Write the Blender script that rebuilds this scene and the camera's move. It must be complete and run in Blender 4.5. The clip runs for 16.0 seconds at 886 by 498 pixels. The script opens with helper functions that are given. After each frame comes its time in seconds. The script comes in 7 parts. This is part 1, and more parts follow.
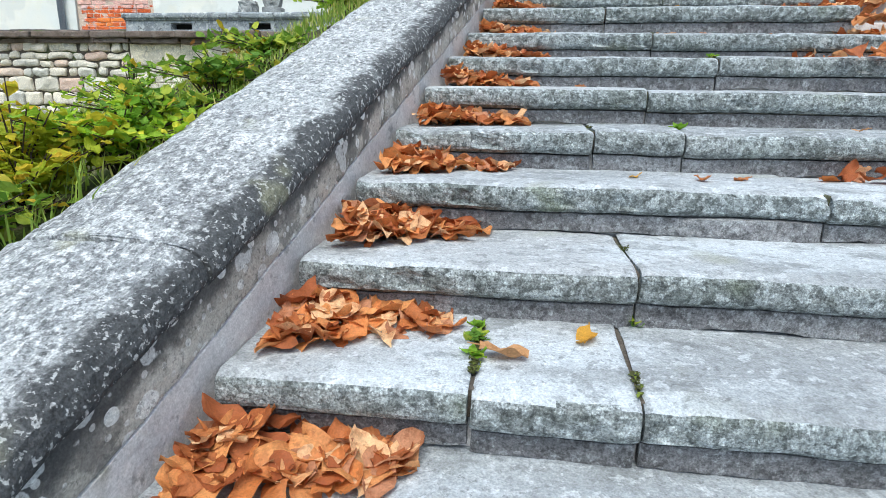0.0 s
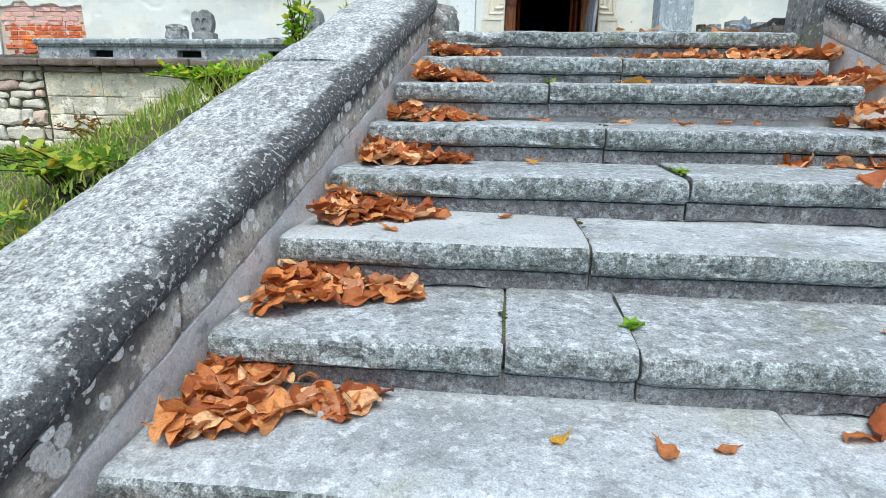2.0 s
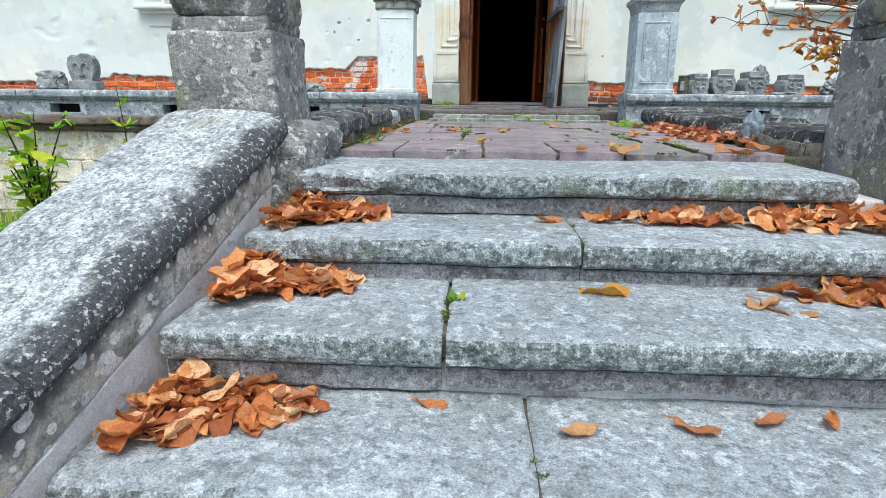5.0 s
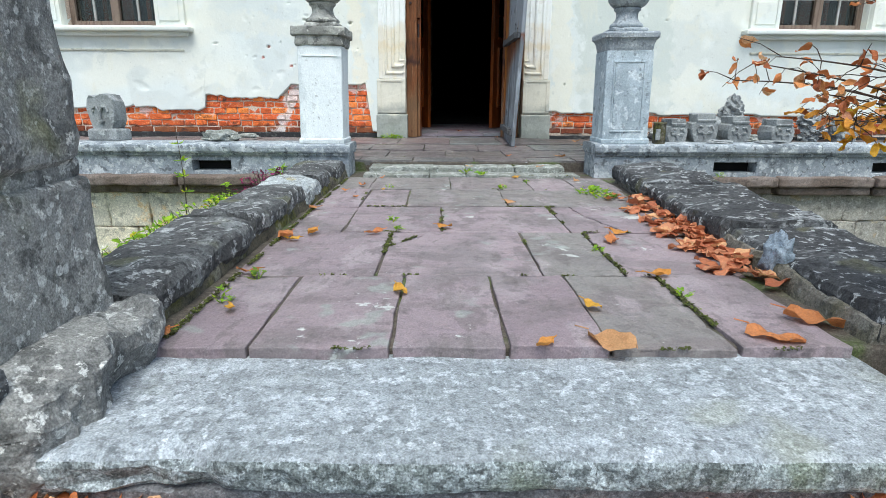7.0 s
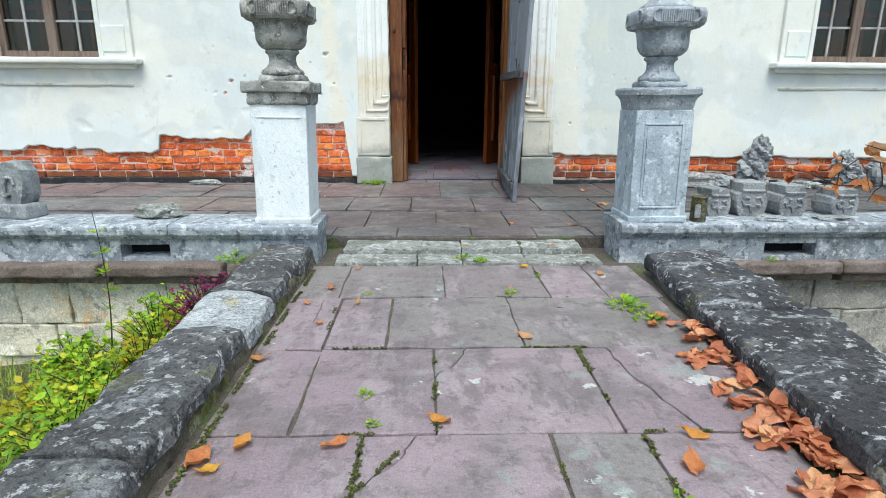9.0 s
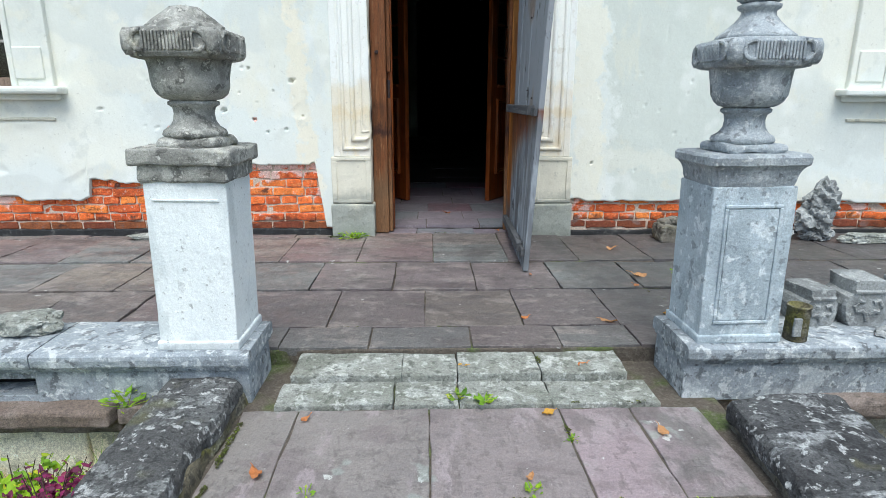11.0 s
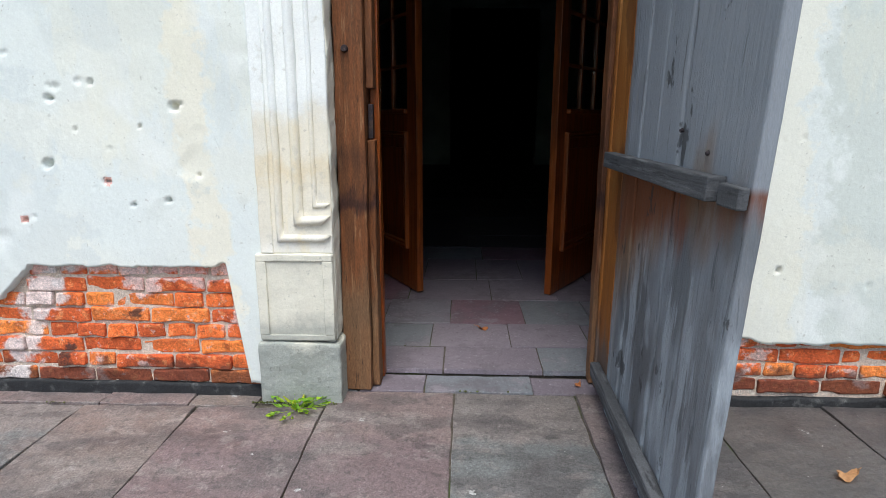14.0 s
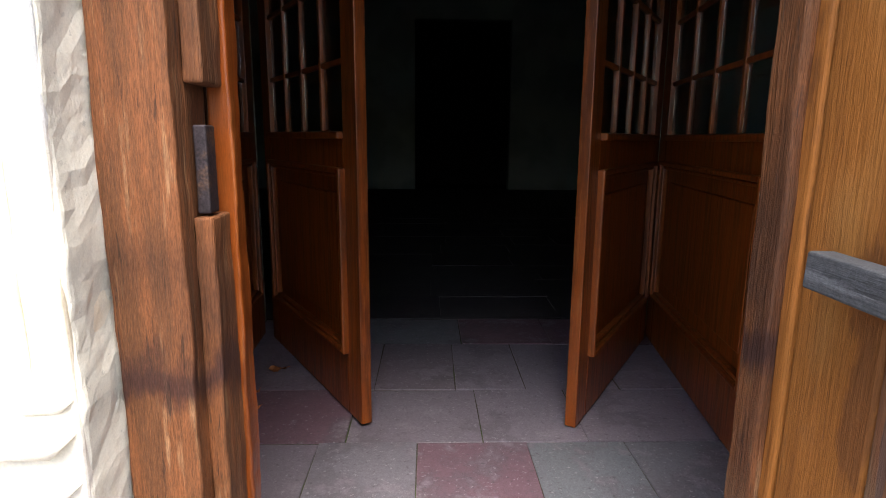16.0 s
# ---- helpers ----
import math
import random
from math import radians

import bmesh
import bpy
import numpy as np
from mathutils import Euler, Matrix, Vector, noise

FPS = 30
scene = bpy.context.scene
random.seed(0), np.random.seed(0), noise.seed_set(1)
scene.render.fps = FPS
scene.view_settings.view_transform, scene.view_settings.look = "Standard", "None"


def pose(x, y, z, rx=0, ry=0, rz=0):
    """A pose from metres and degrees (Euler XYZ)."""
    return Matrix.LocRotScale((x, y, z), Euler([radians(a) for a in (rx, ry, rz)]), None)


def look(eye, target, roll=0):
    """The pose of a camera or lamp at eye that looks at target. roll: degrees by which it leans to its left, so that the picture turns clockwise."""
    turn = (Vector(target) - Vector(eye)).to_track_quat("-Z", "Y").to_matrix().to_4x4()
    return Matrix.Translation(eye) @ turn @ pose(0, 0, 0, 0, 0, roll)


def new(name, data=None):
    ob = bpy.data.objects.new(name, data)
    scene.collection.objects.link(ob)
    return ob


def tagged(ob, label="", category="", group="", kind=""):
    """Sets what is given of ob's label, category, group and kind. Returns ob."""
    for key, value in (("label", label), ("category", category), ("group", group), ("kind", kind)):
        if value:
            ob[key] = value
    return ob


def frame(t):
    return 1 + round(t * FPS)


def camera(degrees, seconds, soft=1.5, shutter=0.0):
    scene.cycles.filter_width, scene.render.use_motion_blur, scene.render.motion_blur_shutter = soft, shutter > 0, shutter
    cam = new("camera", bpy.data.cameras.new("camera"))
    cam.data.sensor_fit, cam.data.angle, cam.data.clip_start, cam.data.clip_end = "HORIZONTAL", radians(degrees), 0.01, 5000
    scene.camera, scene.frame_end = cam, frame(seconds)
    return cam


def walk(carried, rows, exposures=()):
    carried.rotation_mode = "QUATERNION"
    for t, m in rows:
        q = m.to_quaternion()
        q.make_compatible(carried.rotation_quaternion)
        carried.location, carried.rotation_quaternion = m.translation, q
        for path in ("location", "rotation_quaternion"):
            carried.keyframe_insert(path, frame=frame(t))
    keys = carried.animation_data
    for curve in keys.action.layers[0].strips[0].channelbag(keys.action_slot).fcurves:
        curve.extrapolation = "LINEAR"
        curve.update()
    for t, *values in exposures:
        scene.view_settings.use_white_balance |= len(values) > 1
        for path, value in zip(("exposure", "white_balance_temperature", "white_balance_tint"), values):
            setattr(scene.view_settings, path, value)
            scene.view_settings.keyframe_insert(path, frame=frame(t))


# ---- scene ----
cam = camera(75.3, 16.0, soft=0.8, shutter=0.0)
PATH = [
    (0, (-0.923, -8.106, -0.927), (-1.176, -6.189, -1.44), 0.8),
    (0.5, (-0.877, -7.876, -0.809), (-1.124, -5.959, -1.324), 0.8),
    (1, (-0.831, -7.667, -0.692), (-1.03, -5.744, -1.206), 0.8),
    (1.5, (-0.741, -7.437, -0.581), (-0.928, -5.513, -1.094), 0.8),
    (2, (-0.699, -7.229, -0.488), (-0.88, -5.304, -1.0), 0.8),
    (2.5, (-0.647, -7.026, -0.379), (-0.81, -5.099, -0.889), 0.8),
    (3, (-0.565, -6.801, -0.306), (-0.692, -4.87, -0.813), 0.8),
    (3.5, (-0.509, -6.552, -0.207), (-0.619, -4.62, -0.713), 0.8),
    (3.7, (-0.498, -6.457, -0.165), (-0.605, -4.525, -0.673), 0.8),
    (5.8, (-0.369, -5.392, 0.278), (-0.471, -3.461, -0.23), 0.4),
    (6, (-0.357, -5.3, 0.31), (-0.456, -3.368, -0.2), 0.4),
    (6.5, (-0.318, -5.001, 0.422), (-0.39, -3.068, -0.087), 0.4),
    (7, (-0.26, -4.75, 0.548), (-0.245, -2.816, 0.038), 0.3),
    (7.5, (-0.205, -4.474, 0.656), (-0.14, -2.54, 0.15), 0.3),
    (8, (-0.226, -4.217, 0.767), (-0.163, -2.283, 0.259), 0.3),
    (8.5, (-0.249, -3.936, 0.88), (-0.183, -2.003, 0.372), 0.3),
    (9, (-0.275, -3.692, 0.987), (-0.219, -1.758, 0.479), 0.3),
    (9.5, (-0.295, -3.43, 1.13), (-0.25, -1.496, 0.621), 0.4),
    (10, (-0.253, -3.146, 1.219), (-0.208, -1.213, 0.711), 0.4),
    (10.2, (-0.232, -3.019, 1.267), (-0.185, -1.086, 0.757), 0.4),
    (12.3, (-0.161, -1.222, 1.305), (-0.104, 0.721, 0.833), -0.3),
    (12.5, (-0.162, -1.046, 1.328), (-0.112, 0.898, 0.861), -0.3),
    (13, (-0.114, -0.606, 1.361), (-0.09, 1.339, 0.897), -0.1),
    (13.5, (-0.08, -0.109, 1.355), (-0.134, 1.84, 0.908), -0.2),
    (14, (-0.088, 0.356, 1.394), (-0.158, 2.305, 0.951), 0.1),
    (14.5, (-0.053, 0.876, 1.4), (-0.122, 2.826, 0.958), 0.3),
    (15, (-0.071, 1.329, 1.41), (-0.128, 3.282, 0.984), 0.3),
    (15.5, (-0.12, 1.739, 1.465), (-0.138, 3.696, 1.05), 0.7),
    (16, (-0.119, 2.061, 1.441), (-0.071, 4.023, 1.059), 0.4),
]
EXPOSURES = [(0, 0.85, 6350, 3), (3.5, 0.8, 6350, 2), (6, 0.85, 6250, 3), (10, 0.85, 6250, 3), (12.5, 0.8, 6250, 5), (13.5, 0.8, 6250, 6), (14, 0.80, 6300, 7), (14.5, 0.90, 6350, 8), (15, 1.12, 6500, 9), (15.5, 1.68, 6650, 11), (16, 2.25, 6750, 13)]
walk(cam, [(t, look(eye, target, roll)) for t, eye, target, roll in PATH], EXPOSURES)

# ---- world and light ----
world = bpy.data.worlds.new("world")
scene.world = world
world.use_nodes = True
wn = world.node_tree.nodes
sky = wn.new("ShaderNodeTexSky")
sky.sky_type = "NISHITA"
sky.sun_disc = False
sky.sun_elevation, sky.sun_rotation = radians(62), radians(178)
sky.air_density, sky.dust_density, sky.ozone_density = 1.0, 2.5, 1.0
wn["Background"].inputs["Strength"].default_value = 0.115
world.node_tree.links.new(sky.outputs[0], wn["Background"].inputs["Color"])
sun_data = bpy.data.lights.new("sun", "SUN")
sun_data.energy, sun_data.angle, sun_data.color = 1.75, radians(42), (1.0, 0.985, 0.96)
sun = new("sun", sun_data)
sun.matrix_basis = look((0.3, -7.8, 16), (0, 0, 0))

# ---- materials ----


def material(name, base, layers=(), rough=0.85, rough_var=0.0, bump=(), metal=0.0, stretch=None, spec=0.3, grain=0.2, thin=0.0):
    """A node material in world metres. layers: (texture, scale, low, high, colour, amount[, stretch]); bump: (scale, distance[, stretch])."""
    m = bpy.data.materials.new(name)
    m.use_nodes = True
    n, l = m.node_tree.nodes, m.node_tree.links
    b = n["Principled BSDF"]
    b.inputs["Metallic"].default_value = metal
    b.inputs["Specular IOR Level"].default_value = spec
    geo = n.new("ShaderNodeNewGeometry")
    info = n.new("ShaderNodeObjectInfo")

    def coords(st):
        if not st:
            return geo.outputs["Position"]
        mp = n.new("ShaderNodeMapping")
        mp.inputs["Scale"].default_value = st
        l.new(geo.outputs["Position"], mp.inputs["Vector"])
        return mp.outputs[0]

    def value(tex, scale, st):
        if tex == "random":
            return info.outputs["Random"]
        if tex == "island":
            return geo.outputs["Random Per Island"]
        if tex == "plane":
            # distance from a sloping plane (scale gives its numbers), broken up by noise
            dot = n.new("ShaderNodeVectorMath")
            dot.operation = "DOT_PRODUCT"
            dot.inputs[1].default_value = scale[:3]
            l.new(geo.outputs["Position"], dot.inputs[0])
            ragged = n.new("ShaderNodeMath")
            ragged.operation = "MULTIPLY_ADD"
            ragged.inputs[1].default_value = scale[4]
            l.new(value("noise", 7, st), ragged.inputs[0])
            l.new(dot.outputs["Value"], ragged.inputs[2])
            off = n.new("ShaderNodeMath")
            off.inputs[1].default_value = scale[3] - scale[4] * 0.5
            l.new(ragged.outputs[0], off.inputs[0])
            if len(scale) > 5:
                # a band of that half width on both sides of the plane
                size = n.new("ShaderNodeMath")
                size.operation = "ABSOLUTE"
                l.new(off.outputs[0], size.inputs[0])
                band = n.new("ShaderNodeMath")
                band.operation = "SUBTRACT"
                band.inputs[0].default_value = scale[5]
                l.new(size.outputs[0], band.inputs[1])
                return band.outputs[0]
            return off.outputs[0]
        if tex == "spots":
            t = n.new("ShaderNodeTexVoronoi")
            t.inputs["Scale"].default_value = scale
            l.new(coords(st), t.inputs["Vector"])
            ragged = n.new("ShaderNodeMath")
            ragged.operation = "MULTIPLY_ADD"
            ragged.inputs[1].default_value = 0.55
            l.new(value("noise", scale * 0.45, None), ragged.inputs[0])
            flip = n.new("ShaderNodeMath")
            flip.operation = "SUBTRACT"
            flip.inputs[0].default_value = 0.72
            l.new(t.outputs["Distance"], flip.inputs[1])
            l.new(flip.outputs[0], ragged.inputs[2])
            return ragged.outputs[0]
        if tex in ("voronoi", "cells"):
            t = n.new("ShaderNodeTexVoronoi")
            t.inputs["Scale"].default_value = scale
            l.new(coords(st), t.inputs["Vector"])
            return t.outputs["Distance"] if tex == "voronoi" else t.outputs["Color"]
        t = n.new("ShaderNodeTexNoise")
        t.inputs["Scale"].default_value = scale
        t.inputs["Detail"].default_value = 8 if tex == "noise" else 2.5
        t.inputs["Roughness"].default_value = 0.62
        l.new(coords(st), t.inputs["Vector"])
        return t.outputs["Fac"]

    colour = None
    rgb = n.new("ShaderNodeRGB")
    rgb.outputs[0].default_value = (*base, 1)
    colour = rgb.outputs[0]
    for spec_l in layers:
        tex, scale, low, high, col, amount = spec_l[:6]
        st = spec_l[6] if len(spec_l) > 6 else stretch
        mr = n.new("ShaderNodeMapRange")
        mr.interpolation_type = "SMOOTHSTEP"
        mr.inputs["From Min"].default_value, mr.inputs["From Max"].default_value = low, high
        mr.inputs["To Max"].default_value = amount
        l.new(value(tex, scale, st), mr.inputs["Value"])
        mix = n.new("ShaderNodeMix")
        mix.data_type = "RGBA"
        l.new(mr.outputs[0], mix.inputs["Factor"])
        l.new(colour, mix.inputs["A"])
        mix.inputs["B"].default_value = (*col, 1)
        colour = mix.outputs["Result"]
    if grain:
        # fine speckle of the surface
        t = n.new("ShaderNodeTexNoise")
        t.inputs["Scale"].default_value, t.inputs["Detail"].default_value, t.inputs["Roughness"].default_value = 75, 6, 0.8
        l.new(coords(stretch), t.inputs["Vector"])
        mr = n.new("ShaderNodeMapRange")
        mr.inputs["From Min"].default_value, mr.inputs["From Max"].default_value = 0.36, 0.64
        mr.inputs["To Min"].default_value, mr.inputs["To Max"].default_value = 1 - 1.6 * grain, 1 + 1.4 * grain
        l.new(t.outputs["Fac"], mr.inputs["Value"])
        fine = n.new("ShaderNodeTexNoise")
        fine.inputs["Scale"].default_value, fine.inputs["Detail"].default_value = 210, 2
        l.new(coords(stretch), fine.inputs["Vector"])
        mf = n.new("ShaderNodeMapRange")
        mf.inputs["From Min"].default_value, mf.inputs["From Max"].default_value = 0.34, 0.66
        mf.inputs["To Min"].default_value, mf.inputs["To Max"].default_value = 1 - 1.3 * grain, 1 + 1.3 * grain
        l.new(fine.outputs["Fac"], mf.inputs["Value"])
        both = n.new("ShaderNodeMath")
        both.operation = "MULTIPLY"
        l.new(mr.outputs[0], both.inputs[0])
        l.new(mf.outputs[0], both.inputs[1])
        hsv = n.new("ShaderNodeHueSaturation")
        l.new(both.outputs[0], hsv.inputs["Value"])
        l.new(colour, hsv.inputs["Color"])
        colour = hsv.outputs[0]
    l.new(colour, b.inputs["Base Color"])
    if rough_var:
        mr = n.new("ShaderNodeMapRange")
        mr.inputs["From Min"].default_value, mr.inputs["From Max"].default_value = 0.3, 0.7
        mr.inputs["To Min"].default_value, mr.inputs["To Max"].default_value = rough - rough_var, rough + rough_var
        l.new(value("soft", 6, None), mr.inputs["Value"])
        l.new(mr.outputs[0], b.inputs["Roughness"])
    else:
        b.inputs["Roughness"].default_value = rough
    normal = None
    for spec_b in bump:
        scale, dist = spec_b[:2]
        bp = n.new("ShaderNodeBump")
        bp.inputs["Distance"].default_value = dist
        bp.inputs["Strength"].default_value = 1.0
        l.new(value("noise", scale, spec_b[2] if len(spec_b) > 2 else stretch), bp.inputs["Height"])
        if normal:
            l.new(normal, bp.inputs["Normal"])
        normal = bp.outputs[0]
    if normal:
        l.new(normal, b.inputs["Normal"])
    if thin:
        # thin leaves let light through
        tr = n.new("ShaderNodeBsdfTranslucent")
        l.new(colour, tr.inputs["Color"])
        ms = n.new("ShaderNodeMixShader")
        ms.inputs[0].default_value = thin
        l.new(b.outputs[0], ms.inputs[1])
        l.new(tr.outputs[0], ms.inputs[2])
        l.new(ms.outputs[0], n["Material Output"].inputs["Surface"])
    return m


# nose fronts: weathering, and the dimmer light on upright faces coloured in
STEP = material("weathered_shaded_granite", (0.230, 0.259, 0.263), [
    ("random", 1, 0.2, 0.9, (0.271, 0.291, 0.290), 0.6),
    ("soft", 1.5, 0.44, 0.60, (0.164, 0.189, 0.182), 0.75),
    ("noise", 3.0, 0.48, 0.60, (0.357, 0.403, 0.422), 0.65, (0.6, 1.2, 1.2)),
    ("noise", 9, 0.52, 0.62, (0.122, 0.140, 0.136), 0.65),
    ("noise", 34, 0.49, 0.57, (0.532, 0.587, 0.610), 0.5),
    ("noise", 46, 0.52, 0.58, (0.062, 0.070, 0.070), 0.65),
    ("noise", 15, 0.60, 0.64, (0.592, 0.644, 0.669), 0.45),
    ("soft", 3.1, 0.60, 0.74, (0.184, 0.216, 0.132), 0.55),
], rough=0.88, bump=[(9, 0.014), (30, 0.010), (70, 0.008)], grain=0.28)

# risers: grime, and the shade under the nose put into the colour
RISER = material("grimy_shaded_riser", (0.213, 0.213, 0.222), [
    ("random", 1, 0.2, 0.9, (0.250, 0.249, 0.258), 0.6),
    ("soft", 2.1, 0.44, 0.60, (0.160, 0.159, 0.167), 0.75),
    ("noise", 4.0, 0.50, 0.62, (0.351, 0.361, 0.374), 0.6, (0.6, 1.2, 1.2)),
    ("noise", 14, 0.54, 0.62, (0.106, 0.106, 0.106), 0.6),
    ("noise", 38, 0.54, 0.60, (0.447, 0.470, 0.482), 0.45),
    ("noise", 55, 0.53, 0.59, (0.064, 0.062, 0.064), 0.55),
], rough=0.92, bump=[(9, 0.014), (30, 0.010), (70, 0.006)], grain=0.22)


# step tops: foot wear, and the brighter light from above coloured in
TREAD = material("worn_lit_tread", (0.386, 0.417, 0.444), [
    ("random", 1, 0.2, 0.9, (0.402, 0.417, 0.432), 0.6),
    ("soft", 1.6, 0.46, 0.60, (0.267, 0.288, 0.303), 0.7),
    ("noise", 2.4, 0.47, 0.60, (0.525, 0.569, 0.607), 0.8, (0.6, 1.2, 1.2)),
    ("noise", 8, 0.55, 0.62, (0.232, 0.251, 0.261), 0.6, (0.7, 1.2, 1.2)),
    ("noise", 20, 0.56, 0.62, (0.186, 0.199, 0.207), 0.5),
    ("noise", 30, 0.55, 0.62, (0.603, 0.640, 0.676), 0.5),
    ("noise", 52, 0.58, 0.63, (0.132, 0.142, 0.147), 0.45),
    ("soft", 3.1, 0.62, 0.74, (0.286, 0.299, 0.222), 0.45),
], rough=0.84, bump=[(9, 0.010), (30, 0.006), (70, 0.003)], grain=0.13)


# rougher step tops, also lightened in colour for the light from above
ROUGHTREAD = material("rough_lit_granite_tread", (0.346, 0.379, 0.402), [
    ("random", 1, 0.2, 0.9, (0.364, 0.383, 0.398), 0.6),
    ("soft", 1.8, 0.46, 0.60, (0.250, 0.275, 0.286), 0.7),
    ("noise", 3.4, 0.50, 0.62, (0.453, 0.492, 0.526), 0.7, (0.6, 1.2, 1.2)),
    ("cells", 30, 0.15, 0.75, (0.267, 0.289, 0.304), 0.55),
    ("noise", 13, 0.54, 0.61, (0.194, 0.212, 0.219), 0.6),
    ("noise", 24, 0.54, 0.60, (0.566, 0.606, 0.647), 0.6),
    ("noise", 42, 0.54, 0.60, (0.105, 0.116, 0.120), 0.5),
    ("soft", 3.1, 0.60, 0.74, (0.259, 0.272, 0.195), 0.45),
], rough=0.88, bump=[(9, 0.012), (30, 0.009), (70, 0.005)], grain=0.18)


def cope_material(name, plane):
    return material(name, (0.40, 0.425, 0.44), [
        ("soft", 2.3, 0.44, 0.62, (0.30, 0.315, 0.33), 0.7),
        ("soft", 1.1, 0.48, 0.60, (0.25, 0.265, 0.28), 0.55),
        ("soft", 5.5, 0.50, 0.62, (0.54, 0.57, 0.59), 0.75),
        ("noise", 24, 0.53, 0.60, (0.13, 0.137, 0.145), 0.6, (1.5, 0.7, 1.0)),
        ("noise", 34, 0.50, 0.58, (0.76, 0.79, 0.81), 0.55, (1.3, 0.8, 1.0)),
        ("noise", 60, 0.55, 0.60, (0.10, 0.105, 0.11), 0.55),
        ("plane", plane, 0.0, 0.06, (0.045, 0.048, 0.052), 0.92),
        ("noise", 80, 0.53, 0.59, (0.06, 0.065, 0.07), 0.5),
        ("noise", 72, 0.56, 0.60, (0.62, 0.64, 0.65), 0.6),
        ("soft", 4.2, 0.62, 0.72, (0.34, 0.34, 0.22), 0.4),
    ], rough=0.92, bump=[(14, 0.014), (60, 0.010)])


# the black lichen band follows the inner edge of each coping
COPE = cope_material("lichen_coping_left", (1.0, -0.135, 0.0, 0.672, 0.26))
COPE_R = cope_material("lichen_coping_right", (-1.0, -0.135, 0.0, 0.585, 0.22))
FACE = material("old_render", (0.64, 0.62, 0.615), [
    ("soft", 2.6, 0.42, 0.62, (0.52, 0.50, 0.50), 0.7),
    ("noise", 6, 0.52, 0.66, (0.73, 0.715, 0.710), 0.7),
    ("noise", 18, 0.58, 0.66, (0.210, 0.200, 0.195), 0.6),
    ("noise", 24, 0.57, 0.62, (0.700, 0.695, 0.680), 0.5),
    ("soft", 3.5, 0.60, 0.72, (0.45, 0.42, 0.31), 0.6),
], rough=0.92, bump=[(12, 0.008), (55, 0.003)], grain=0.09)
EDGE = material("spotted_lichen_face", (0.45, 0.43, 0.385), [
    ("soft", 2.6, 0.46, 0.62, (0.60, 0.58, 0.53), 0.8),
    ("noise", 9, 0.52, 0.62, (0.19, 0.185, 0.165), 0.7),
    ("noise", 5, 0.52, 0.60, (0.085, 0.085, 0.085), 0.6),
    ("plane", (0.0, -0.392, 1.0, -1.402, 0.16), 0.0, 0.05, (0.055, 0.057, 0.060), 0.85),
    ("spots", 11, 0.70, 0.73, (0.68, 0.69, 0.68), 0.8),
    ("spots", 17, 0.70, 0.74, (0.80, 0.81, 0.79), 0.85),
    ("spots", 31, 0.74, 0.79, (0.70, 0.705, 0.69), 0.7),
    ("noise", 70, 0.56, 0.62, (0.12, 0.12, 0.115), 0.5),
], rough=0.93, bump=[(12, 0.010), (55, 0.005)], grain=0.12)
PIERST = material("mottled_pier_stone", (0.30, 0.30, 0.285), [
    ("soft", 2.9, 0.44, 0.60, (0.17, 0.17, 0.165), 0.8),
    ("noise", 6, 0.52, 0.62, (0.46, 0.46, 0.44), 0.75),
    ("noise", 12, 0.53, 0.60, (0.085, 0.087, 0.085), 0.75),
    ("spots", 15, 0.84, 0.88, (0.60, 0.61, 0.59), 0.8),
    ("noise", 30, 0.57, 0.62, (0.64, 0.645, 0.62), 0.75),
    ("soft", 3.3, 0.60, 0.70, (0.26, 0.26, 0.13), 0.5),
], rough=0.93, bump=[(9, 0.02), (28, 0.012), (70, 0.006)])
DARKST = material("mossy_dark_stone", (0.081, 0.082, 0.082), [
    ("soft", 2.2, 0.45, 0.66, (0.136, 0.140, 0.140), 0.8),
    ("noise", 3.2, 0.56, 0.63, (0.212, 0.224, 0.224), 0.6),
    ("noise", 8, 0.55, 0.62, (0.255, 0.265, 0.264), 0.6),
    ("noise", 19, 0.56, 0.60, (0.476, 0.489, 0.484), 0.75),
    ("noise", 40, 0.52, 0.60, (0.034, 0.035, 0.036), 0.75),
    ("soft", 3.6, 0.60, 0.70, (0.128, 0.128, 0.064), 0.55),
], rough=0.93, bump=[(10, 0.02), (30, 0.012), (70, 0.006)])
BLACKST = material("black_lichen_stone", (0.054, 0.055, 0.058), [
    ("soft", 2.2, 0.47, 0.66, (0.108, 0.112, 0.115), 0.8),
    ("noise", 8, 0.56, 0.63, (0.203, 0.209, 0.213), 0.6),
    ("noise", 2.6, 0.58, 0.64, (0.446, 0.466, 0.472), 0.6, (0.7, 1.8, 1.0)),
    ("noise", 21, 0.57, 0.61, (0.540, 0.560, 0.560), 0.7),
    ("noise", 40, 0.52, 0.60, (0.027, 0.028, 0.030), 0.75),
    ("soft", 3.6, 0.60, 0.70, (0.149, 0.146, 0.074), 0.5),
], rough=0.93, bump=[(10, 0.02), (30, 0.012), (70, 0.006)])
PALEST = material("pale_patched_stone", (0.42, 0.45, 0.455), [
    ("soft", 3.6, 0.48, 0.62, (0.26, 0.28, 0.285), 0.7),
    ("soft", 4.4, 0.58, 0.66, (0.42, 0.36, 0.16), 0.7),
    ("noise", 4, 0.52, 0.60, (0.50, 0.53, 0.525), 0.75),
    ("noise", 14, 0.54, 0.60, (0.12, 0.122, 0.115), 0.6),
    ("noise", 26, 0.56, 0.62, (0.60, 0.62, 0.61), 0.6),
    ("noise", 45, 0.55, 0.62, (0.09, 0.09, 0.085), 0.6),
], rough=0.92, bump=[(10, 0.018), (40, 0.012)])
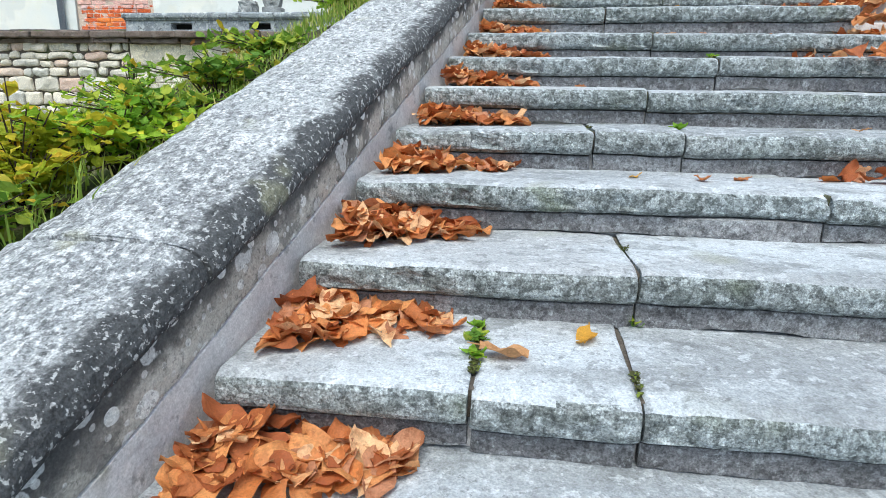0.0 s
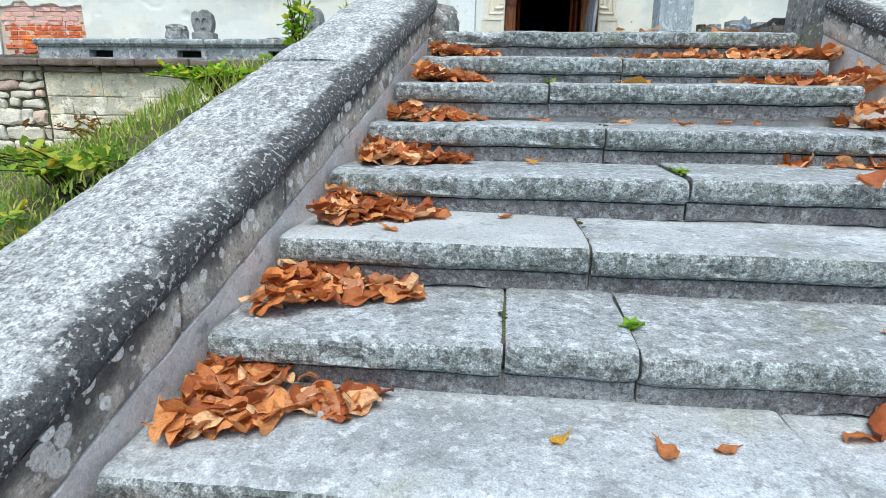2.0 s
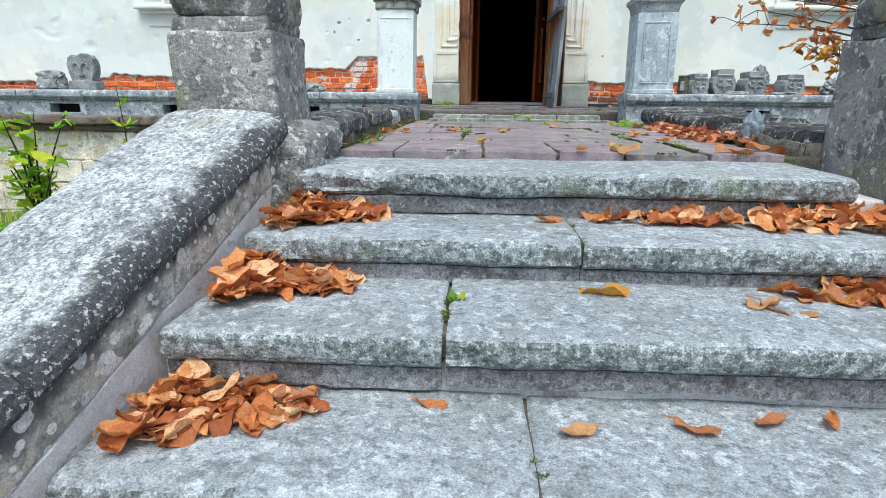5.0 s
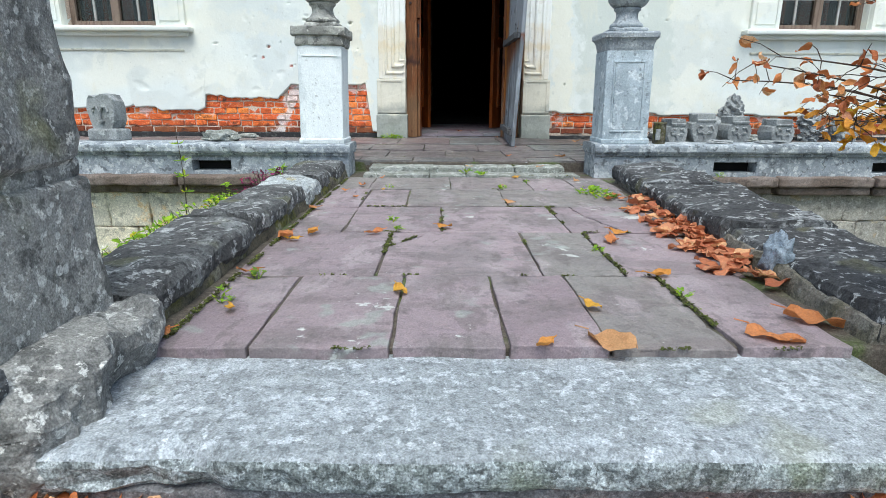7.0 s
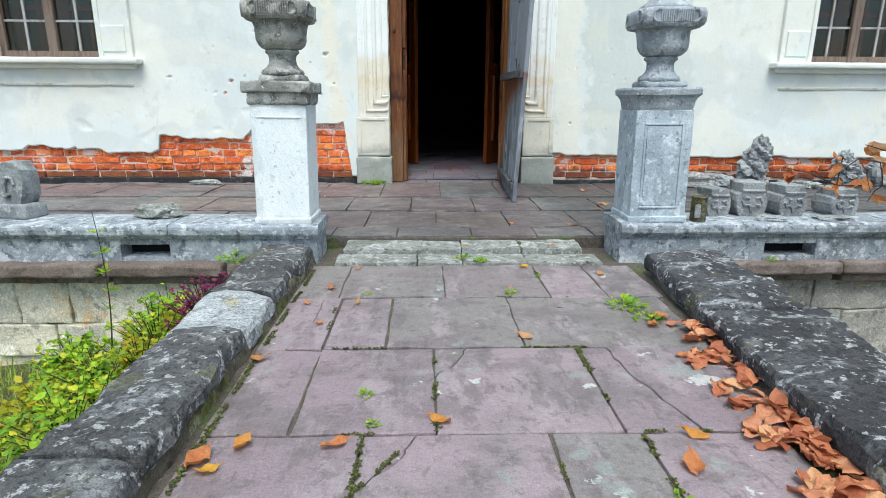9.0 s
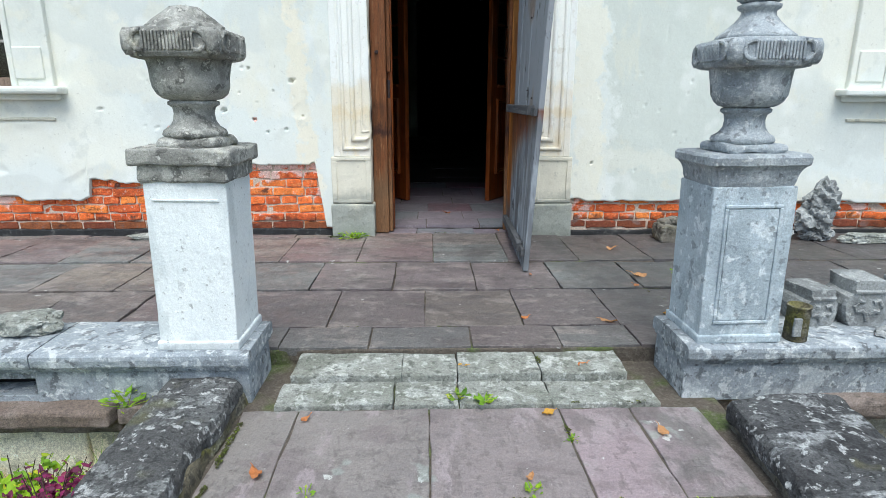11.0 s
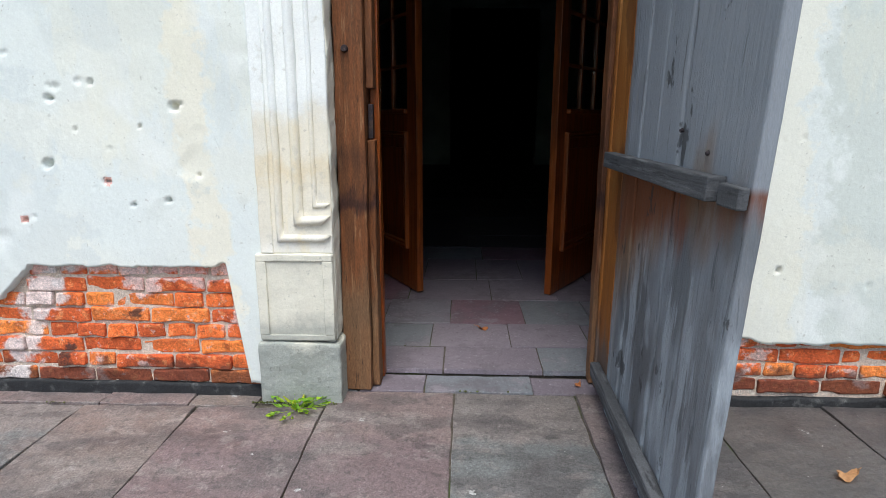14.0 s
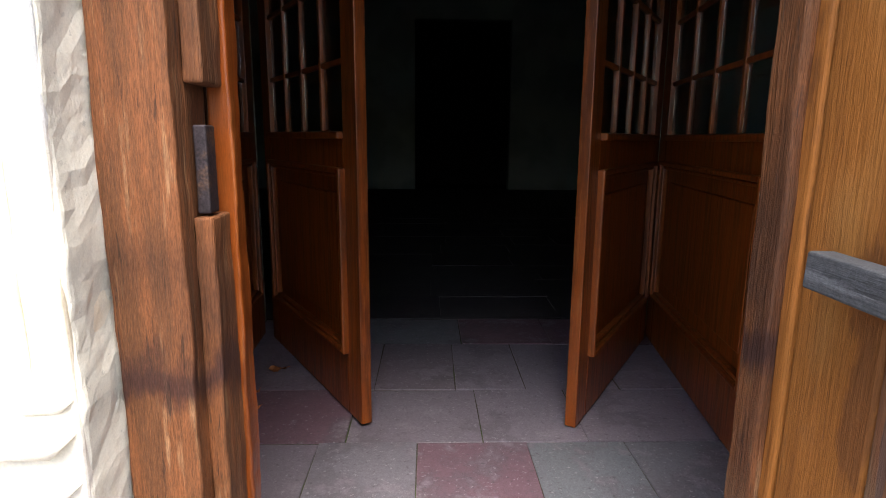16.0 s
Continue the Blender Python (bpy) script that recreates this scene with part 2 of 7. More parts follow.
MOSS = material("mossy_curb_side", (0.135, 0.12, 0.085), [
    ("soft", 3.0, 0.46, 0.60, (0.165, 0.165, 0.035), 0.8),
    ("noise", 9, 0.52, 0.60, (0.30, 0.29, 0.24), 0.55),
    ("noise", 22, 0.5, 0.60, (0.05, 0.048, 0.04), 0.75),
], rough=0.95, bump=[(14, 0.016), (50, 0.008)])
CURB = material("stained_curb_side", (0.188, 0.172, 0.144), [
    ("soft", 3.0, 0.46, 0.62, (0.112, 0.108, 0.060), 0.75),
    ("noise", 5, 0.52, 0.60, (0.264, 0.252, 0.220), 0.6),
    ("noise", 16, 0.53, 0.60, (0.064, 0.060, 0.050), 0.7),
    ("noise", 30, 0.58, 0.63, (0.360, 0.348, 0.312), 0.5),
], rough=0.95, bump=[(10, 0.018), (40, 0.010)])
SLAB = material("purple_sandstone", (0.265, 0.209, 0.226), [
    ("random", 1, 0.22, 0.34, (0.219, 0.205, 0.191), 0.9),
    ("random", 1, 0.48, 0.52, (0.243, 0.188, 0.208), 0.9),
    ("random", 1, 0.62, 0.9, (0.299, 0.240, 0.256), 0.95),
    ("plane", (1.0, 0.06, 0.0, -0.60, 0.7), 0.0, 0.30, (0.146, 0.147, 0.136), 0.75),
    ("noise", 1.7, 0.52, 0.60, (0.171, 0.141, 0.145), 0.6, (1.0, 2.6, 1.0)),
    ("noise", 2.3, 0.53, 0.60, (0.342, 0.290, 0.303), 0.6, (2.4, 1.0, 1.0)),
    ("soft", 2.4, 0.50, 0.66, (0.171, 0.152, 0.152), 0.6),
    ("noise", 6, 0.55, 0.60, (0.132, 0.113, 0.112), 0.5, (2.2, 0.8, 1.0)),
    ("noise", 17, 0.57, 0.62, (0.093, 0.080, 0.081), 0.4),
    ("noise", 5, 0.665, 0.68, (0.529, 0.542, 0.518), 0.85),
    ("noise", 40, 0.70, 0.72, (0.559, 0.573, 0.551), 0.9),
    ("soft", 5.3, 0.64, 0.70, (0.280, 0.307, 0.283), 0.65),
], rough=0.55, rough_var=0.16, bump=[(6, 0.012), (24, 0.006), (70, 0.003)], spec=0.45, grain=0.10)
TERR = material("worn_terrace_stone", (0.171, 0.142, 0.144), [
    ("random", 1, 0.22, 0.34, (0.207, 0.178, 0.149), 0.85),
    ("random", 1, 0.50, 0.54, (0.162, 0.173, 0.173), 0.9),
    ("random", 1, 0.78, 0.82, (0.184, 0.133, 0.135), 0.9),
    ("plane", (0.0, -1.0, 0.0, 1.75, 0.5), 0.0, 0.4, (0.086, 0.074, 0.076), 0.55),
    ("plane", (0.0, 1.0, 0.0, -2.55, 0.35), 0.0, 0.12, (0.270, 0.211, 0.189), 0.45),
    ("soft", 1.7, 0.47, 0.60, (0.108, 0.095, 0.095), 0.6, (1.0, 2.0, 1.0)),
    ("noise", 2.6, 0.55, 0.60, (0.077, 0.070, 0.072), 0.45, (1.0, 2.4, 1.0)),
    ("noise", 2.2, 0.54, 0.62, (0.279, 0.243, 0.225), 0.5, (1.0, 2.2, 1.0)),
    ("noise", 10, 0.57, 0.63, (0.297, 0.270, 0.252), 0.4),
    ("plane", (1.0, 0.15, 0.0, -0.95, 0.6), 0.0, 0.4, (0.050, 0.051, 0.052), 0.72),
    ("noise", 24, 0.57, 0.62, (0.063, 0.059, 0.059), 0.4),
    ("noise", 7, 0.675, 0.69, (0.540, 0.540, 0.526), 0.8),
    ("noise", 38, 0.69, 0.71, (0.558, 0.549, 0.531), 0.85),
], rough=0.48, rough_var=0.18, bump=[(7, 0.010), (24, 0.006), (70, 0.002)], spec=0.5, grain=0.22)
JOINT = material("dirt_joint", (0.10, 0.085, 0.07), [
    ("soft", 3, 0.52, 0.64, (0.08, 0.12, 0.03), 0.7),
    ("noise", 30, 0.5, 0.65, (0.16, 0.145, 0.12), 0.6),
], rough=0.97, bump=[(30, 0.01)])
THRESH = material("pale_threshold_stone", (0.258, 0.269, 0.245), [
    ("soft", 4, 0.45, 0.60, (0.168, 0.178, 0.151), 0.75),
    ("noise", 5, 0.53, 0.60, (0.408, 0.426, 0.407), 0.7),
    ("noise", 16, 0.54, 0.61, (0.528, 0.542, 0.519), 0.6),
    ("noise", 24, 0.54, 0.62, (0.084, 0.088, 0.078), 0.65),
], rough=0.9, bump=[(12, 0.014), (50, 0.006)])
LEDGE = material("blue_grey_ledge_stone", (0.29, 0.325, 0.355), [
    ("soft", 3.3, 0.45, 0.62, (0.19, 0.215, 0.235), 0.8),
    ("noise", 5, 0.52, 0.60, (0.44, 0.475, 0.50), 0.7),
    ("noise", 13, 0.55, 0.61, (0.60, 0.63, 0.64), 0.7),
    ("noise", 16, 0.56, 0.62, (0.09, 0.097, 0.105), 0.75),
    ("noise", 40, 0.57, 0.63, (0.62, 0.65, 0.66), 0.5),
], rough=0.9, bump=[(12, 0.012), (45, 0.006)], grain=0.12)
PEDW = material("whitewashed_pedestal", (0.760, 0.805, 0.812), [
    ("soft", 2.8, 0.45, 0.68, (0.824, 0.862, 0.858), 0.7),
    ("noise", 3.5, 0.53, 0.62, (0.572, 0.623, 0.635), 0.6, (1.5, 1.5, 0.6)),
    ("noise", 11, 0.63, 0.67, (0.45, 0.475, 0.47), 0.5),
    ("plane", (0, 0, -1, 0.24, 0.25), 0.0, 0.08, (0.42, 0.45, 0.46), 0.6),
    ("noise", 30, 0.62, 0.67, (0.229, 0.239, 0.235), 0.6),
], rough=0.85, bump=[(10, 0.008), (60, 0.003)], grain=0.05)
PEDB = material("blue_grey_pedestal", (0.418, 0.487, 0.532), [
    ("soft", 2.8, 0.45, 0.62, (0.308, 0.364, 0.403), 0.8),
    ("noise", 5, 0.52, 0.60, (0.550, 0.622, 0.661), 0.7, (1.4, 1.4, 0.7)),
    ("noise", 13, 0.55, 0.61, (0.704, 0.762, 0.784), 0.65),
    ("noise", 18, 0.57, 0.63, (0.165, 0.185, 0.202), 0.65),
], rough=0.88, bump=[(12, 0.010), (50, 0.005)], grain=0.10)
URN = material("grey_carved_stone", (0.348, 0.348, 0.319), [
    ("soft", 5, 0.42, 0.60, (0.174, 0.174, 0.161), 0.75),
    ("noise", 8, 0.53, 0.61, (0.533, 0.528, 0.485), 0.7),
    ("noise", 15, 0.53, 0.59, (0.087, 0.087, 0.081), 0.7),
    ("noise", 30, 0.58, 0.64, (0.635, 0.627, 0.580), 0.6),
    ("soft", 4, 0.60, 0.70, (0.307, 0.288, 0.161), 0.5),
], rough=0.92, bump=[(12, 0.012), (50, 0.006)], grain=0.12)
URNB = material("blue_grey_carved_stone", (0.35, 0.385, 0.41), [
    ("soft", 5, 0.42, 0.60, (0.22, 0.245, 0.265), 0.75),
    ("noise", 8, 0.53, 0.61, (0.50, 0.535, 0.55), 0.65),
    ("noise", 16, 0.56, 0.62, (0.12, 0.13, 0.14), 0.65),
    ("noise", 30, 0.58, 0.64, (0.62, 0.64, 0.64), 0.6),
], rough=0.92, bump=[(12, 0.012), (50, 0.006)], grain=0.12)
CARVED = material("pale_carved_fragment", (0.300, 0.316, 0.318), [
    ("soft", 6, 0.42, 0.62, (0.165, 0.175, 0.178), 0.8),
    ("noise", 18, 0.55, 0.66, (0.482, 0.504, 0.497), 0.6),
    ("noise", 50, 0.56, 0.67, (0.120, 0.126, 0.129), 0.6),
], rough=0.92, bump=[(18, 0.008)])
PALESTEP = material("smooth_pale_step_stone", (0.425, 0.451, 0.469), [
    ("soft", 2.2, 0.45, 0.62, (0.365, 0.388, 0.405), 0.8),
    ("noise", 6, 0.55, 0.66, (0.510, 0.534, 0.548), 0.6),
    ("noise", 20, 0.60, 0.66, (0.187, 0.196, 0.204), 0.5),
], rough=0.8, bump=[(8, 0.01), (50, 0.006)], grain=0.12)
PLASTER = material("cream_lime_plaster", (0.770, 0.775, 0.700), [
    ("soft", 0.5, 0.43, 0.54, (0.720, 0.760, 0.730), 0.95),
    ("soft", 1.3, 0.52, 0.58, (0.640, 0.672, 0.640), 0.65),
    ("plane", (1.0, 0.0, 0.10, -2.22, 0.55, 0.62), 0.0, 0.06, (0.600, 0.640, 0.590), 0.8),
    ("plane", (1.0, 0.0, 0.30, 1.95, 0.9, 0.35), 0.0, 0.06, (0.640, 0.680, 0.665), 0.6),
    ("plane", (1.0, 0.0, 0.06, 1.22, 0.35, 0.10), 0.0, 0.05, (0.800, 0.760, 0.630), 0.85),
    ("plane", (1.0, 0.0, 0.04, -1.34, 0.45, 0.16), 0.0, 0.05, (0.800, 0.790, 0.690), 0.8),
    ("plane", (0.15, 0.0, 1.0, -1.02, 0.55, 0.16), 0.0, 0.10, (0.790, 0.775, 0.670), 0.4),
    ("noise", 0.9, 0.57, 0.60, (0.790, 0.768, 0.630), 0.28, (1.6, 1, 0.6)),
    ("noise", 2.6, 0.60, 0.68, (0.760, 0.725, 0.580), 0.3),
    ("soft", 3, 0.56, 0.70, (0.810, 0.830, 0.795), 0.5),
    ("noise", 3.5, 0.61, 0.66, (0.590, 0.615, 0.575), 0.4),
    ("noise", 55, 0.66, 0.69, (0.40, 0.39, 0.34), 0.55),
    ("noise", 26, 0.66, 0.69, (0.460, 0.460, 0.410), 0.5),
], rough=0.9, bump=[(5, 0.006), (22, 0.0015), (70, 0.0006)], grain=0.025)
TRIM = material("cream_stone_trim", (0.760, 0.710, 0.590), [
    ("soft", 1.6, 0.42, 0.62, (0.800, 0.785, 0.745), 0.85),
    ("noise", 4, 0.56, 0.70, (0.640, 0.530, 0.345), 0.55, (2.0, 2.0, 0.6)),
    ("noise", 2.2, 0.50, 0.60, (0.790, 0.690, 0.470), 0.5, (2.0, 2.0, 0.5)),
    ("plane", (0.0, 0.0, 1.0, -1.36, 0.30), 0.0, 0.12, (0.840, 0.865, 0.850), 0.85),
    ("plane", (0.0, 0.0, 1.0, -1.16, 0.40, 0.10), 0.0, 0.10, (0.700, 0.580, 0.370), 0.5),
    ("noise", 30, 0.64, 0.69, (0.400, 0.370, 0.318), 0.4),
    ("noise", 9, 0.60, 0.66, (0.560, 0.530, 0.450), 0.35),
], rough=0.9, bump=[(8, 0.006), (50, 0.002)], grain=0.03)
TRIMB = material("cream_grey_block_stone", (0.70, 0.672, 0.565), [
    ("soft", 3, 0.44, 0.62, (0.62, 0.60, 0.51), 0.7),
    ("noise", 4, 0.54, 0.66, (0.75, 0.72, 0.61), 0.6),
    ("plane", (0, 0, -1, 0.50, 0.35), 0.0, 0.16, (0.30, 0.31, 0.28), 0.75),
    ("noise", 22, 0.63, 0.68, (0.34, 0.34, 0.30), 0.45),
    ("noise", 50, 0.64, 0.68, (0.24, 0.24, 0.21), 0.35),
], rough=0.92, bump=[(10, 0.006), (50, 0.002)], grain=0.03)
TRIMG = material("grey_plinth_stone", (0.62, 0.60, 0.50), [
    ("soft", 3, 0.42, 0.62, (0.52, 0.515, 0.44), 0.7),
    ("noise", 4, 0.54, 0.66, (0.72, 0.69, 0.57), 0.6),
    ("plane", (0, 0, -1, 0.48, 0.4), 0.0, 0.22, (0.27, 0.295, 0.275), 0.85),
    ("noise", 5, 0.54, 0.62, (0.27, 0.285, 0.25), 0.6),
    ("noise", 34, 0.60, 0.66, (0.16, 0.165, 0.150), 0.5),
    ("noise", 60, 0.60, 0.66, (0.60, 0.60, 0.54), 0.3),
], rough=0.92, bump=[(12, 0.008), (50, 0.003)], grain=0.05)
BRICK = material("orange_brick", (0.820, 0.180, 0.045), [
    ("random", 1, 0.0, 0.35, (0.560, 0.105, 0.034), 0.9),
    ("random", 1, 0.65, 1.0, (0.930, 0.290, 0.065), 0.85),
    ("noise", 14, 0.54, 0.66, (0.330, 0.068, 0.027), 0.7),
    ("noise", 30, 0.54, 0.62, (0.900, 0.360, 0.140), 0.5),
    ("noise", 3.2, 0.58, 0.63, (0.720, 0.560, 0.520), 0.8),
    ("noise", 26, 0.60, 0.68, (0.660, 0.540, 0.505), 0.65),
    ("noise", 5, 0.60, 0.66, (0.040, 0.030, 0.028), 0.85),
    ("plane", (0, 0, -1, 0.215, 0.26), 0.0, 0.05, (0.085, 0.036, 0.026), 0.8),
    ("plane", (0, 0, 1, -0.64, 0.6), 0.0, 0.05, (0.800, 0.600, 0.560), 0.7),
    ("plane", (-1.0, 0, 0.5, -2.42, 0.5, 0.10), 0.0, 0.05, (0.700, 0.660, 0.640), 0.8),
], rough=0.9, bump=[(14, 0.012), (60, 0.006)])
MORTAR = material("lime_mortar", (0.605, 0.489, 0.399), [
    ("noise", 12, 0.5, 0.68, (0.464, 0.386, 0.309), 0.5),
    ("noise", 40, 0.5, 0.68, (0.773, 0.734, 0.670), 0.6),
], rough=0.96, bump=[(25, 0.012)])
TAR = material("black_damp_course", (0.025, 0.026, 0.028), [
    ("noise", 14, 0.55, 0.70, (0.16, 0.16, 0.155), 0.6),
], rough=0.75, bump=[(18, 0.01)])
RUBBLE = material("rubble_wall_stone", (0.641, 0.626, 0.568), [
    ("random", 1, 0.0, 0.4, (0.728, 0.670, 0.553), 0.9),
    ("random", 1, 0.75, 1.0, (0.582, 0.349, 0.277), 0.7),
    ("noise", 7, 0.54, 0.70, (0.408, 0.401, 0.379), 0.7),
    ("noise", 30, 0.55, 0.68, (0.844, 0.830, 0.757), 0.6),
], rough=0.93, bump=[(9, 0.016), (50, 0.005)])
ASHLAR = material("cream_ashlar", (0.820, 0.743, 0.577), [
    ("random", 1, 0.0, 0.5, (0.902, 0.841, 0.697), 0.8),
    ("noise", 2.2, 0.48, 0.58, (0.492, 0.469, 0.397), 0.75),
    ("soft", 2.6, 0.45, 0.60, (0.628, 0.586, 0.469), 0.75),
    ("noise", 3.4, 0.56, 0.62, (1.038, 0.984, 0.853), 0.7),
    ("noise", 5, 0.58, 0.67, (0.751, 0.469, 0.168), 0.6),
    ("noise", 12, 0.56, 0.64, (0.300, 0.281, 0.229), 0.7),
], rough=0.93, bump=[(5, 0.02), (14, 0.014), (50, 0.006)])
GREYASH = material("grey_stained_ashlar", (0.42, 0.405, 0.355), [
    ("random", 1, 0.0, 0.5, (0.48, 0.455, 0.39), 0.8),
    ("noise", 2.2, 0.48, 0.58, (0.27, 0.262, 0.235), 0.75),
    ("soft", 2.6, 0.45, 0.60, (0.33, 0.318, 0.280), 0.75),
    ("noise", 5, 0.60, 0.67, (0.50, 0.36, 0.18), 0.5),
    ("noise", 12, 0.56, 0.64, (0.16, 0.152, 0.130), 0.7),
    ("noise", 30, 0.56, 0.62, (0.60, 0.585, 0.53), 0.5),
], rough=0.93, bump=[(5, 0.02), (14, 0.014), (50, 0.006)])
BROWNSLAB = material("brown_cornice_stone", (0.16, 0.125, 0.105), [
    ("soft", 3, 0.45, 0.62, (0.24, 0.20, 0.18), 0.8),
    ("noise", 15, 0.52, 0.68, (0.07, 0.06, 0.05), 0.7),
], rough=0.93, bump=[(12, 0.016)])
GRAIN_Z = (4.5, 4.5, 0.35)
BATTEN = material("dark_grey_batten_wood", (0.075, 0.078, 0.084), [
    ("noise", 6, 0.5, 0.64, (0.16, 0.165, 0.175), 0.7, (2, 0.4, 6)),
    ("noise", 14, 0.54, 0.66, (0.03, 0.03, 0.032), 0.7, (2, 0.4, 6)),
], rough=0.8, bump=[(9, 0.006, (2, 0.4, 6))], grain=0.1)
OAK = material("weathered_oak_post", (0.19, 0.068, 0.024), [
    ("noise", 6, 0.42, 0.62, (0.115, 0.046, 0.018), 0.9),
    ("noise", 14, 0.56, 0.68, (0.30, 0.17, 0.085), 0.6),
    ("soft", 0.25, 0.52, 0.62, (0.045, 0.02, 0.012), 0.7, (3, 3, 6)),
    ("noise", 2.0, 0.53, 0.62, (0.075, 0.028, 0.012), 0.6, (2.0, 2.0, 0.7)),
    ("plane", (0.0, 0.0, -1.0, 0.72, 0.5), 0.0, 0.25, (0.23, 0.14, 0.075), 0.55, (3.0, 3.0, 0.5)),
    ("plane", (0.0, 0.0, 1.0, -1.0, 0.35, 0.09), 0.0, 0.08, (0.035, 0.014, 0.012), 0.85, (1.2, 1.2, 0.6)),
    ("noise", 20, 0.60, 0.65, (0.025, 0.012, 0.008), 0.7),
], rough=0.62, bump=[(9, 0.010), (30, 0.004)], stretch=GRAIN_Z)
GATE = material("grey_weathered_planks", (0.197, 0.214, 0.238), [
    ("random", 1, 0.0, 1.0, (0.264, 0.294, 0.323), 0.8),
    ("plane", (0.0, 0.0, 1.0, -1.25, 1.2), 0.0, 0.5, (0.341, 0.383, 0.425), 0.6, (1.5, 1.5, 0.5)),
    ("soft", 1.4, 0.45, 0.60, (0.093, 0.096, 0.102), 0.8, (2.0, 2.0, 0.9)),
    ("noise", 1.6, 0.50, 0.66, (0.125, 0.126, 0.133), 0.5),
    ("soft", 3.0, 0.54, 0.66, (0.341, 0.383, 0.421), 0.5, (2.0, 2.0, 1.0)),
    ("soft", 1.9, 0.46, 0.60, (0.116, 0.124, 0.134), 0.75, (2.0, 2.0, 0.9)),
    ("noise", 3.0, 0.52, 0.60, (0.372, 0.413, 0.454), 0.6, (2.6, 2.6, 0.4)),
    ("plane", (0.0, 0.6, 0.8, -2.06, 0.45), 0.0, 0.34, (0.205, 0.112, 0.050), 0.85, (1.5, 1.5, 0.3)),
    ("plane", (0.0, 0.25, 1.0, -1.50, 0.45), 0.0, 0.20, (0.164, 0.051, 0.018), 0.9, (1.8, 1.8, 0.3)),
    ("plane", (0.0, 0.0, 1.0, -1.205, 0.02), 0.0, 0.03, (0.250, 0.277, 0.307), 0.95),
    ("plane", (0.0, 1.0, 0.0, -2.80, 0.5), 0.0, 0.25, (0.164, 0.104, 0.055), 0.85, (1.5, 1.5, 0.3)),
    ("noise", 7, 0.60, 0.64, (0.047, 0.048, 0.052), 0.5),
    ("noise", 2.6, 0.60, 0.64, (0.030, 0.031, 0.032), 0.75, (2.5, 2.5, 1.6)),
    ("soft", 0.8, 0.56, 0.66, (0.177, 0.105, 0.056), 0.6, (2.5, 2.5, 1.2)),
], rough=0.8, bump=[(9, 0.006), (30, 0.002)], stretch=GRAIN_Z, grain=0.05)
GATEBROWN = material("tan_weathered_planks", (0.316, 0.113, 0.021), [
    ("noise", 4, 0.44, 0.64, (0.218, 0.074, 0.014), 0.6),
    ("soft", 1.6, 0.58, 0.68, (0.161, 0.121, 0.076), 0.6, (1.2, 1.2, 0.8)),
    ("soft", 1.3, 0.48, 0.60, (0.425, 0.201, 0.057), 0.6, (1.6, 1.6, 0.6)),
    ("noise", 2.4, 0.56, 0.63, (0.132, 0.046, 0.014), 0.65, (1.8, 1.8, 0.7)),
    ("noise", 14, 0.60, 0.66, (0.092, 0.034, 0.014), 0.5),
    ("plane", (0.0, 0.0, -1.0, 0.48, 0.7), 0.0, 0.25, (0.109, 0.101, 0.092), 0.8, (1.5, 1.5, 0.3)),
], rough=0.7, bump=[(9, 0.005), (30, 0.002)], stretch=GRAIN_Z, grain=0.08)
DOORWOOD = material("varnished_brown_door", (0.247, 0.057, 0.008), [
    ("noise", 6, 0.42, 0.62, (0.090, 0.022, 0.005), 0.8),
    ("noise", 14, 0.55, 0.66, (0.306, 0.099, 0.026), 0.6),
], rough=0.32, bump=[(9, 0.002)], stretch=GRAIN_Z, spec=0.4, grain=0.08)
WINWOOD = material("window_brown_paint", (0.20, 0.15, 0.12), [
    ("noise", 6, 0.45, 0.64, (0.11, 0.075, 0.055), 0.8),
], rough=0.7, stretch=GRAIN_Z)
WINPALE = material("weathered_muntin_paint", (0.42, 0.41, 0.40), [
    ("noise", 6, 0.45, 0.64, (0.22, 0.18, 0.15), 0.8),
], rough=0.75, stretch=GRAIN_Z)
INWOOD = material("red_brown_casement_paint", (0.24, 0.075, 0.045), [
    ("noise", 6, 0.45, 0.64, (0.13, 0.045, 0.03), 0.8),
], rough=0.6, stretch=GRAIN_Z)
# plaster coloured dark so that the rooms behind the windows look unlit
DIMROOM = material("darkened_room_plaster", (0.09, 0.085, 0.085), [
    ("soft", 0.9, 0.45, 0.62, (0.06, 0.056, 0.058), 0.7),
], rough=0.92, grain=0.1)
IRON = material("rusty_iron", (0.045, 0.036, 0.04), [
    ("noise", 30, 0.5, 0.65, (0.12, 0.07, 0.045), 0.7),
], rough=0.6, metal=0.6)
HALL = material("hall_plaster", (0.532, 0.616, 0.574), [
    ("soft", 0.9, 0.45, 0.62, (0.392, 0.462, 0.434), 0.7),
], rough=0.92, bump=[(6, 0.005)], grain=0.1)
HALLFLOOR = material("hall_floor_stone", (0.195, 0.166, 0.192), [
    ("random", 1, 0.0, 0.45, (0.240, 0.208, 0.240), 0.85),
    ("random", 1, 0.55, 0.60, (0.185, 0.200, 0.215), 0.9),
    ("random", 1, 0.80, 0.85, (0.190, 0.105, 0.130), 0.9),
    ("noise", 3, 0.5, 0.62, (0.137, 0.117, 0.134), 0.6),
    ("noise", 6, 0.52, 0.66, (0.325, 0.289, 0.319), 0.55),
    ("noise", 40, 0.60, 0.66, (0.111, 0.094, 0.104), 0.6),
    ("noise", 60, 0.60, 0.66, (0.468, 0.429, 0.455), 0.5),
], rough=0.55, rough_var=0.12, bump=[(7, 0.004)], spec=0.4, grain=0.09)
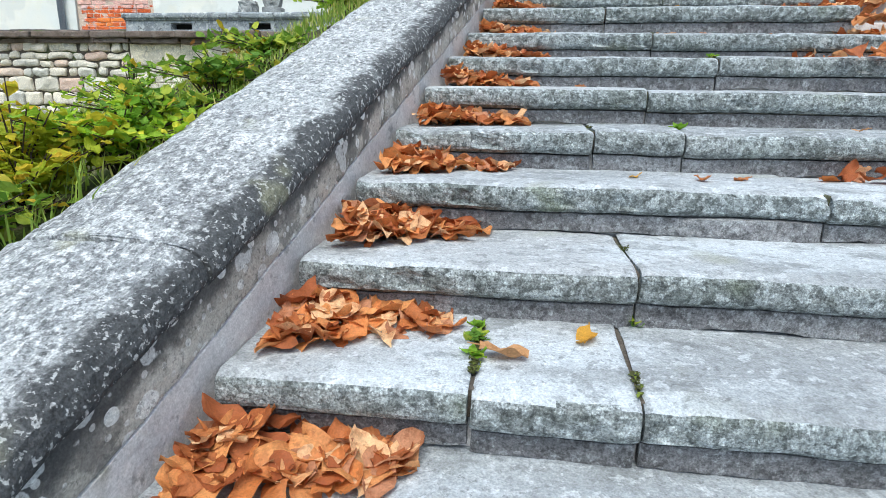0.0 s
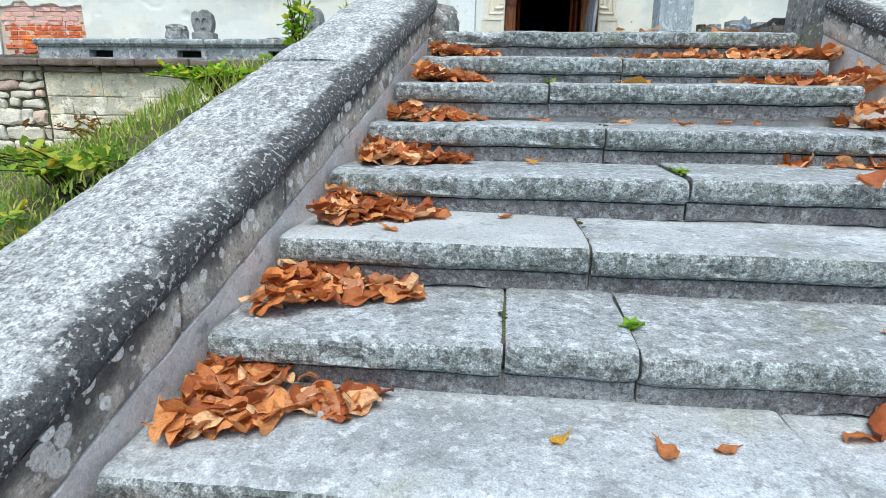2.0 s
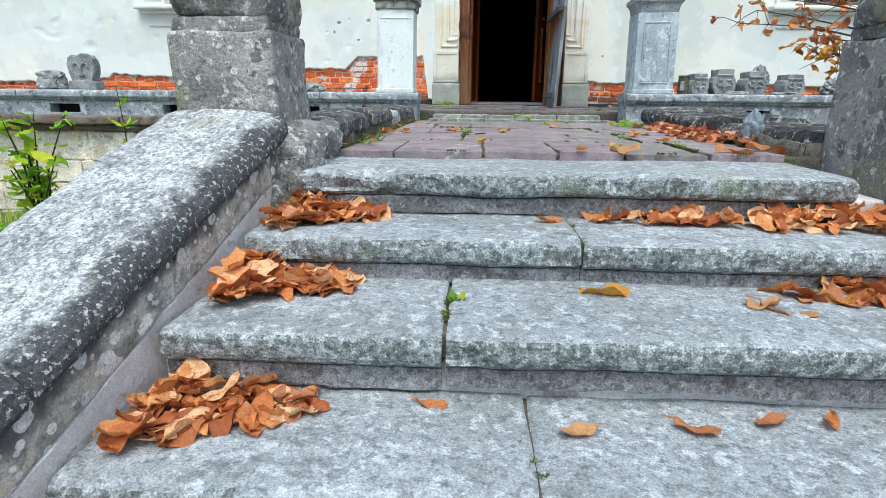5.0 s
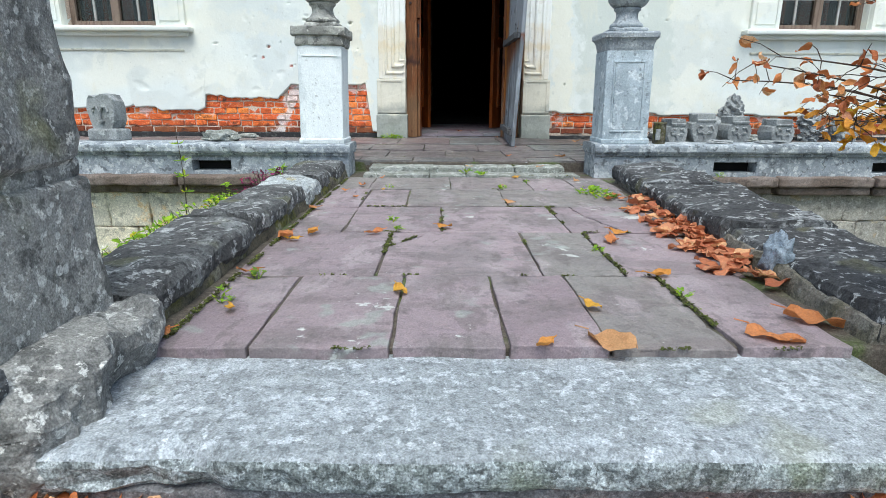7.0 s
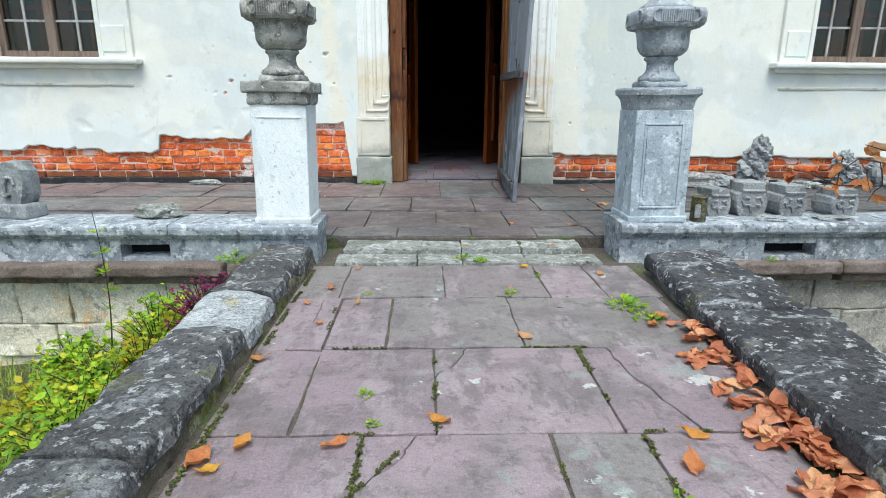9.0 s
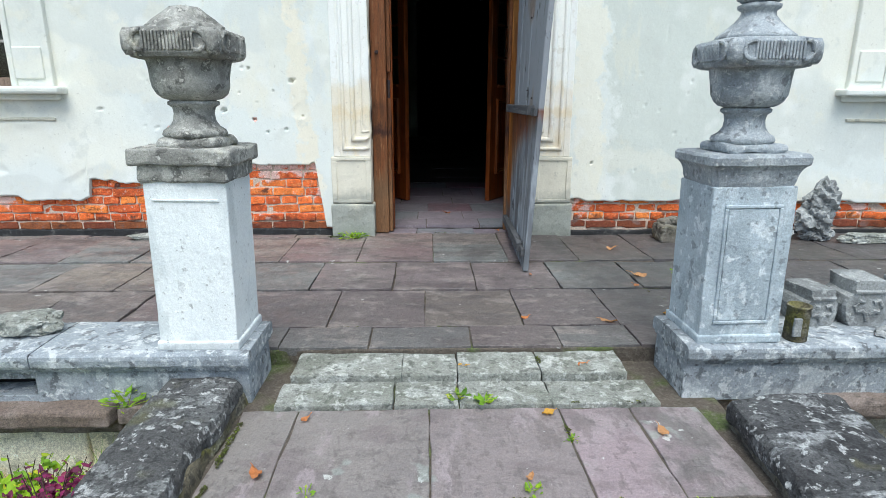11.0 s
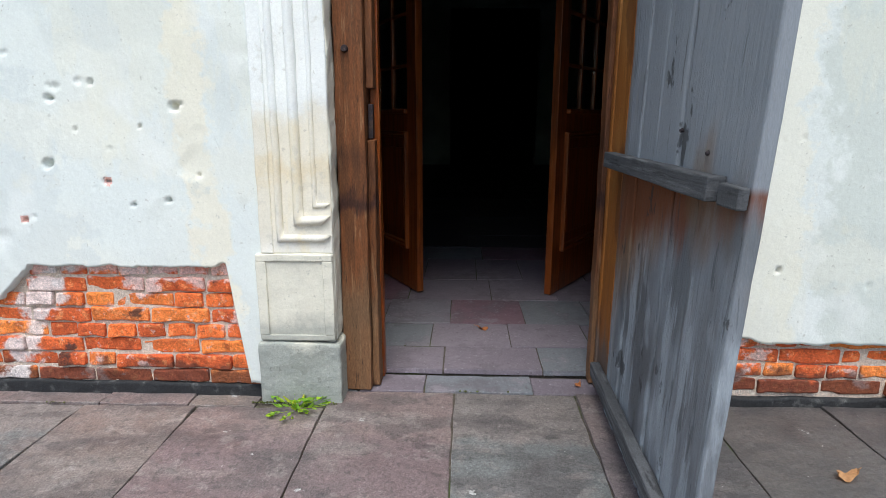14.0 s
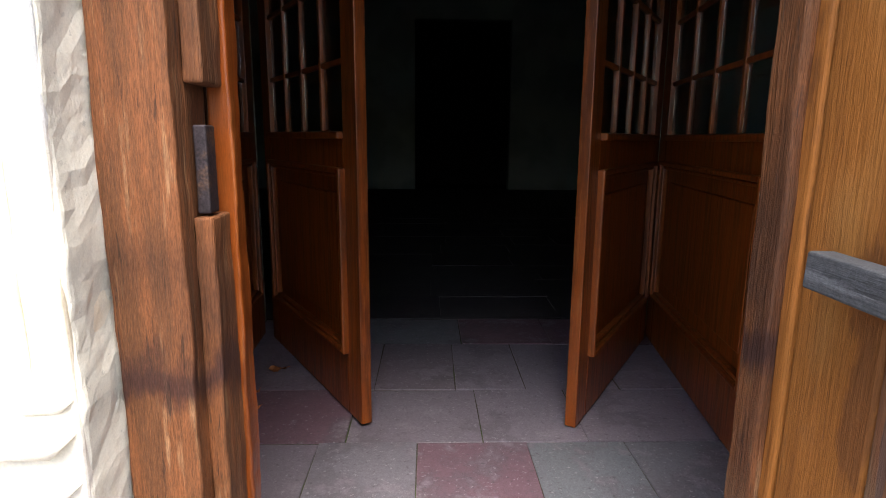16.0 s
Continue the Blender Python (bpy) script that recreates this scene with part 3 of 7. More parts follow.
# hall tiles with the unlit hall's shade put into their colour
HALLDARK = material("shaded_hall_floor", (0.05, 0.047, 0.05), [
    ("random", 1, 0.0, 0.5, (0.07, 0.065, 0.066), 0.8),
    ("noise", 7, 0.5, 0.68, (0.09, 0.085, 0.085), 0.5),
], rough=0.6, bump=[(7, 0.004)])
LEAF = material("dry_brown_leaf", (0.720, 0.265, 0.085), [
    ("island", 1, 0.02, 0.20, (0.360, 0.100, 0.036), 0.95),
    ("island", 1, 0.40, 0.62, (0.800, 0.360, 0.130), 0.9),
    ("island", 1, 0.72, 0.80, (0.880, 0.560, 0.310), 0.95),
    ("island", 1, 0.93, 0.95, (0.500, 0.220, 0.120), 0.95),
    ("noise", 18, 0.52, 0.62, (0.480, 0.150, 0.050), 0.45),
    ("noise", 60, 0.56, 0.62, (0.300, 0.090, 0.034), 0.4),
], rough=0.45, bump=[(22, 0.010), (60, 0.005)], grain=0.08, thin=0.25)
LEAFS = material("salmon_brown_leaf", (0.600, 0.235, 0.115), [
    ("island", 1, 0.02, 0.25, (0.400, 0.125, 0.060), 0.95),
    ("island", 1, 0.45, 0.60, (0.660, 0.300, 0.160), 0.9),
    ("island", 1, 0.85, 0.92, (0.700, 0.400, 0.200), 0.95),
    ("noise", 22, 0.52, 0.62, (0.420, 0.140, 0.065), 0.45),
], rough=0.5, bump=[(22, 0.008), (60, 0.004)], grain=0.08, thin=0.25)
LEAFY = material("yellow_leaf", (0.62, 0.34, 0.05), [
    ("random", 1, 0.4, 1.0, (0.58, 0.24, 0.06), 0.8),
    ("noise", 40, 0.5, 0.68, (0.42, 0.18, 0.04), 0.5),
], rough=0.6, bump=[(70, 0.003)], grain=0.08, thin=0.3)
LEAFGOLD = material("golden_beech_leaf", (0.70, 0.42, 0.03), [
    ("island", 1, 0.0, 0.35, (0.62, 0.26, 0.04), 0.9),
    ("island", 1, 0.8, 1.0, (0.74, 0.56, 0.06), 0.9),
    ("noise", 40, 0.5, 0.68, (0.50, 0.24, 0.03), 0.4),
], rough=0.6, bump=[(70, 0.003)], grain=0.08, thin=0.3)
LEAFP = material("pale_leaf", (0.55, 0.30, 0.14), [
    ("random", 1, 0.4, 1.0, (0.42, 0.14, 0.05), 0.8),
    ("noise", 40, 0.5, 0.68, (0.34, 0.15, 0.06), 0.5),
], rough=0.65, bump=[(70, 0.003)], grain=0.08, thin=0.3)
GREEN = material("green_foliage", (0.270, 0.420, 0.050), [
    ("island", 1, 0.0, 0.35, (0.130, 0.270, 0.040), 0.9),
    ("island", 1, 0.5, 0.8, (0.500, 0.560, 0.070), 0.9),
    ("island", 1, 0.9, 0.97, (0.600, 0.408, 0.036), 0.9),
], rough=0.6, grain=0, thin=0.45)
LIME = material("lime_weed", (0.455, 0.656, 0.044), [
    ("island", 1, 0.0, 0.5, (0.212, 0.406, 0.044), 0.9),
    ("island", 1, 0.7, 1.0, (0.894, 0.781, 0.060), 0.8),
], rough=0.6, grain=0, thin=0.45)
GRASS = material("autumn_grass", (0.356, 0.462, 0.088), [
    ("island", 1, 0.0, 0.4, (0.225, 0.349, 0.056), 0.9),
    ("island", 1, 0.65, 1.0, (0.686, 0.600, 0.211), 0.9),
], rough=0.7, grain=0, thin=0.4)
YELLOW = material("yellow_weed", (0.62, 0.52, 0.04), [
    ("island", 1, 0.0, 0.4, (0.36, 0.44, 0.03), 0.9),
    ("island", 1, 0.8, 1.0, (0.74, 0.42, 0.03), 0.8),
], rough=0.6, grain=0, thin=0.45)
JOINTGREEN = material("joint_moss_green", (0.12, 0.15, 0.04), [
    ("island", 1, 0.0, 0.55, (0.08, 0.08, 0.035), 0.9),
    ("island", 1, 0.8, 1.0, (0.26, 0.34, 0.05), 0.9),
], rough=0.8, grain=0, thin=0.3)
RUSSET = material("russet_weed", (0.36, 0.15, 0.05), [
    ("island", 1, 0.0, 0.5, (0.30, 0.26, 0.05), 0.9),
    ("island", 1, 0.8, 1.0, (0.50, 0.18, 0.07), 0.8),
], rough=0.6, grain=0, thin=0.4)
MAGENTA = material("magenta_creeper", (0.330, 0.042, 0.150), [
    ("island", 1, 0.2, 0.5, (0.150, 0.045, 0.085), 0.9),
    ("island", 1, 0.8, 1.0, (0.600, 0.110, 0.200), 0.9),
], rough=0.6, grain=0, thin=0.45)
TWIG = material("dark_twig", (0.06, 0.042, 0.032), [("noise", 20, 0.5, 0.65, (0.11, 0.085, 0.07), 0.7)], rough=0.85)
SOIL = material("grassy_soil", (0.085, 0.085, 0.04), [
    ("soft", 0.8, 0.45, 0.62, (0.07, 0.10, 0.03), 0.8),
    ("noise", 14, 0.5, 0.66, (0.15, 0.125, 0.075), 0.7),
], rough=0.97, bump=[(8, 0.03)])
CLOTH = material("blue_grey_mortar", (0.25, 0.30, 0.35), [("noise", 18, 0.5, 0.66, (0.15, 0.19, 0.23), 0.7)], rough=0.8, bump=[(30, 0.01)])
PIPE = material("blue_grey_pipe", (0.30, 0.36, 0.42), [("noise", 12, 0.5, 0.66, (0.22, 0.26, 0.30), 0.6)], rough=0.5, metal=0.3)
# near-black paint that stands for shade in the slots and the passage
SHADEBLACK = material("shade_black", (0.012, 0.012, 0.012), rough=0.95)


def glass_material():
    m = bpy.data.materials.new("window_glass")
    m.use_nodes = True
    b = m.node_tree.nodes["Principled BSDF"]
    b.inputs["Base Color"].default_value = (0.5, 0.54, 0.53, 1)
    b.inputs["Transmission Weight"].default_value = 1.0
    b.inputs["Roughness"].default_value = 0.06
    b.inputs["IOR"].default_value = 1.45
    return m


GLASS = glass_material()

# ---- building blocks ----


def part(name, bm, mat, parent=None, label="", smooth=False, kind="", category="", group=""):
    me = bpy.data.meshes.new(name)
    bm.to_mesh(me)
    bm.free()
    for m in mat if isinstance(mat, (list, tuple)) else [mat]:
        me.materials.append(m)
    if smooth:
        for p in me.polygons:
            p.use_smooth = True
    ob = new(name, me)
    ob.parent = parent
    return tagged(ob, label, category, group, kind)


def shared(name, me, parent, m, label=""):
    """Another object on a mesh that exists already."""
    ob = new(name, me)
    ob.parent = parent
    ob.matrix_basis = m
    return tagged(ob, label)


def thing(name, label, category, group="", at=(0, 0, 0), kind=""):
    ob = new(name)
    ob.location = at
    ob.empty_display_size = 0.1
    return tagged(ob, label, category, group, kind)


def wobble(p, amp, freq, seed=0.0):
    q = Vector((p[0] * freq + seed * 7.31, p[1] * freq - seed * 3.7, p[2] * freq + seed * 1.9))
    return noise.noise_vector(q) * amp


def rounded_box(bm, lo, hi, r=0.01, step=0.1, amp=0.0, freq=6.0, seed=0.0, turn=None):
    """A box with rounded edges on a grid, made uneven by noise."""
    def lines(a, b):
        rr = min(r, (b - a) * 0.45)
        n = max(1, int((b - a - 2 * rr) / step))
        mid = [a + rr + (b - a - 2 * rr) * i / n for i in range(n + 1)]
        return [a, a + rr * 0.35] + mid + [b - rr * 0.35, b]
    L = [lines(lo[i], hi[i]) for i in range(3)]
    cache = {}

    def vert(i, j, k):
        key = (i, j, k)
        if key not in cache:
            p = Vector((L[0][i], L[1][j], L[2][k]))
            q = Vector([min(max(p[a], lo[a] + min(r, (hi[a] - lo[a]) * 0.45)), hi[a] - min(r, (hi[a] - lo[a]) * 0.45)) for a in range(3)])
            d = p - q
            if d.length > 1e-7:
                p = q + d.normalized() * min(r, max(abs(d.x), abs(d.y), abs(d.z)))
            if amp:
                p = p + wobble(p, amp, freq, seed) + wobble(p, amp * 0.4, freq * 3.1, seed + 5)
            cache[key] = bm.verts.new(turn @ p if turn else p)
        return cache[key]
    nx, ny, nz = (len(a) - 1 for a in L)
    for i in range(nx):
        for j in range(ny):
            bm.faces.new([vert(i, j, 0), vert(i, j + 1, 0), vert(i + 1, j + 1, 0), vert(i + 1, j, 0)])
            bm.faces.new([vert(i, j, nz), vert(i + 1, j, nz), vert(i + 1, j + 1, nz), vert(i, j + 1, nz)])
    for i in range(nx):
        for k in range(nz):
            bm.faces.new([vert(i, 0, k), vert(i + 1, 0, k), vert(i + 1, 0, k + 1), vert(i, 0, k + 1)])
            bm.faces.new([vert(i, ny, k), vert(i, ny, k + 1), vert(i + 1, ny, k + 1), vert(i + 1, ny, k)])
    for j in range(ny):
        for k in range(nz):
            bm.faces.new([vert(0, j, k), vert(0, j, k + 1), vert(0, j + 1, k + 1), vert(0, j + 1, k)])
            bm.faces.new([vert(nx, j, k), vert(nx, j + 1, k), vert(nx, j + 1, k + 1), vert(nx, j, k + 1)])
    return bm


def box(lo, hi, r=0.01, step=0.1, amp=0.0, freq=6.0, seed=0.0, turn=None):
    return rounded_box(bmesh.new(), lo, hi, r, step, amp, freq, seed, turn)


def sweep(profile, stations, place, closed_ends=True):
    """Rings of a closed (a, b) profile carried through stations; place(s, a, b) gives the point."""
    bm = bmesh.new()
    rings = [[bm.verts.new(place(s, a, b)) for a, b in profile] for s in stations]
    n = len(profile)
    for r0, r1 in zip(rings, rings[1:]):
        for i in range(n):
            bm.faces.new([r0[i], r0[(i + 1) % n], r1[(i + 1) % n], r1[i]])
    if closed_ends:
        bm.faces.new(rings[0][::-1])
        bm.faces.new(rings[-1])
    bmesh.ops.recalc_face_normals(bm, faces=bm.faces)
    return bm


def lathe(profile, n=32, shape=None):
    """Turns (radius, z) round z; shape(angle, radius, z) may bend it."""
    bm = bmesh.new()
    rings = []
    for r, z in profile:
        ring = []
        for i in range(n):
            a = 2 * math.pi * i / n
            rr = shape(a, r, z) if shape else r
            ring.append(bm.verts.new((rr * math.cos(a), rr * math.sin(a), z)))
        rings.append(ring)
    for r0, r1 in zip(rings, rings[1:]):
        for i in range(n):
            bm.faces.new([r0[i], r0[(i + 1) % n], r1[(i + 1) % n], r1[i]])
    bm.faces.new(rings[0][::-1])
    bm.faces.new(rings[-1])
    return bm


def tube(bm, points, radii, sides=6):
    """A tapered tube through points."""
    rings = []
    for i, p in enumerate(points):
        d = (Vector(points[min(i + 1, len(points) - 1)]) - Vector(points[max(i - 1, 0)])).normalized()
        u = d.cross(Vector((0.3, 0.2, 1))).normalized()
        v = d.cross(u)
        rings.append([bm.verts.new(Vector(p) + radii[i] * (u * math.cos(2 * math.pi * k / sides) + v * math.sin(2 * math.pi * k / sides))) for k in range(sides)])
    for r0, r1 in zip(rings, rings[1:]):
        for k in range(sides):
            bm.faces.new([r0[k], r0[(k + 1) % sides], r1[(k + 1) % sides], r1[k]])
    bm.faces.new(rings[0][::-1])
    bm.faces.new(rings[-1])
    return bm


def leaf_blade(bm, m, length, width, curl, fold, rng, rows=8):
    """A curled leaf with a midrib; m sets it in place."""
    ring = []
    wave, twist = rng.uniform(0, 6.28), rng.uniform(-0.4, 0.4)
    for i in range(rows + 1):
        t = i / rows
        w = width * 0.5 * (math.sin(math.pi * min(1, t * 0.93 + 0.05)) ** 0.62) * (1 - 0.2 * t) if 0 < i < rows else width * 0.03
        w *= 1 + 0.10 * math.sin(9 * t + wave)
        x = length * (t - 0.5)
        z = curl * length * (2 * t - 1) ** 2
        row = []
        for s in (-1, -0.5, 0, 0.5, 1):
            lift = fold * abs(s) ** 1.5 * w + width * (0.14 * math.sin(wave + 5 * t + 1.9 * s) + 0.08 * math.sin(2 * wave + 12 * t - 3 * s)) * (0.35 + 0.65 * abs(s))
            c, q = math.cos(twist * (2 * t - 1)), math.sin(twist * (2 * t - 1))
            row.append(bm.verts.new(m @ Vector((x, s * w * c - lift * q, z + s * w * q + lift * c))))
        ring.append(row)
    for r0, r1 in zip(ring, ring[1:]):
        for k in range(4):
            bm.faces.new([r0[k], r0[k + 1], r1[k + 1], r1[k]])


def lerp(a, b, t):
    return a + (b - a) * t


# ---- plan of the stair ----
STEPS = [(-3.795, -0.122), (-4.125, -0.281), (-4.53, -0.421), (-4.885, -0.594), (-5.28, -0.738), (-5.655, -0.886), (-6.015, -1.033),
         (-6.37, -1.18), (-6.745, -1.33), (-7.11, -1.48), (-7.48, -1.63), (-7.85, -1.78)]


def wall_left(y):
    return -1.10 + 0.135 * (y + 3.75)


def wall_right(y):
    return 1.0 - 0.135 * (y + 3.65)


def cope_z(y):
    return 0.09 + 0.392 * (y + 3.73)


def ground_z(x, y):
    """The lie of the land: a grassy bank hugging the stair wall, lower ground beyond and at its foot."""
    foot = -1.92
    if x < wall_left(min(max(y, -8.4), -3.3)) - 0.2:
        edge = -1.50 + 0.125 * (min(y, -3.3) + 3.6)
        near = min(cope_z(y) - 0.08, -0.34 if y < -3.4 else -0.42)
        away = max(0.0, edge - 0.2 - x)
        field = -0.66 + 0.115 * (x + 1.5) - 0.12 * max(0.0, -y - 2.0)
        return max(foot, field, near - 0.42 * away)
    if x > wall_right(min(max(y, -8.4), -3.3)) + 0.2:
        return foot if y < -4.6 else max(foot, lerp(foot, -1.25, min(1, (y + 4.6) / 2.5)))
    return foot


# ---- ground ----
def build_ground():
    bm = bmesh.new()
    xs = [-900, -200, -60, -25] + [-16 + 0.4 * i for i in range(34)] + ["a", "b", "c", "d", 2.4, 3, 5, 8, 12, 20, 60, 200, 900]

    def across(x, y):
        q = min(max(y, -8.4), -3.3)
        return {"a": wall_left(q) - 0.26, "b": wall_left(q) - 0.14, "c": wall_right(q) + 0.14, "d": wall_right(q) + 0.26}[x] if isinstance(x, str) else x
    ys = [-900, -200, -60, -25, -16, -12, -10] + [-9 + 0.4 * i for i in range(24)] + [0.6]
    grid = [[bm.verts.new((x, y, ground_z(x, y) + (0.05 * noise.noise((x * 0.9, y * 0.9, 0)) if -16 < x < 16 else 0))) for y in ys for x in [across(k, y)]] for k in xs]
    for i in range(len(xs) - 1):
        for j in range(len(ys) - 1):
            bm.faces.new([grid[i][j], grid[i + 1][j], grid[i + 1][j + 1], grid[i][j + 1]])
    far = [bm.verts.new(p) for p in ((-900, 0.6, -2.2), (900, 0.6, -2.2), (900, 900, -2.2), (-900, 900, -2.2))]
    bm.faces.new(far)
    part("ground", bm, SOIL, label="sloping grassy earth bank beside the stone stair", kind="structure", category="ground", smooth=True)


build_ground()

# ---- stair ----
LIP = [(0.46, 0.004), (0.33, 0.003), (0.2, 0.002), (0.09, 0.001), (0.040, -0.001), (0.022, -0.004), (0.009, -0.010), (0.002, -0.020), (0.0, -0.038), (0.001, -0.062),
       (0.006, -0.074), (0.016, -0.080), (0.022, -0.085), (0.060, -0.088), (0.46, -0.088)]
BELOW = [(0.46, -0.0895), (0.040, -0.0895), (0.029, -0.092), (0.029, -0.105), (0.031, -0.12), (0.032, -0.143), (0.46, -0.143)]
JOINTS = [[], [-0.095], [-0.485], [-0.28], [-0.065], [-0.43], [-0.67, -0.36], [-0.04], [-0.625], [-1.0, -0.67], [-0.2], [-0.6, 0.4]]
RIGHT_END = [0.875, 0.895, 0.85, 1.05, 1.2, 1.3, 1.32, 1.37, 1.42, 1.46, 1.5, 1.55]


def step_block(x0, x1, y, z, seed, chip=None, profile=LIP):
    """One stone of a step, worn and chipped: the slab with its rounded nose, or the riser below it."""
    n = max(4, int((x1 - x0) / 0.03))
    xs = [x0, x0 + 0.006] + [lerp(x0 + 0.012, x1 - 0.012, i / n) for i in range(n + 1)] + [x1 - 0.006, x1]

    def place(x, a, b):
        end = min(x - x0, x1 - x)
        inset = 0.005 if end < 0.001 else 0.002 if end < 0.007 else 0.0
        lean = 0.055 * (noise.noise((a * 3.0 + (x0 if x - x0 < x1 - x else x1) * 31, 1.0, b * 2.0))) if end < 0.013 and 0 < a else 0.0
        p = Vector((x + lean * min(a, 0.35), y + a + (inset if a < 0.04 else 0), z + b - (inset if b > -0.05 else 0)))
        p += wobble(p, 0.006, 3.2, seed) + wobble(p, 0.0032, 21, seed + 3)
        if b < -0.14:
            # the foot of the riser is ragged and stands off the tread below here and there
            p.z += 0.016 * noise.noise((x * 4.1 + seed, seed, 2.0)) + 0.009 * noise.noise((x * 17 + seed, seed, 5.0)) - 0.004
        front = max(0.0, 1 - a / 0.09)
        bite = noise.noise((x * 9 + seed, seed * 3.1, b * 8))
        if bite > 0.3 and front and b > -0.07:
            p.y += (bite - 0.3) * 0.06 * front
            p.z -= (bite - 0.3) * 0.05 * front * (1 if b > -0.03 else 0)
        if chip:
            c0, c1, deep, bulge = chip
            if c0 < x < c1 and front:
                f = min(1, (x - c0) / 0.08, (c1 - x) / 0.05) * front
                rag = 0.7 + 0.6 * noise.noise((x * 11, b * 16, seed))
                p.y += f * deep * rag * (1.0 if b > -0.09 else 0.1)
                p.z -= f * deep * 0.45 * rag * (1 if b > -0.03 else 0)
                if profile is BELOW:
                    p.y -= bulge * f * rag
        return p
    bm = sweep(profile, xs, place)
    # the top gets a paler material: wear, plus sky light put into its colour
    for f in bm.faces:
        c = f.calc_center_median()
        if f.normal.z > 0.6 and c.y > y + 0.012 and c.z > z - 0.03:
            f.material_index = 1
    return bm


def build_stair():
    for i, (y, z) in enumerate(STEPS):
        x0 = wall_left(y) + (0.02 if i else 0.05)
        x1 = RIGHT_END[i]
        step = thing("stone_step", "worn grey granite stair step with rounded nosing", "step", "steps of the stair")
        edges = [x0] + JOINTS[i] + [x1]
        for k, (a, b) in enumerate(zip(edges, edges[1:])):
            chip = None
            if i == 7 and k == 0:
                # a rough unworked stretch that is as deep as the nose
                chip = (-0.46, -0.052, 0.022, 0.034)
            if i == 0:
                chip = (-0.91, -0.67, 0.05, 0.0)
            args = (a + 0.004, b - 0.004, y, z + 0.004 * math.sin(i * 3 + k * 2), i * 1.7 + k * 5.3, chip)
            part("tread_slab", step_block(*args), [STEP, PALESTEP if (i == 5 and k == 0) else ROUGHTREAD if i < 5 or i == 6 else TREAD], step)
            part("riser", step_block(*args, BELOW), [RISER, RISER], step, "grimy recessed riser stone with the nose's shade in its colour")
    core = thing("stair_core", "rubble and earth packed under the stair", "masonry", kind="structure")
    for i, (y, z) in enumerate(STEPS):
        bm = box((wall_left(y) - 0.1, y + 0.06, z - 0.6), (wall_right(y) + 0.1, y + 0.5, z - 0.085), 0.01, 0.12, 0.012, 6, i)
        part("packing", bm, FACE, core)
        for x in JOINTS[i]:
            # dirt and moss packed in the joints
            part("joint_fill", box((x - 0.02, y + 0.035, z - 0.07), (x + 0.02, y + 0.42, z - 0.009), 0.003, 0.03, 0.006, 17, i + x), JOINT, core)


build_stair()


def build_stair_wall(name, inner, side):
    """A sloping wall with a broad coping; side -1 left, +1 right."""
    wall = thing(name, "sloping stone stair wall with lichen-covered coping", "wall", kind="structure")
    width = 0.40
    bounds = [-8.4, -7.07, -4.86, -3.74] if side < 0 else [-8.4, -6.3, -4.9, -3.75]
    prof = [(-0.014, -0.05), (-0.006, -0.028), (0.012, -0.012), (0.038, -0.002), (0.1, 0.006), (0.2, 0.010), (0.3, 0.006), (width - 0.02, 0.0), (width + 0.02, -0.015),
            (width + 0.03, -0.05), (width + 0.02, -0.10), (0.3, -0.11), (0.02, -0.105), (0.002, -0.094), (-0.010, -0.082), (-0.016, -0.066)]

    def place_at(dz, amp, seed):
        def place(y, a, b):
            p = Vector((inner(y) + side * a, y, cope_z(y) + b + dz))
            return p + wobble(p, amp, 4, seed) + wobble(p, amp * 0.7, 19, seed + 2)
        return place
    for k, (a, b) in enumerate(zip(bounds, bounds[1:])):
        n = int((b - a) / 0.035)
        part("coping_stone", sweep(prof, [lerp(a + 0.011, b - 0.011, i / n) for i in range(n + 1)], place_at(-0.004 * k, 0.010, k + side)), COPE if side < 0 else COPE_R, wall)
    # band of facing stones under the coping, then the rough lower face
    band = [(-0.002, -0.085), (-0.003, -0.10), (0.0, -0.17), (0.001, -0.198), (0.003, -0.208), (0.35, -0.212), (0.35, -0.085)]
    cuts = [-8.4, -6.05, -5.55, -4.98, -4.4, -3.72]
    for k, (a, b) in enumerate(zip(cuts, cuts[1:])):
        n = int((b - a) / 0.05)
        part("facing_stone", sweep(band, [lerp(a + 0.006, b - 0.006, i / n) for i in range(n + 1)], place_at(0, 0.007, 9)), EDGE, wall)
    low = [(0.010, -0.212), (0.004, -0.217), (0.002, -0.30), (0.006, -0.6), (0.020, -1.2), (0.36, -1.2), (0.36, -0.212)]
    n = 130
    part("lower_face", sweep(low, [lerp(-8.4, -3.71, i / n) for i in range(n + 1)], place_at(0, 0.007, 9)), FACE, wall)


build_stair_wall("wall_stair_left", wall_left, -1)
build_stair_wall("wall_stair_right", wall_right, 1)


def build_pier(x0, x1, y0, y1, label, tilt):
    pier = thing("stone_pier", label, "pier", at=((x0 + x1) / 2, (y0 + y1) / 2, 0))
    pier.rotation_euler = (0, radians(tilt), 0)
    w, d = (x1 - x0) / 2, (y1 - y0) / 2
    part("base_block", box((-w, -d, -0.9), (w, d, 0.35), 0.022, 0.045, 0.012, 5, x0), PIERST, pier)
    part("neck", box((-w * 0.93, -d * 0.93, 0.34), (w * 0.93, d * 0.93, 0.40), 0.02, 0.045, 0.012, 6, x0 + 1), PIERST, pier)
    part("upper_block", box((-w * 1.08, -d * 1.08, 0.375), (w * 1.08, d * 1.08, 0.92), 0.09, 0.04, 0.028, 4, x0 + 2), PIERST, pier, "rounded broken upper stone")


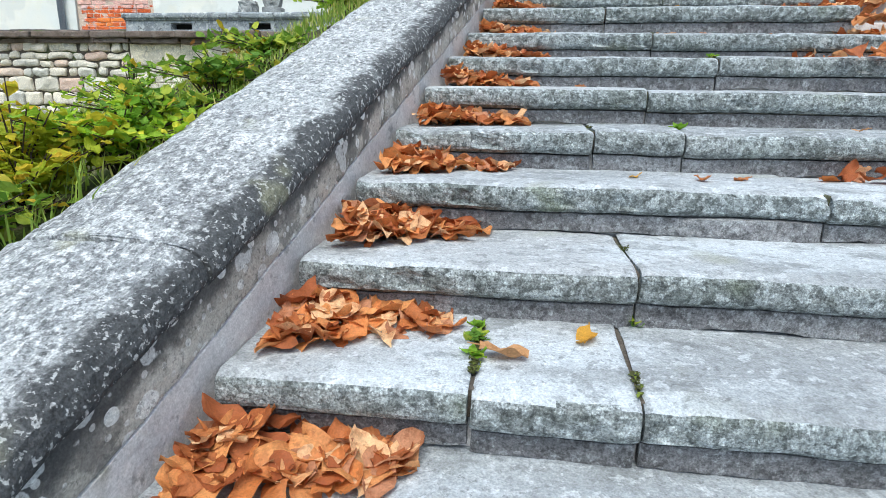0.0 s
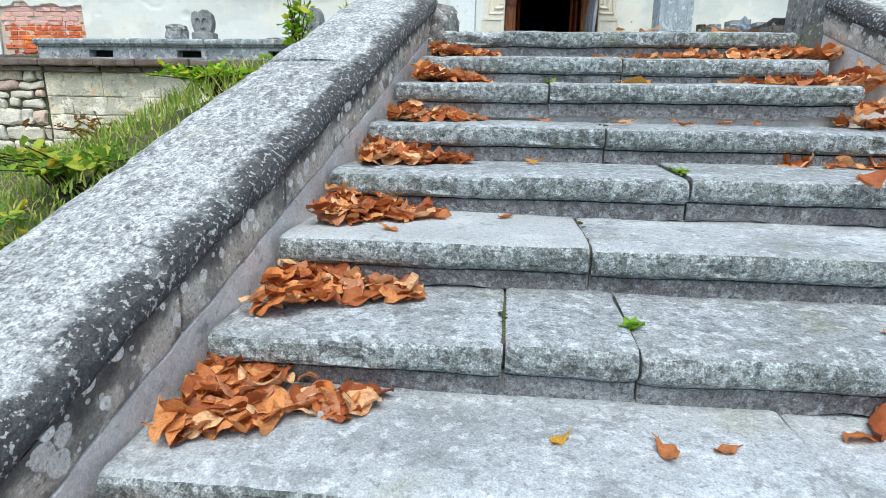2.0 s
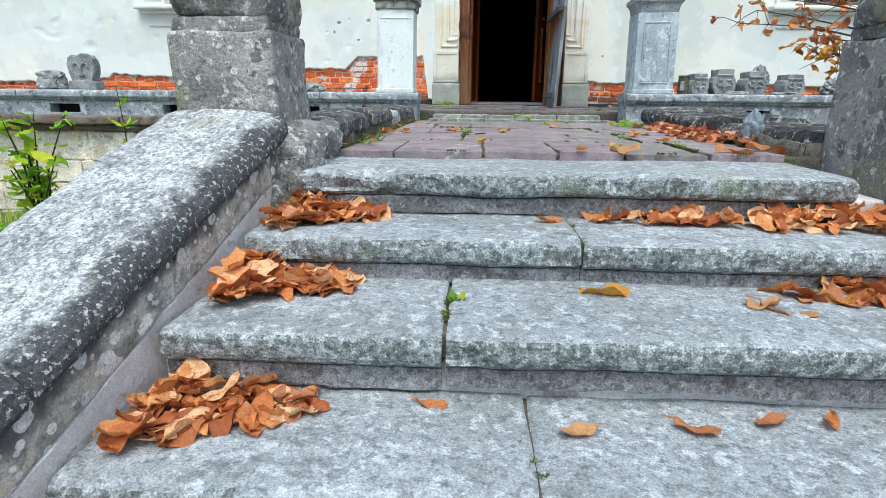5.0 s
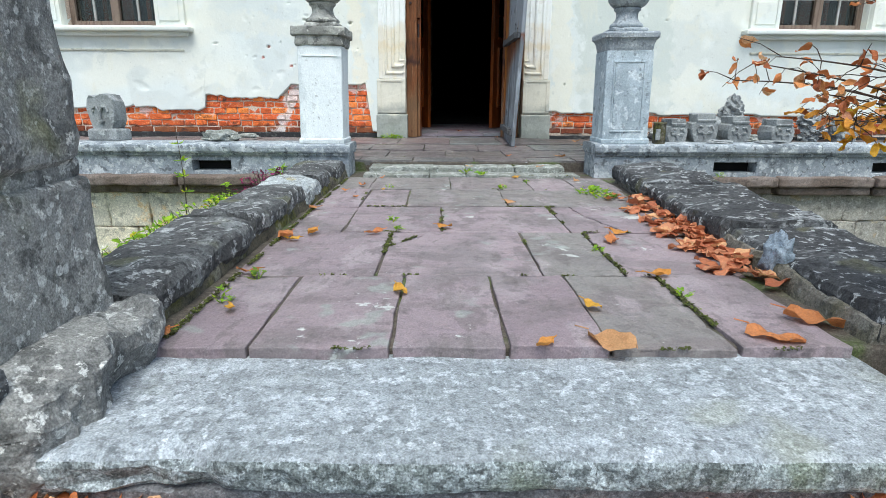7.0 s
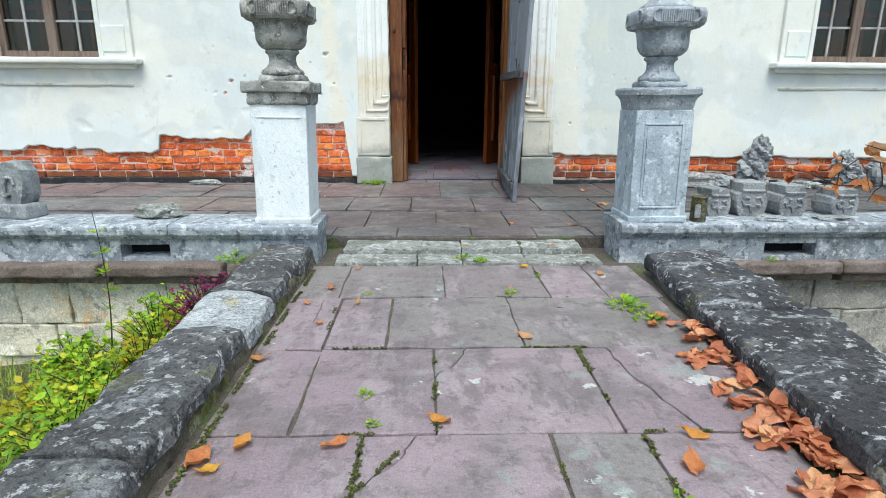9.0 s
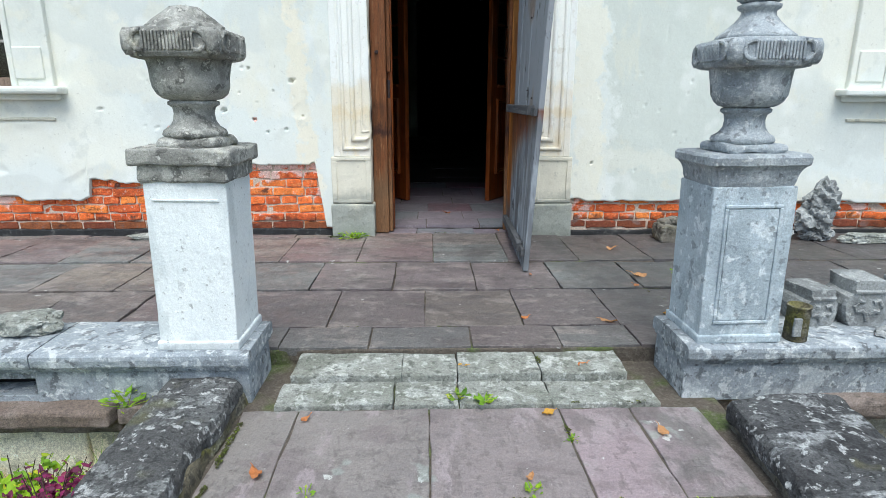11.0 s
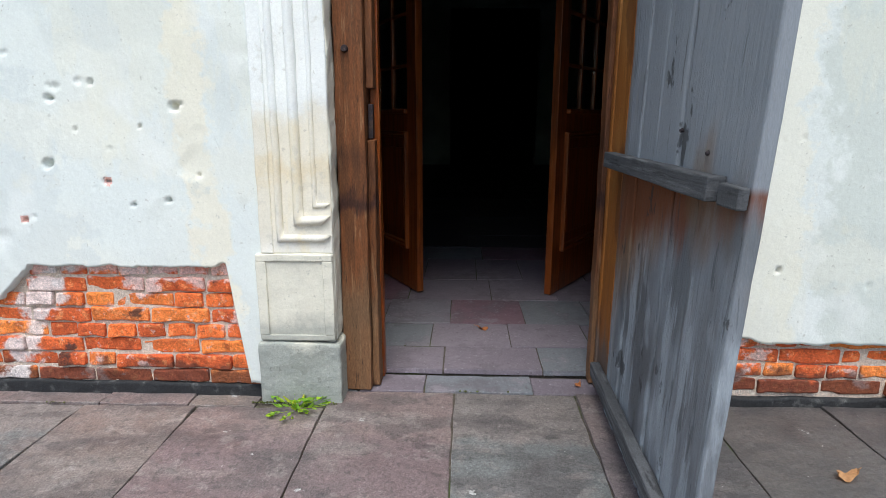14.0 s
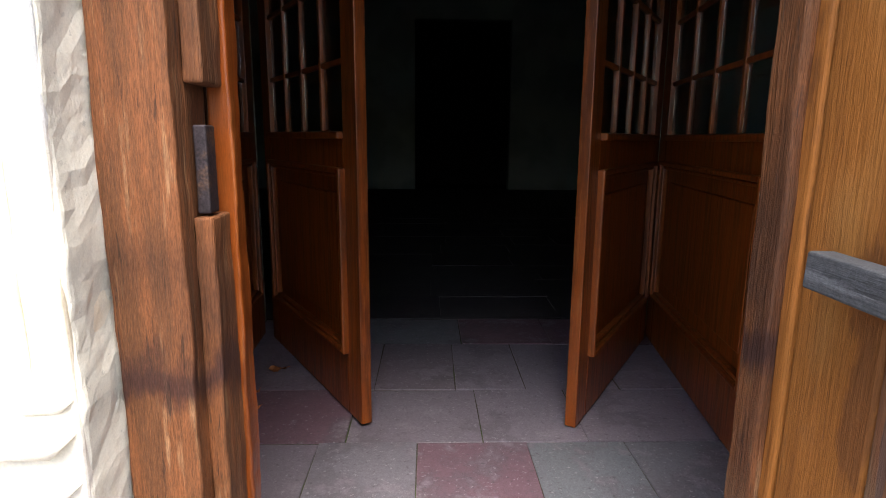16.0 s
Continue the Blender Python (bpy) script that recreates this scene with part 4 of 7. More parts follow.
build_pier(-1.50, -1.125, -3.72, -3.30, "cracked grey stone pier at the stair head", -1.5)
build_pier(1.005, 1.45, -3.76, -3.3, "weathered grey stone pier at the stair head", 1.5)

footing = thing("pier_footing", "rough broken stone footing below the pier", "stone")
for lo, hi, r, seed in (((-1.47, -3.80, -0.67), (-0.985, -3.22, -0.15), 0.07, 4), ((-1.30, -3.86, -0.70), (-1.02, -3.62, -0.30), 0.06, 9)):
    stone = part("broken_stone", box(lo, hi, r, 0.025, 0.06, 6, seed), PIERST, footing)
    stone.rotation_euler = (0, radians(9), 0)

# ---- bridge walk ----
def slab_mesh(sx, sy, sz, seed, rough=False, crisp=False):
    if crisp:
        return box((-sx / 2, -sy / 2, -sz), (sx / 2, sy / 2, 0), 0.002, 0.15, 0.002, 6, seed)
    return box((-sx / 2, -sy / 2, -sz), (sx / 2, sy / 2, 0), 0.006 if rough else 0.004, 0.03 if rough else 0.07, 0.007 if rough else 0.007, 9 if rough else 7, seed)


def flag_mesh(outline, thick):
    """A flat stone of any outline with a worn upper edge."""
    bm = bmesh.new()
    cx, cy = (sum(p[a] for p in outline) / len(outline) for a in (0, 1))
    rings = []
    for z, k in ((-thick, 0.0), (-0.006, 0.0), (-0.001, 0.004), (0.0, 0.010)):
        ring = []
        for x, y in outline:
            d = math.hypot(cx - x, cy - y)
            ring.append(bm.verts.new((x + (cx - x) * k / d, y + (cy - y) * k / d, z)))
        rings.append(ring)
    n = len(outline)
    for r0, r1 in zip(rings, rings[1:]):
        for a in range(n):
            bm.faces.new([r0[a], r0[(a + 1) % n], r1[(a + 1) % n], r1[a]])
    bm.faces.new(rings[-1])
    bmesh.ops.triangulate(bm, faces=[f for f in bm.faces if len(f.verts) > 4])
    bmesh.ops.recalc_face_normals(bm, faces=bm.faces)
    return bm


def cracked_slab(parent, x0, x1, y0, y1, z, mat, line, seed):
    """A slab broken along a line of (x, y) points that runs from its far edge to its near or left edge."""
    rng = random.Random(seed)
    jag = [line[0]]
    for (ax, ay), (bx, by) in zip(line, line[1:]):
        for k in range(1, 6):
            t = k / 5
            amp = 0.007 if k < 5 else 0.0
            jag.append((lerp(ax, bx, t) + rng.uniform(-amp, amp), lerp(ay, by, t) + rng.uniform(-amp, amp)))
    g = 0.0022
    left = [(x - g, y - g * 0.3) for x, y in jag]
    right = [(x + g, y + g * 0.3) for x, y in jag]
    if abs(jag[-1][0] - x0) < 0.01:
        # the corner at x0, y1 has come off
        one = [(x0, y1), *[(x - g, y + g) for x, y in jag[::-1]]]
        two = [(x0, y0), (x1, y0), (x1, y1), *[(x + g, y - g) for x, y in jag]]
    else:
        one = [(x0, y0), *left[::-1], (x0, y1)]
        two = [(x1, y0), (x1, y1), *right]
    for k, outline in enumerate((one, two)):
        ob = part("slab", flag_mesh(outline, 0.06), mat, parent)
        ob.location = (0, 0, z + (0.002 if k else -0.002))


def lay(parent, rows, x0f, x1f, z, mat, thick, gap, seed, name="slab", leave=()):
    """Rows of slabs: (y0, y1, joints); leave names (row, slab) places to keep free."""
    rng = random.Random(seed)
    for row, (y0, y1, joints) in enumerate(rows):
        edges = [x0f((y0 + y1) / 2)] + list(joints) + [x1f((y0 + y1) / 2)]
        for at, (a, b) in enumerate(zip(edges, edges[1:])):
            if (row, at) in leave:
                continue
            bm = slab_mesh(b - a - gap * rng.uniform(0.6, 1.5), y1 - y0 - gap * rng.uniform(0.6, 1.4), thick, rng.uniform(0, 90), name == "threshold_stone", name == "floor_tile")
            ob = part(name, bm, mat, parent)
            ob.matrix_basis = pose((a + b) / 2, (y0 + y1) / 2, (z[row] if isinstance(z, list) else z) + rng.uniform(-0.004, 0.004), rng.uniform(-0.4, 0.4), rng.uniform(-0.4, 0.4), rng.uniform(-0.5, 0.5))


def bridge_left(y):
    return -1.03


def bridge_right(y):
    return 1.1 + 0.085 * y


walkway = thing("pavement_bridge", "purple sandstone flagstones with mossy joints", "pavement", kind="structure")
part("bed", box((-1.2, -3.33, -0.7), (1.2, 0.5, -0.098), 0.01, 0.05, 0.006, 14, 2), JOINT, walkway)
lay(walkway, [(-3.36, -2.72, [-0.765, -0.385, -0.075, 0.2, 0.54]), (-2.72, -2.01, [-0.49, 0.13, 0.44]), (-2.01, -1.335, [-0.735, -0.245, 0.39]),
              (-1.335, -0.66, [-0.74, -0.46, 0.165]), (-0.66, -0.03, [-0.765, -0.175, 0.42, 0.75])], bridge_left, bridge_right, -0.088, SLAB, 0.06, 0.010, 4, "slab", ((1, 1), (2, 2), (2, 3), (3, 0)))
cracked_slab(walkway, -0.486, 0.126, -2.715, -2.014, -0.088, SLAB, [(-0.31, -2.014), (-0.36, -2.14), (-0.486, -2.30)], 4)
cracked_slab(walkway, -0.241, 0.386, -2.006, -1.339, -0.088, SLAB, [(-0.10, -1.339), (-0.15, -1.47), (-0.241, -1.60)], 1)
cracked_slab(walkway, 0.394, 0.983, -2.006, -1.339, -0.087, SLAB, [(0.52, -1.339), (0.54, -1.58), (0.59, -1.75), (0.655, -2.006)], 2)
cracked_slab(walkway, -1.027, -0.744, -1.331, -0.664, -0.088, SLAB, [(-0.84, -0.664), (-0.83, -0.95), (-0.90, -1.331)], 3)
lay(walkway, [(-0.03, 0.2, [-0.34, -0.035, 0.4]), (0.2, 0.46, [-0.31, -0.03, 0.39])], lambda y: -0.90 + 0.12 * y, lambda y: 0.93 - 0.3 * y, [-0.068, -0.034], THRESH, 0.09, 0.006, 8, "threshold_stone")


def parapet(name, inner, width, cuts, top, side, label, seed, pale=-1, back=0.0):
    wall = thing(name, label, "parapet", kind="structure")
    rng = random.Random(seed)
    for k, (a, b) in enumerate(zip(cuts, cuts[1:])):
        n = max(3, int((b - a) / 0.05))
        dz, dx = rng.uniform(-0.02, 0.02), rng.uniform(-0.015, 0.015)
        w = width + rng.uniform(-0.03, 0.03)
        if side > 0 and k < 2:
            # the end stones have sunk and slipped outwards
            dz, dx = dz - 0.04, dx + 0.05
        prof = [(0.0, -0.03), (0.015, -0.005), (0.05, 0.0), (w * 0.35, 0.01), (w * 0.7, 0.004), (w - 0.03, 0), (w, -0.03), (w, -0.11), (w * 0.5, -0.115), (0.02, -0.11), (0.0, -0.08)]

        def place(y, u, v):
            p = Vector((inner(y) + side * (u + dx + back), y, top + v + dz))
            return p + wobble(p, 0.026, 3.5, seed + k) + wobble(p, 0.016, 11, seed) + wobble(p, 0.006, 31, seed)
        part("parapet_stone", sweep(prof, [lerp(a + 0.006, b - 0.006, i / n) for i in range(n + 1)], place), PALEST if k == pale else DARKST if side < 0 else BLACKST, wall)
    low = [(back + 0.03, -0.07), (back + 0.02, -0.09), (back + 0.012, -0.14), (back + 0.015, -0.2), (back + 0.02, -1.6), (width, -1.6), (width, -0.07)]
    n = 90

    def place2(y, u, v):
        p = Vector((inner(y) + side * u, y, top + v))
        return p + wobble(p, 0.018, 6, seed) + wobble(p, 0.009, 23, seed)
    part("lower_wall", sweep(low, [lerp(cuts[0], cuts[-1], i / n) for i in range(n + 1)], place2), MOSS if side < 0 else CURB, wall)


parapet("parapet_left", lambda y: -1.0 + 0.012 * y, 0.36, [-3.3, -2.3, -1.42, -0.93, 0.06], 0.045, -1, "low mossy dark stone parapet of the bridge", 3, 2, 0.02)
parapet("parapet_right", lambda y: 1.09 + 0.075 * y, 0.52, [-3.3, -2.85, -2.3, -1.2, -0.2], 0.04, 1, "broken low dark stone parapet of the bridge", 11, -1, 0.05)

# ---- terrace ----
terrace = thing("floor_terrace", "worn dark flagstone terrace before the house", "floor", kind="structure")
part("bed", box((-14, 0.46, -0.5), (14, 2.06, -0.013), 0.01, 0.5, 0.0, 8, 2), JOINT, terrace)
part("bed", box((-14, 2.06, -0.5), (14, 3.4, 0.018), 0.01, 0.5, 0.0, 8, 2), JOINT, terrace)


def flow(start, count, pitch, fixed, rng):
    """Joints of a course: the known ones in the middle, the rest at about one pitch."""
    left, right = [], []
    x = fixed[0]
    while x > -12.5:
        x -= pitch * rng.uniform(0.85, 1.15)
        left.append(x)
    x = fixed[-1]
    while x < 12.5:
        x += pitch * rng.uniform(0.85, 1.15)
        right.append(x)
    return left[::-1] + fixed + right


rng_t = random.Random(21)
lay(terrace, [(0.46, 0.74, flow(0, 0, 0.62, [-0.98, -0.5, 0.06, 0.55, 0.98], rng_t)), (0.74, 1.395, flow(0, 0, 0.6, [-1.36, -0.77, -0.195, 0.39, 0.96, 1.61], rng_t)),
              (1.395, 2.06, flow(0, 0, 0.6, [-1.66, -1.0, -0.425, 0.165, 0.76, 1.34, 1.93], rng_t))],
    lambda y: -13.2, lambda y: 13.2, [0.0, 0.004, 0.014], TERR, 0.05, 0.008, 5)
# last course, with a narrow one of small stones along the wall west of the door
long_row = flow(0, 0, 0.58, [-1.93, -1.37, -0.75, -0.13, 0.48, 1.06, 1.66, 2.26], rng_t)
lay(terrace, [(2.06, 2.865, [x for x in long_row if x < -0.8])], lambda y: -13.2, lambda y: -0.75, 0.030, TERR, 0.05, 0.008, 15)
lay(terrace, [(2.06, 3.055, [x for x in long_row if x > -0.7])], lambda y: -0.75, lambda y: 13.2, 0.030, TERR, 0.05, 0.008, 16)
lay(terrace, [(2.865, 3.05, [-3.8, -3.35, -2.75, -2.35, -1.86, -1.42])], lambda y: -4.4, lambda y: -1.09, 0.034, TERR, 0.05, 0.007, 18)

# ---- retaining wall and balustrade plinths ----
def build_retaining_wall():
    wall = thing("wall_retaining", "retaining wall of cream ashlar and rubble stone", "wall", kind="structure")
    part("backing", box((-14, 0.15, -2.4), (14, 0.6, -0.12), 0.01, 0.5, 0.0), MORTAR, wall)
    rng = random.Random(5)
    # squared stones near the bridge on both sides
    for x_lo, x_hi, z_lo in ((-6.7, -1.3, -1.5), (1.4, 7.5, -1.6)):
        z = -0.24
        while z > z_lo:
            h = rng.uniform(0.22, 0.36)
            x = x_lo
            while x < x_hi:
                w = min(rng.uniform(0.35, 0.95), x_hi - x)
                if w > 0.08:
                    bm = box((x + 0.003, 0.105 + rng.uniform(0, 0.02), z - h + 0.003), (x + w - 0.003, 0.22, z - 0.003), 0.012, 0.06, 0.016, 6, rng.uniform(0, 50))
                    part("ashlar_stone", bm, ASHLAR if x < 0 else GREYASH, wall)
                x += w
            z -= h
    # rough rubble farther along, with dark open joints
    part("joint_backing", box((-13, 0.135, -2.4), (-6.72, 0.2, -0.2), 0.01, 0.5, 0.0), JOINT, wall)
    z = -0.2
    while z > -2.2:
        h = rng.uniform(0.09, 0.24)
        x = -12.5
        while x < -6.75:
            w = min(rng.uniform(0.15, 0.5), -6.72 - x)
            if w > 0.06:
                bm = box((x + 0.01, 0.07 + rng.uniform(0, 0.04), z - h + 0.012), (x + w - 0.014, 0.24, z - 0.004), 0.04, 0.06, 0.035, 5, rng.uniform(0, 50))
                part("rubble_stone", bm, RUBBLE, wall)
            x += w
        z -= h
    # projecting brown cornice slabs
    for x_lo, x_hi in ((-12.5, -1.32), (1.5, 7.5)):
        x = x_lo
        while x < x_hi - 0.05:
            w = min(rng.uniform(0.5, 1.2), x_hi - x)
            part("cornice_slab", box((x + 0.008, -0.04 + rng.uniform(-0.02, 0.03), -0.165), (x + w - 0.008, 0.3, -0.075 + rng.uniform(-0.01, 0.004)), 0.02, 0.08, 0.012, 7, rng.uniform(0, 50)), BROWNSLAB, wall)
            part("cornice_underslab", box((x + 0.03, 0.03 + rng.uniform(-0.01, 0.03), -0.235), (x + w, 0.3, -0.168), 0.015, 0.08, 0.014, 7, rng.uniform(0, 50)), BROWNSLAB, wall)
            x += w


build_retaining_wall()


def build_plinth(x0, x1, top, slots, joints, label):
    """A low moulded plinth wall with drain slots through it."""
    wall = thing("balustrade_plinth", label, "plinth", "plinths of the balustrade")
    edges = sorted([x0] + joints + [x1])
    cap = [(0.02, -0.075), (0.012, -0.06), (0.01, -0.03), (0.014, -0.012), (0.03, -0.002), (0.1, 0.002), (0.22, 0.004), (0.34, 0.002), (0.42, -0.003), (0.436, -0.02), (0.436, -0.07)]
    for k, (a, b) in enumerate(zip(edges, edges[1:])):
        n = max(3, int((b - a) / 0.06))

        def place(x, u, v):
            p = Vector((x, u, top + v))
            return p + wobble(p, 0.004, 5, k) + wobble(p, 0.0025, 21, k)
        part("cap_stone", sweep(cap, [lerp(a + 0.003, b - 0.003, i / n) for i in range(n + 1)], place), LEDGE, wall)
    # thin moulding, then the body with its slots
    part("fillet", box((x0 + 0.012, 0.036, top - 0.098), (x1 - 0.012, 0.43, top - 0.07), 0.008, 0.12, 0.002, 9, 1), LEDGE, wall)
    ends = [x0 + 0.02] + [v for s in slots for v in s] + [x1 - 0.02]
    for a, b in zip(ends[0::2], ends[1::2]):
        part("body_stone", box((a, 0.06, -0.115), (b, 0.42, top - 0.096), 0.006, 0.09, 0.005, 6, a), LEDGE, wall)
    for a, b in slots:
        # black sheet added inside each slot as painted shade
        part("slot_back", box((a - 0.002, 0.20, -0.06), (b + 0.002, 0.24, 0.05), 0.002, 0.3), SHADEBLACK, wall, "black sheet standing for shade in a drain slot")
        part("slot_lintel", box((a - 0.002, 0.064, 0.035), (b + 0.002, 0.42, top - 0.096), 0.004, 0.09, 0.004, 6, a), LEDGE, wall)
        part("slot_sill", box((a - 0.002, 0.064, -0.115), (b + 0.002, 0.42, -0.05), 0.004, 0.09, 0.004, 6, a), LEDGE, wall)


build_plinth(-6.7, -0.99, 0.175, [(-5.98, -5.66), (-4.8, -4.48), (-3.6, -3.27), (-2.31, -1.99)], [-5.1, -3.5, -1.97], "blue-grey stone balustrade plinth with drain slots")
build_plinth(1.02, 7.5, 0.185, [(2.04, 2.4), (3.38, 3.74), (4.75, 5.1), (6.1, 6.45)], [2.9, 4.4, 5.9], "blue-grey stone balustrade plinth with drain slots")


def build_pedestal(cx, cy, base, top, half, cap_half, mat, cap_mat, label, tilt, panel):
    ped = thing("urn_pedestal", label, "pedestal", "pedestals beside the bridge end", at=(cx, cy, base))
    ped.rotation_euler = (0, radians(tilt), 0)
    h = top - base
    d = 0.17
    part("shaft", box((-half, -d, 0), (half, d, h - 0.14), 0.006, 0.06, 0.003, 6, cx), mat, ped)
    part("foot_moulding", box((-half - 0.012, -d - 0.012, 0), (half + 0.012, d + 0.012, 0.045), 0.01, 0.06, 0.004, 8, cx), mat, ped)
    if panel:
        field = part("panel", box((-0.112, -d - 0.005, 0.118), (0.112, -d + 0.01, h - 0.238), 0.003, 0.04, 0.003, 12, cx), PEDB, ped, "rough tooled stone panel")
        for lo, hi in (((-0.13, 0.10), (0.13, 0.115)), ((-0.13, h - 0.235), (0.13, h - 0.22)), ((-0.13, 0.115), (-0.115, h - 0.235)), ((0.115, 0.115), (0.13, h - 0.235))):
            part("panel_moulding", box((lo[0], -d - 0.009, lo[1]), (hi[0], -d + 0.01, hi[1]), 0.004, 0.06, 0.0015, 9, cx), mat, field)
    else:
        part("panel_moulding", box((-0.14, -d - 0.006, h - 0.225), (0.14, -d + 0.01, h - 0.215), 0.003, 0.06, 0.0015, 9, cx), mat, ped)
    out = cap_half - half
    if panel:
        def cove(a, r, zz):
            # square plan: r is the half width on the long side, the short one is less by the same amount all the way up
            c, q = abs(math.cos(a)), abs(math.sin(a))
            return min(r / max(c, 1e-6), (r - half + d) / max(q, 1e-6))
        cap = lathe([(half - 0.004, h - 0.142), (half + 0.002, h - 0.12), (half + 0.006, h - 0.09), (half + 0.014, h - 0.066), (half + 0.026, h - 0.052), (half + out, h - 0.044), (half + out + 0.002, h - 0.012), (half + out - 0.006, h)], 48, cove)
        for v in cap.verts:
            v.co += wobble(v.co, 0.004, 9, cx) + wobble(v.co, 0.002, 30, cx)
        part("cap", cap, cap_mat, ped)
    else:
        part("cap_neck", box((-half - 0.02, -d - 0.02, h - 0.145), (half + 0.02, d + 0.02, h - 0.055), 0.02, 0.025, 0.012, 9, cx), cap_mat, ped)
        part("cap", box((-cap_half, -d - out, h - 0.07), (cap_half, d + out, h), 0.012, 0.03, 0.009, 8, cx), cap_mat, ped)
    return ped


build_pedestal(-1.225, 0.235, 0.172, 1.085, 0.175, 0.217, PEDW, URN, "whitewashed square stone pedestal with weathered cap", 0.8, False)
build_pedestal(1.275, 0.235, 0.182, 1.06, 0.188, 0.225, PEDB, URNB, "blue-grey square stone pedestal with tooled panel", -0.8, True)


def build_urn(cx, cy, z, mat, finial, label):
    urn = thing("stone_urn", label, "urn", "urns on the pedestals", at=(cx, cy, z))

    def uneven(a, r, zz):
        return r * (1 + 0.05 * noise.noise((2 * math.cos(a), 2 * math.sin(a), zz * 9 + cx)) + 0.02 * noise.noise((9 * math.cos(a), 9 * math.sin(a), zz * 30 + cx)))

    def square(a, r, zz):
        # a square with broad rounded corners
        q = (abs(math.cos(a)) ** 5 + abs(math.sin(a)) ** 5) ** -0.2
        return r * min(q, 1.17) * (1 + 0.02 * noise.noise((6 * math.cos(a), 6 * math.sin(a), zz * 20 + cx)))

    def lobed(a, r, zz):
        return uneven(a, r, zz) * (1 + 0.04 * (abs(math.sin(6 * a)) if 0.2 < zz < 0.27 else 0))
    part("plinth_foot", box((-0.135, -0.135, 0), (0.135, 0.135, 0.045), 0.02, 0.025, 0.014, 11, cx), mat, urn)
    part("foot", lathe([(0.125, 0.042), (0.135, 0.058), (0.128, 0.075), (0.104, 0.09), (0.088, 0.115), (0.084, 0.145), (0.088, 0.170), (0.105, 0.182), (0.106, 0.194), (0.092, 0.202)], 40, uneven), mat, urn, smooth=True)
    part("bowl", lathe([(0.09, 0.2), (0.118, 0.208), (0.140, 0.226), (0.155, 0.255), (0.162, 0.29), (0.165, 0.33), (0.170, 0.36), (0.184, 0.375), (0.17, 0.39)], 60, lobed), mat, urn, smooth=True)
    w = 0.200
    band = part("band", lathe([(0.17, 0.366), (0.192, 0.372), (w, 0.386), (w, 0.47), (w - 0.006, 0.482), (0.17, 0.488), (0.10, 0.49)], 72, square), mat, urn)
    for k in range(4):
        turn = pose(0, 0, 0, 0, 0, 90 * k)
        for j in range(15):
            x = -0.098 + 0.014 * j
            part("flute", box((x - 0.0045, -w - 0.008, 0.396), (x + 0.0045, -w + 0.012, 0.468), 0.003, 0.06, 0.0008, 9, j, turn), mat, band)
        for side in (-1, 1):
            # C-scroll that closes the fluted field
            bm = bmesh.new()
            arc = [turn @ Vector((side * (0.108 + 0.036 * math.cos(t)), -w - 0.004 + 0.012 * max(0.0, math.cos(t)), 0.432 + 0.038 * math.sin(t))) for t in [-1.75 + 0.35 * i for i in range(11)]]
            tube(bm, arc, [0.010] * 11, 8)
            part("scroll", bm, mat, band)
        corner = turn @ Vector((0.163, -0.163, 0.43))
        bm = bmesh.new()
        tube(bm, [corner + Vector((0, 0, dz)) for dz in (-0.052, -0.03, 0.0, 0.03, 0.05)], [0.022, 0.034, 0.036, 0.034, 0.024], 14)
        part("corner_boss", bm, mat, band, smooth=True)
    if finial:
        part("lid", lathe([(0.17, 0.485), (0.160, 0.505), (0.125, 0.53), (0.092, 0.56), (0.072, 0.585), (0.068, 0.605), (0.084, 0.615), (0.086, 0.63), (0.066, 0.638)], 36, uneven), mat, urn, smooth=True)
        part("finial", lathe([(0.055, 0.634), (0.082, 0.65), (0.096, 0.685), (0.094, 0.725), (0.078, 0.775), (0.045, 0.825), (0.012, 0.855)], 48,
                             lambda a, r, zz: r * (1 + 0.13 * math.sin(8 * a + 16 * zz))), mat, urn, "twisted flame finial", smooth=True)
    else:
        part("broken_lid", lathe([(0.165, 0.485), (0.15, 0.505), (0.115, 0.53), (0.085, 0.56), (0.06, 0.58), (0.03, 0.585)], 36,
                                 lambda a, r, zz: r * (1 + 0.22 * noise.noise((3 * math.cos(a), 3 * math.sin(a), zz * 20)) + 0.12 * noise.noise((8 * math.cos(a), 8 * math.sin(a), zz * 50)))), mat, urn, "broken stump of the lid")


build_urn(-1.205, 0.235, 1.08, URN, False, "weathered grey stone urn with broken lid on the pedestal")
build_urn(1.265, 0.235, 1.055, URNB, True, "blue-grey stone urn with flame finial on the pedestal")


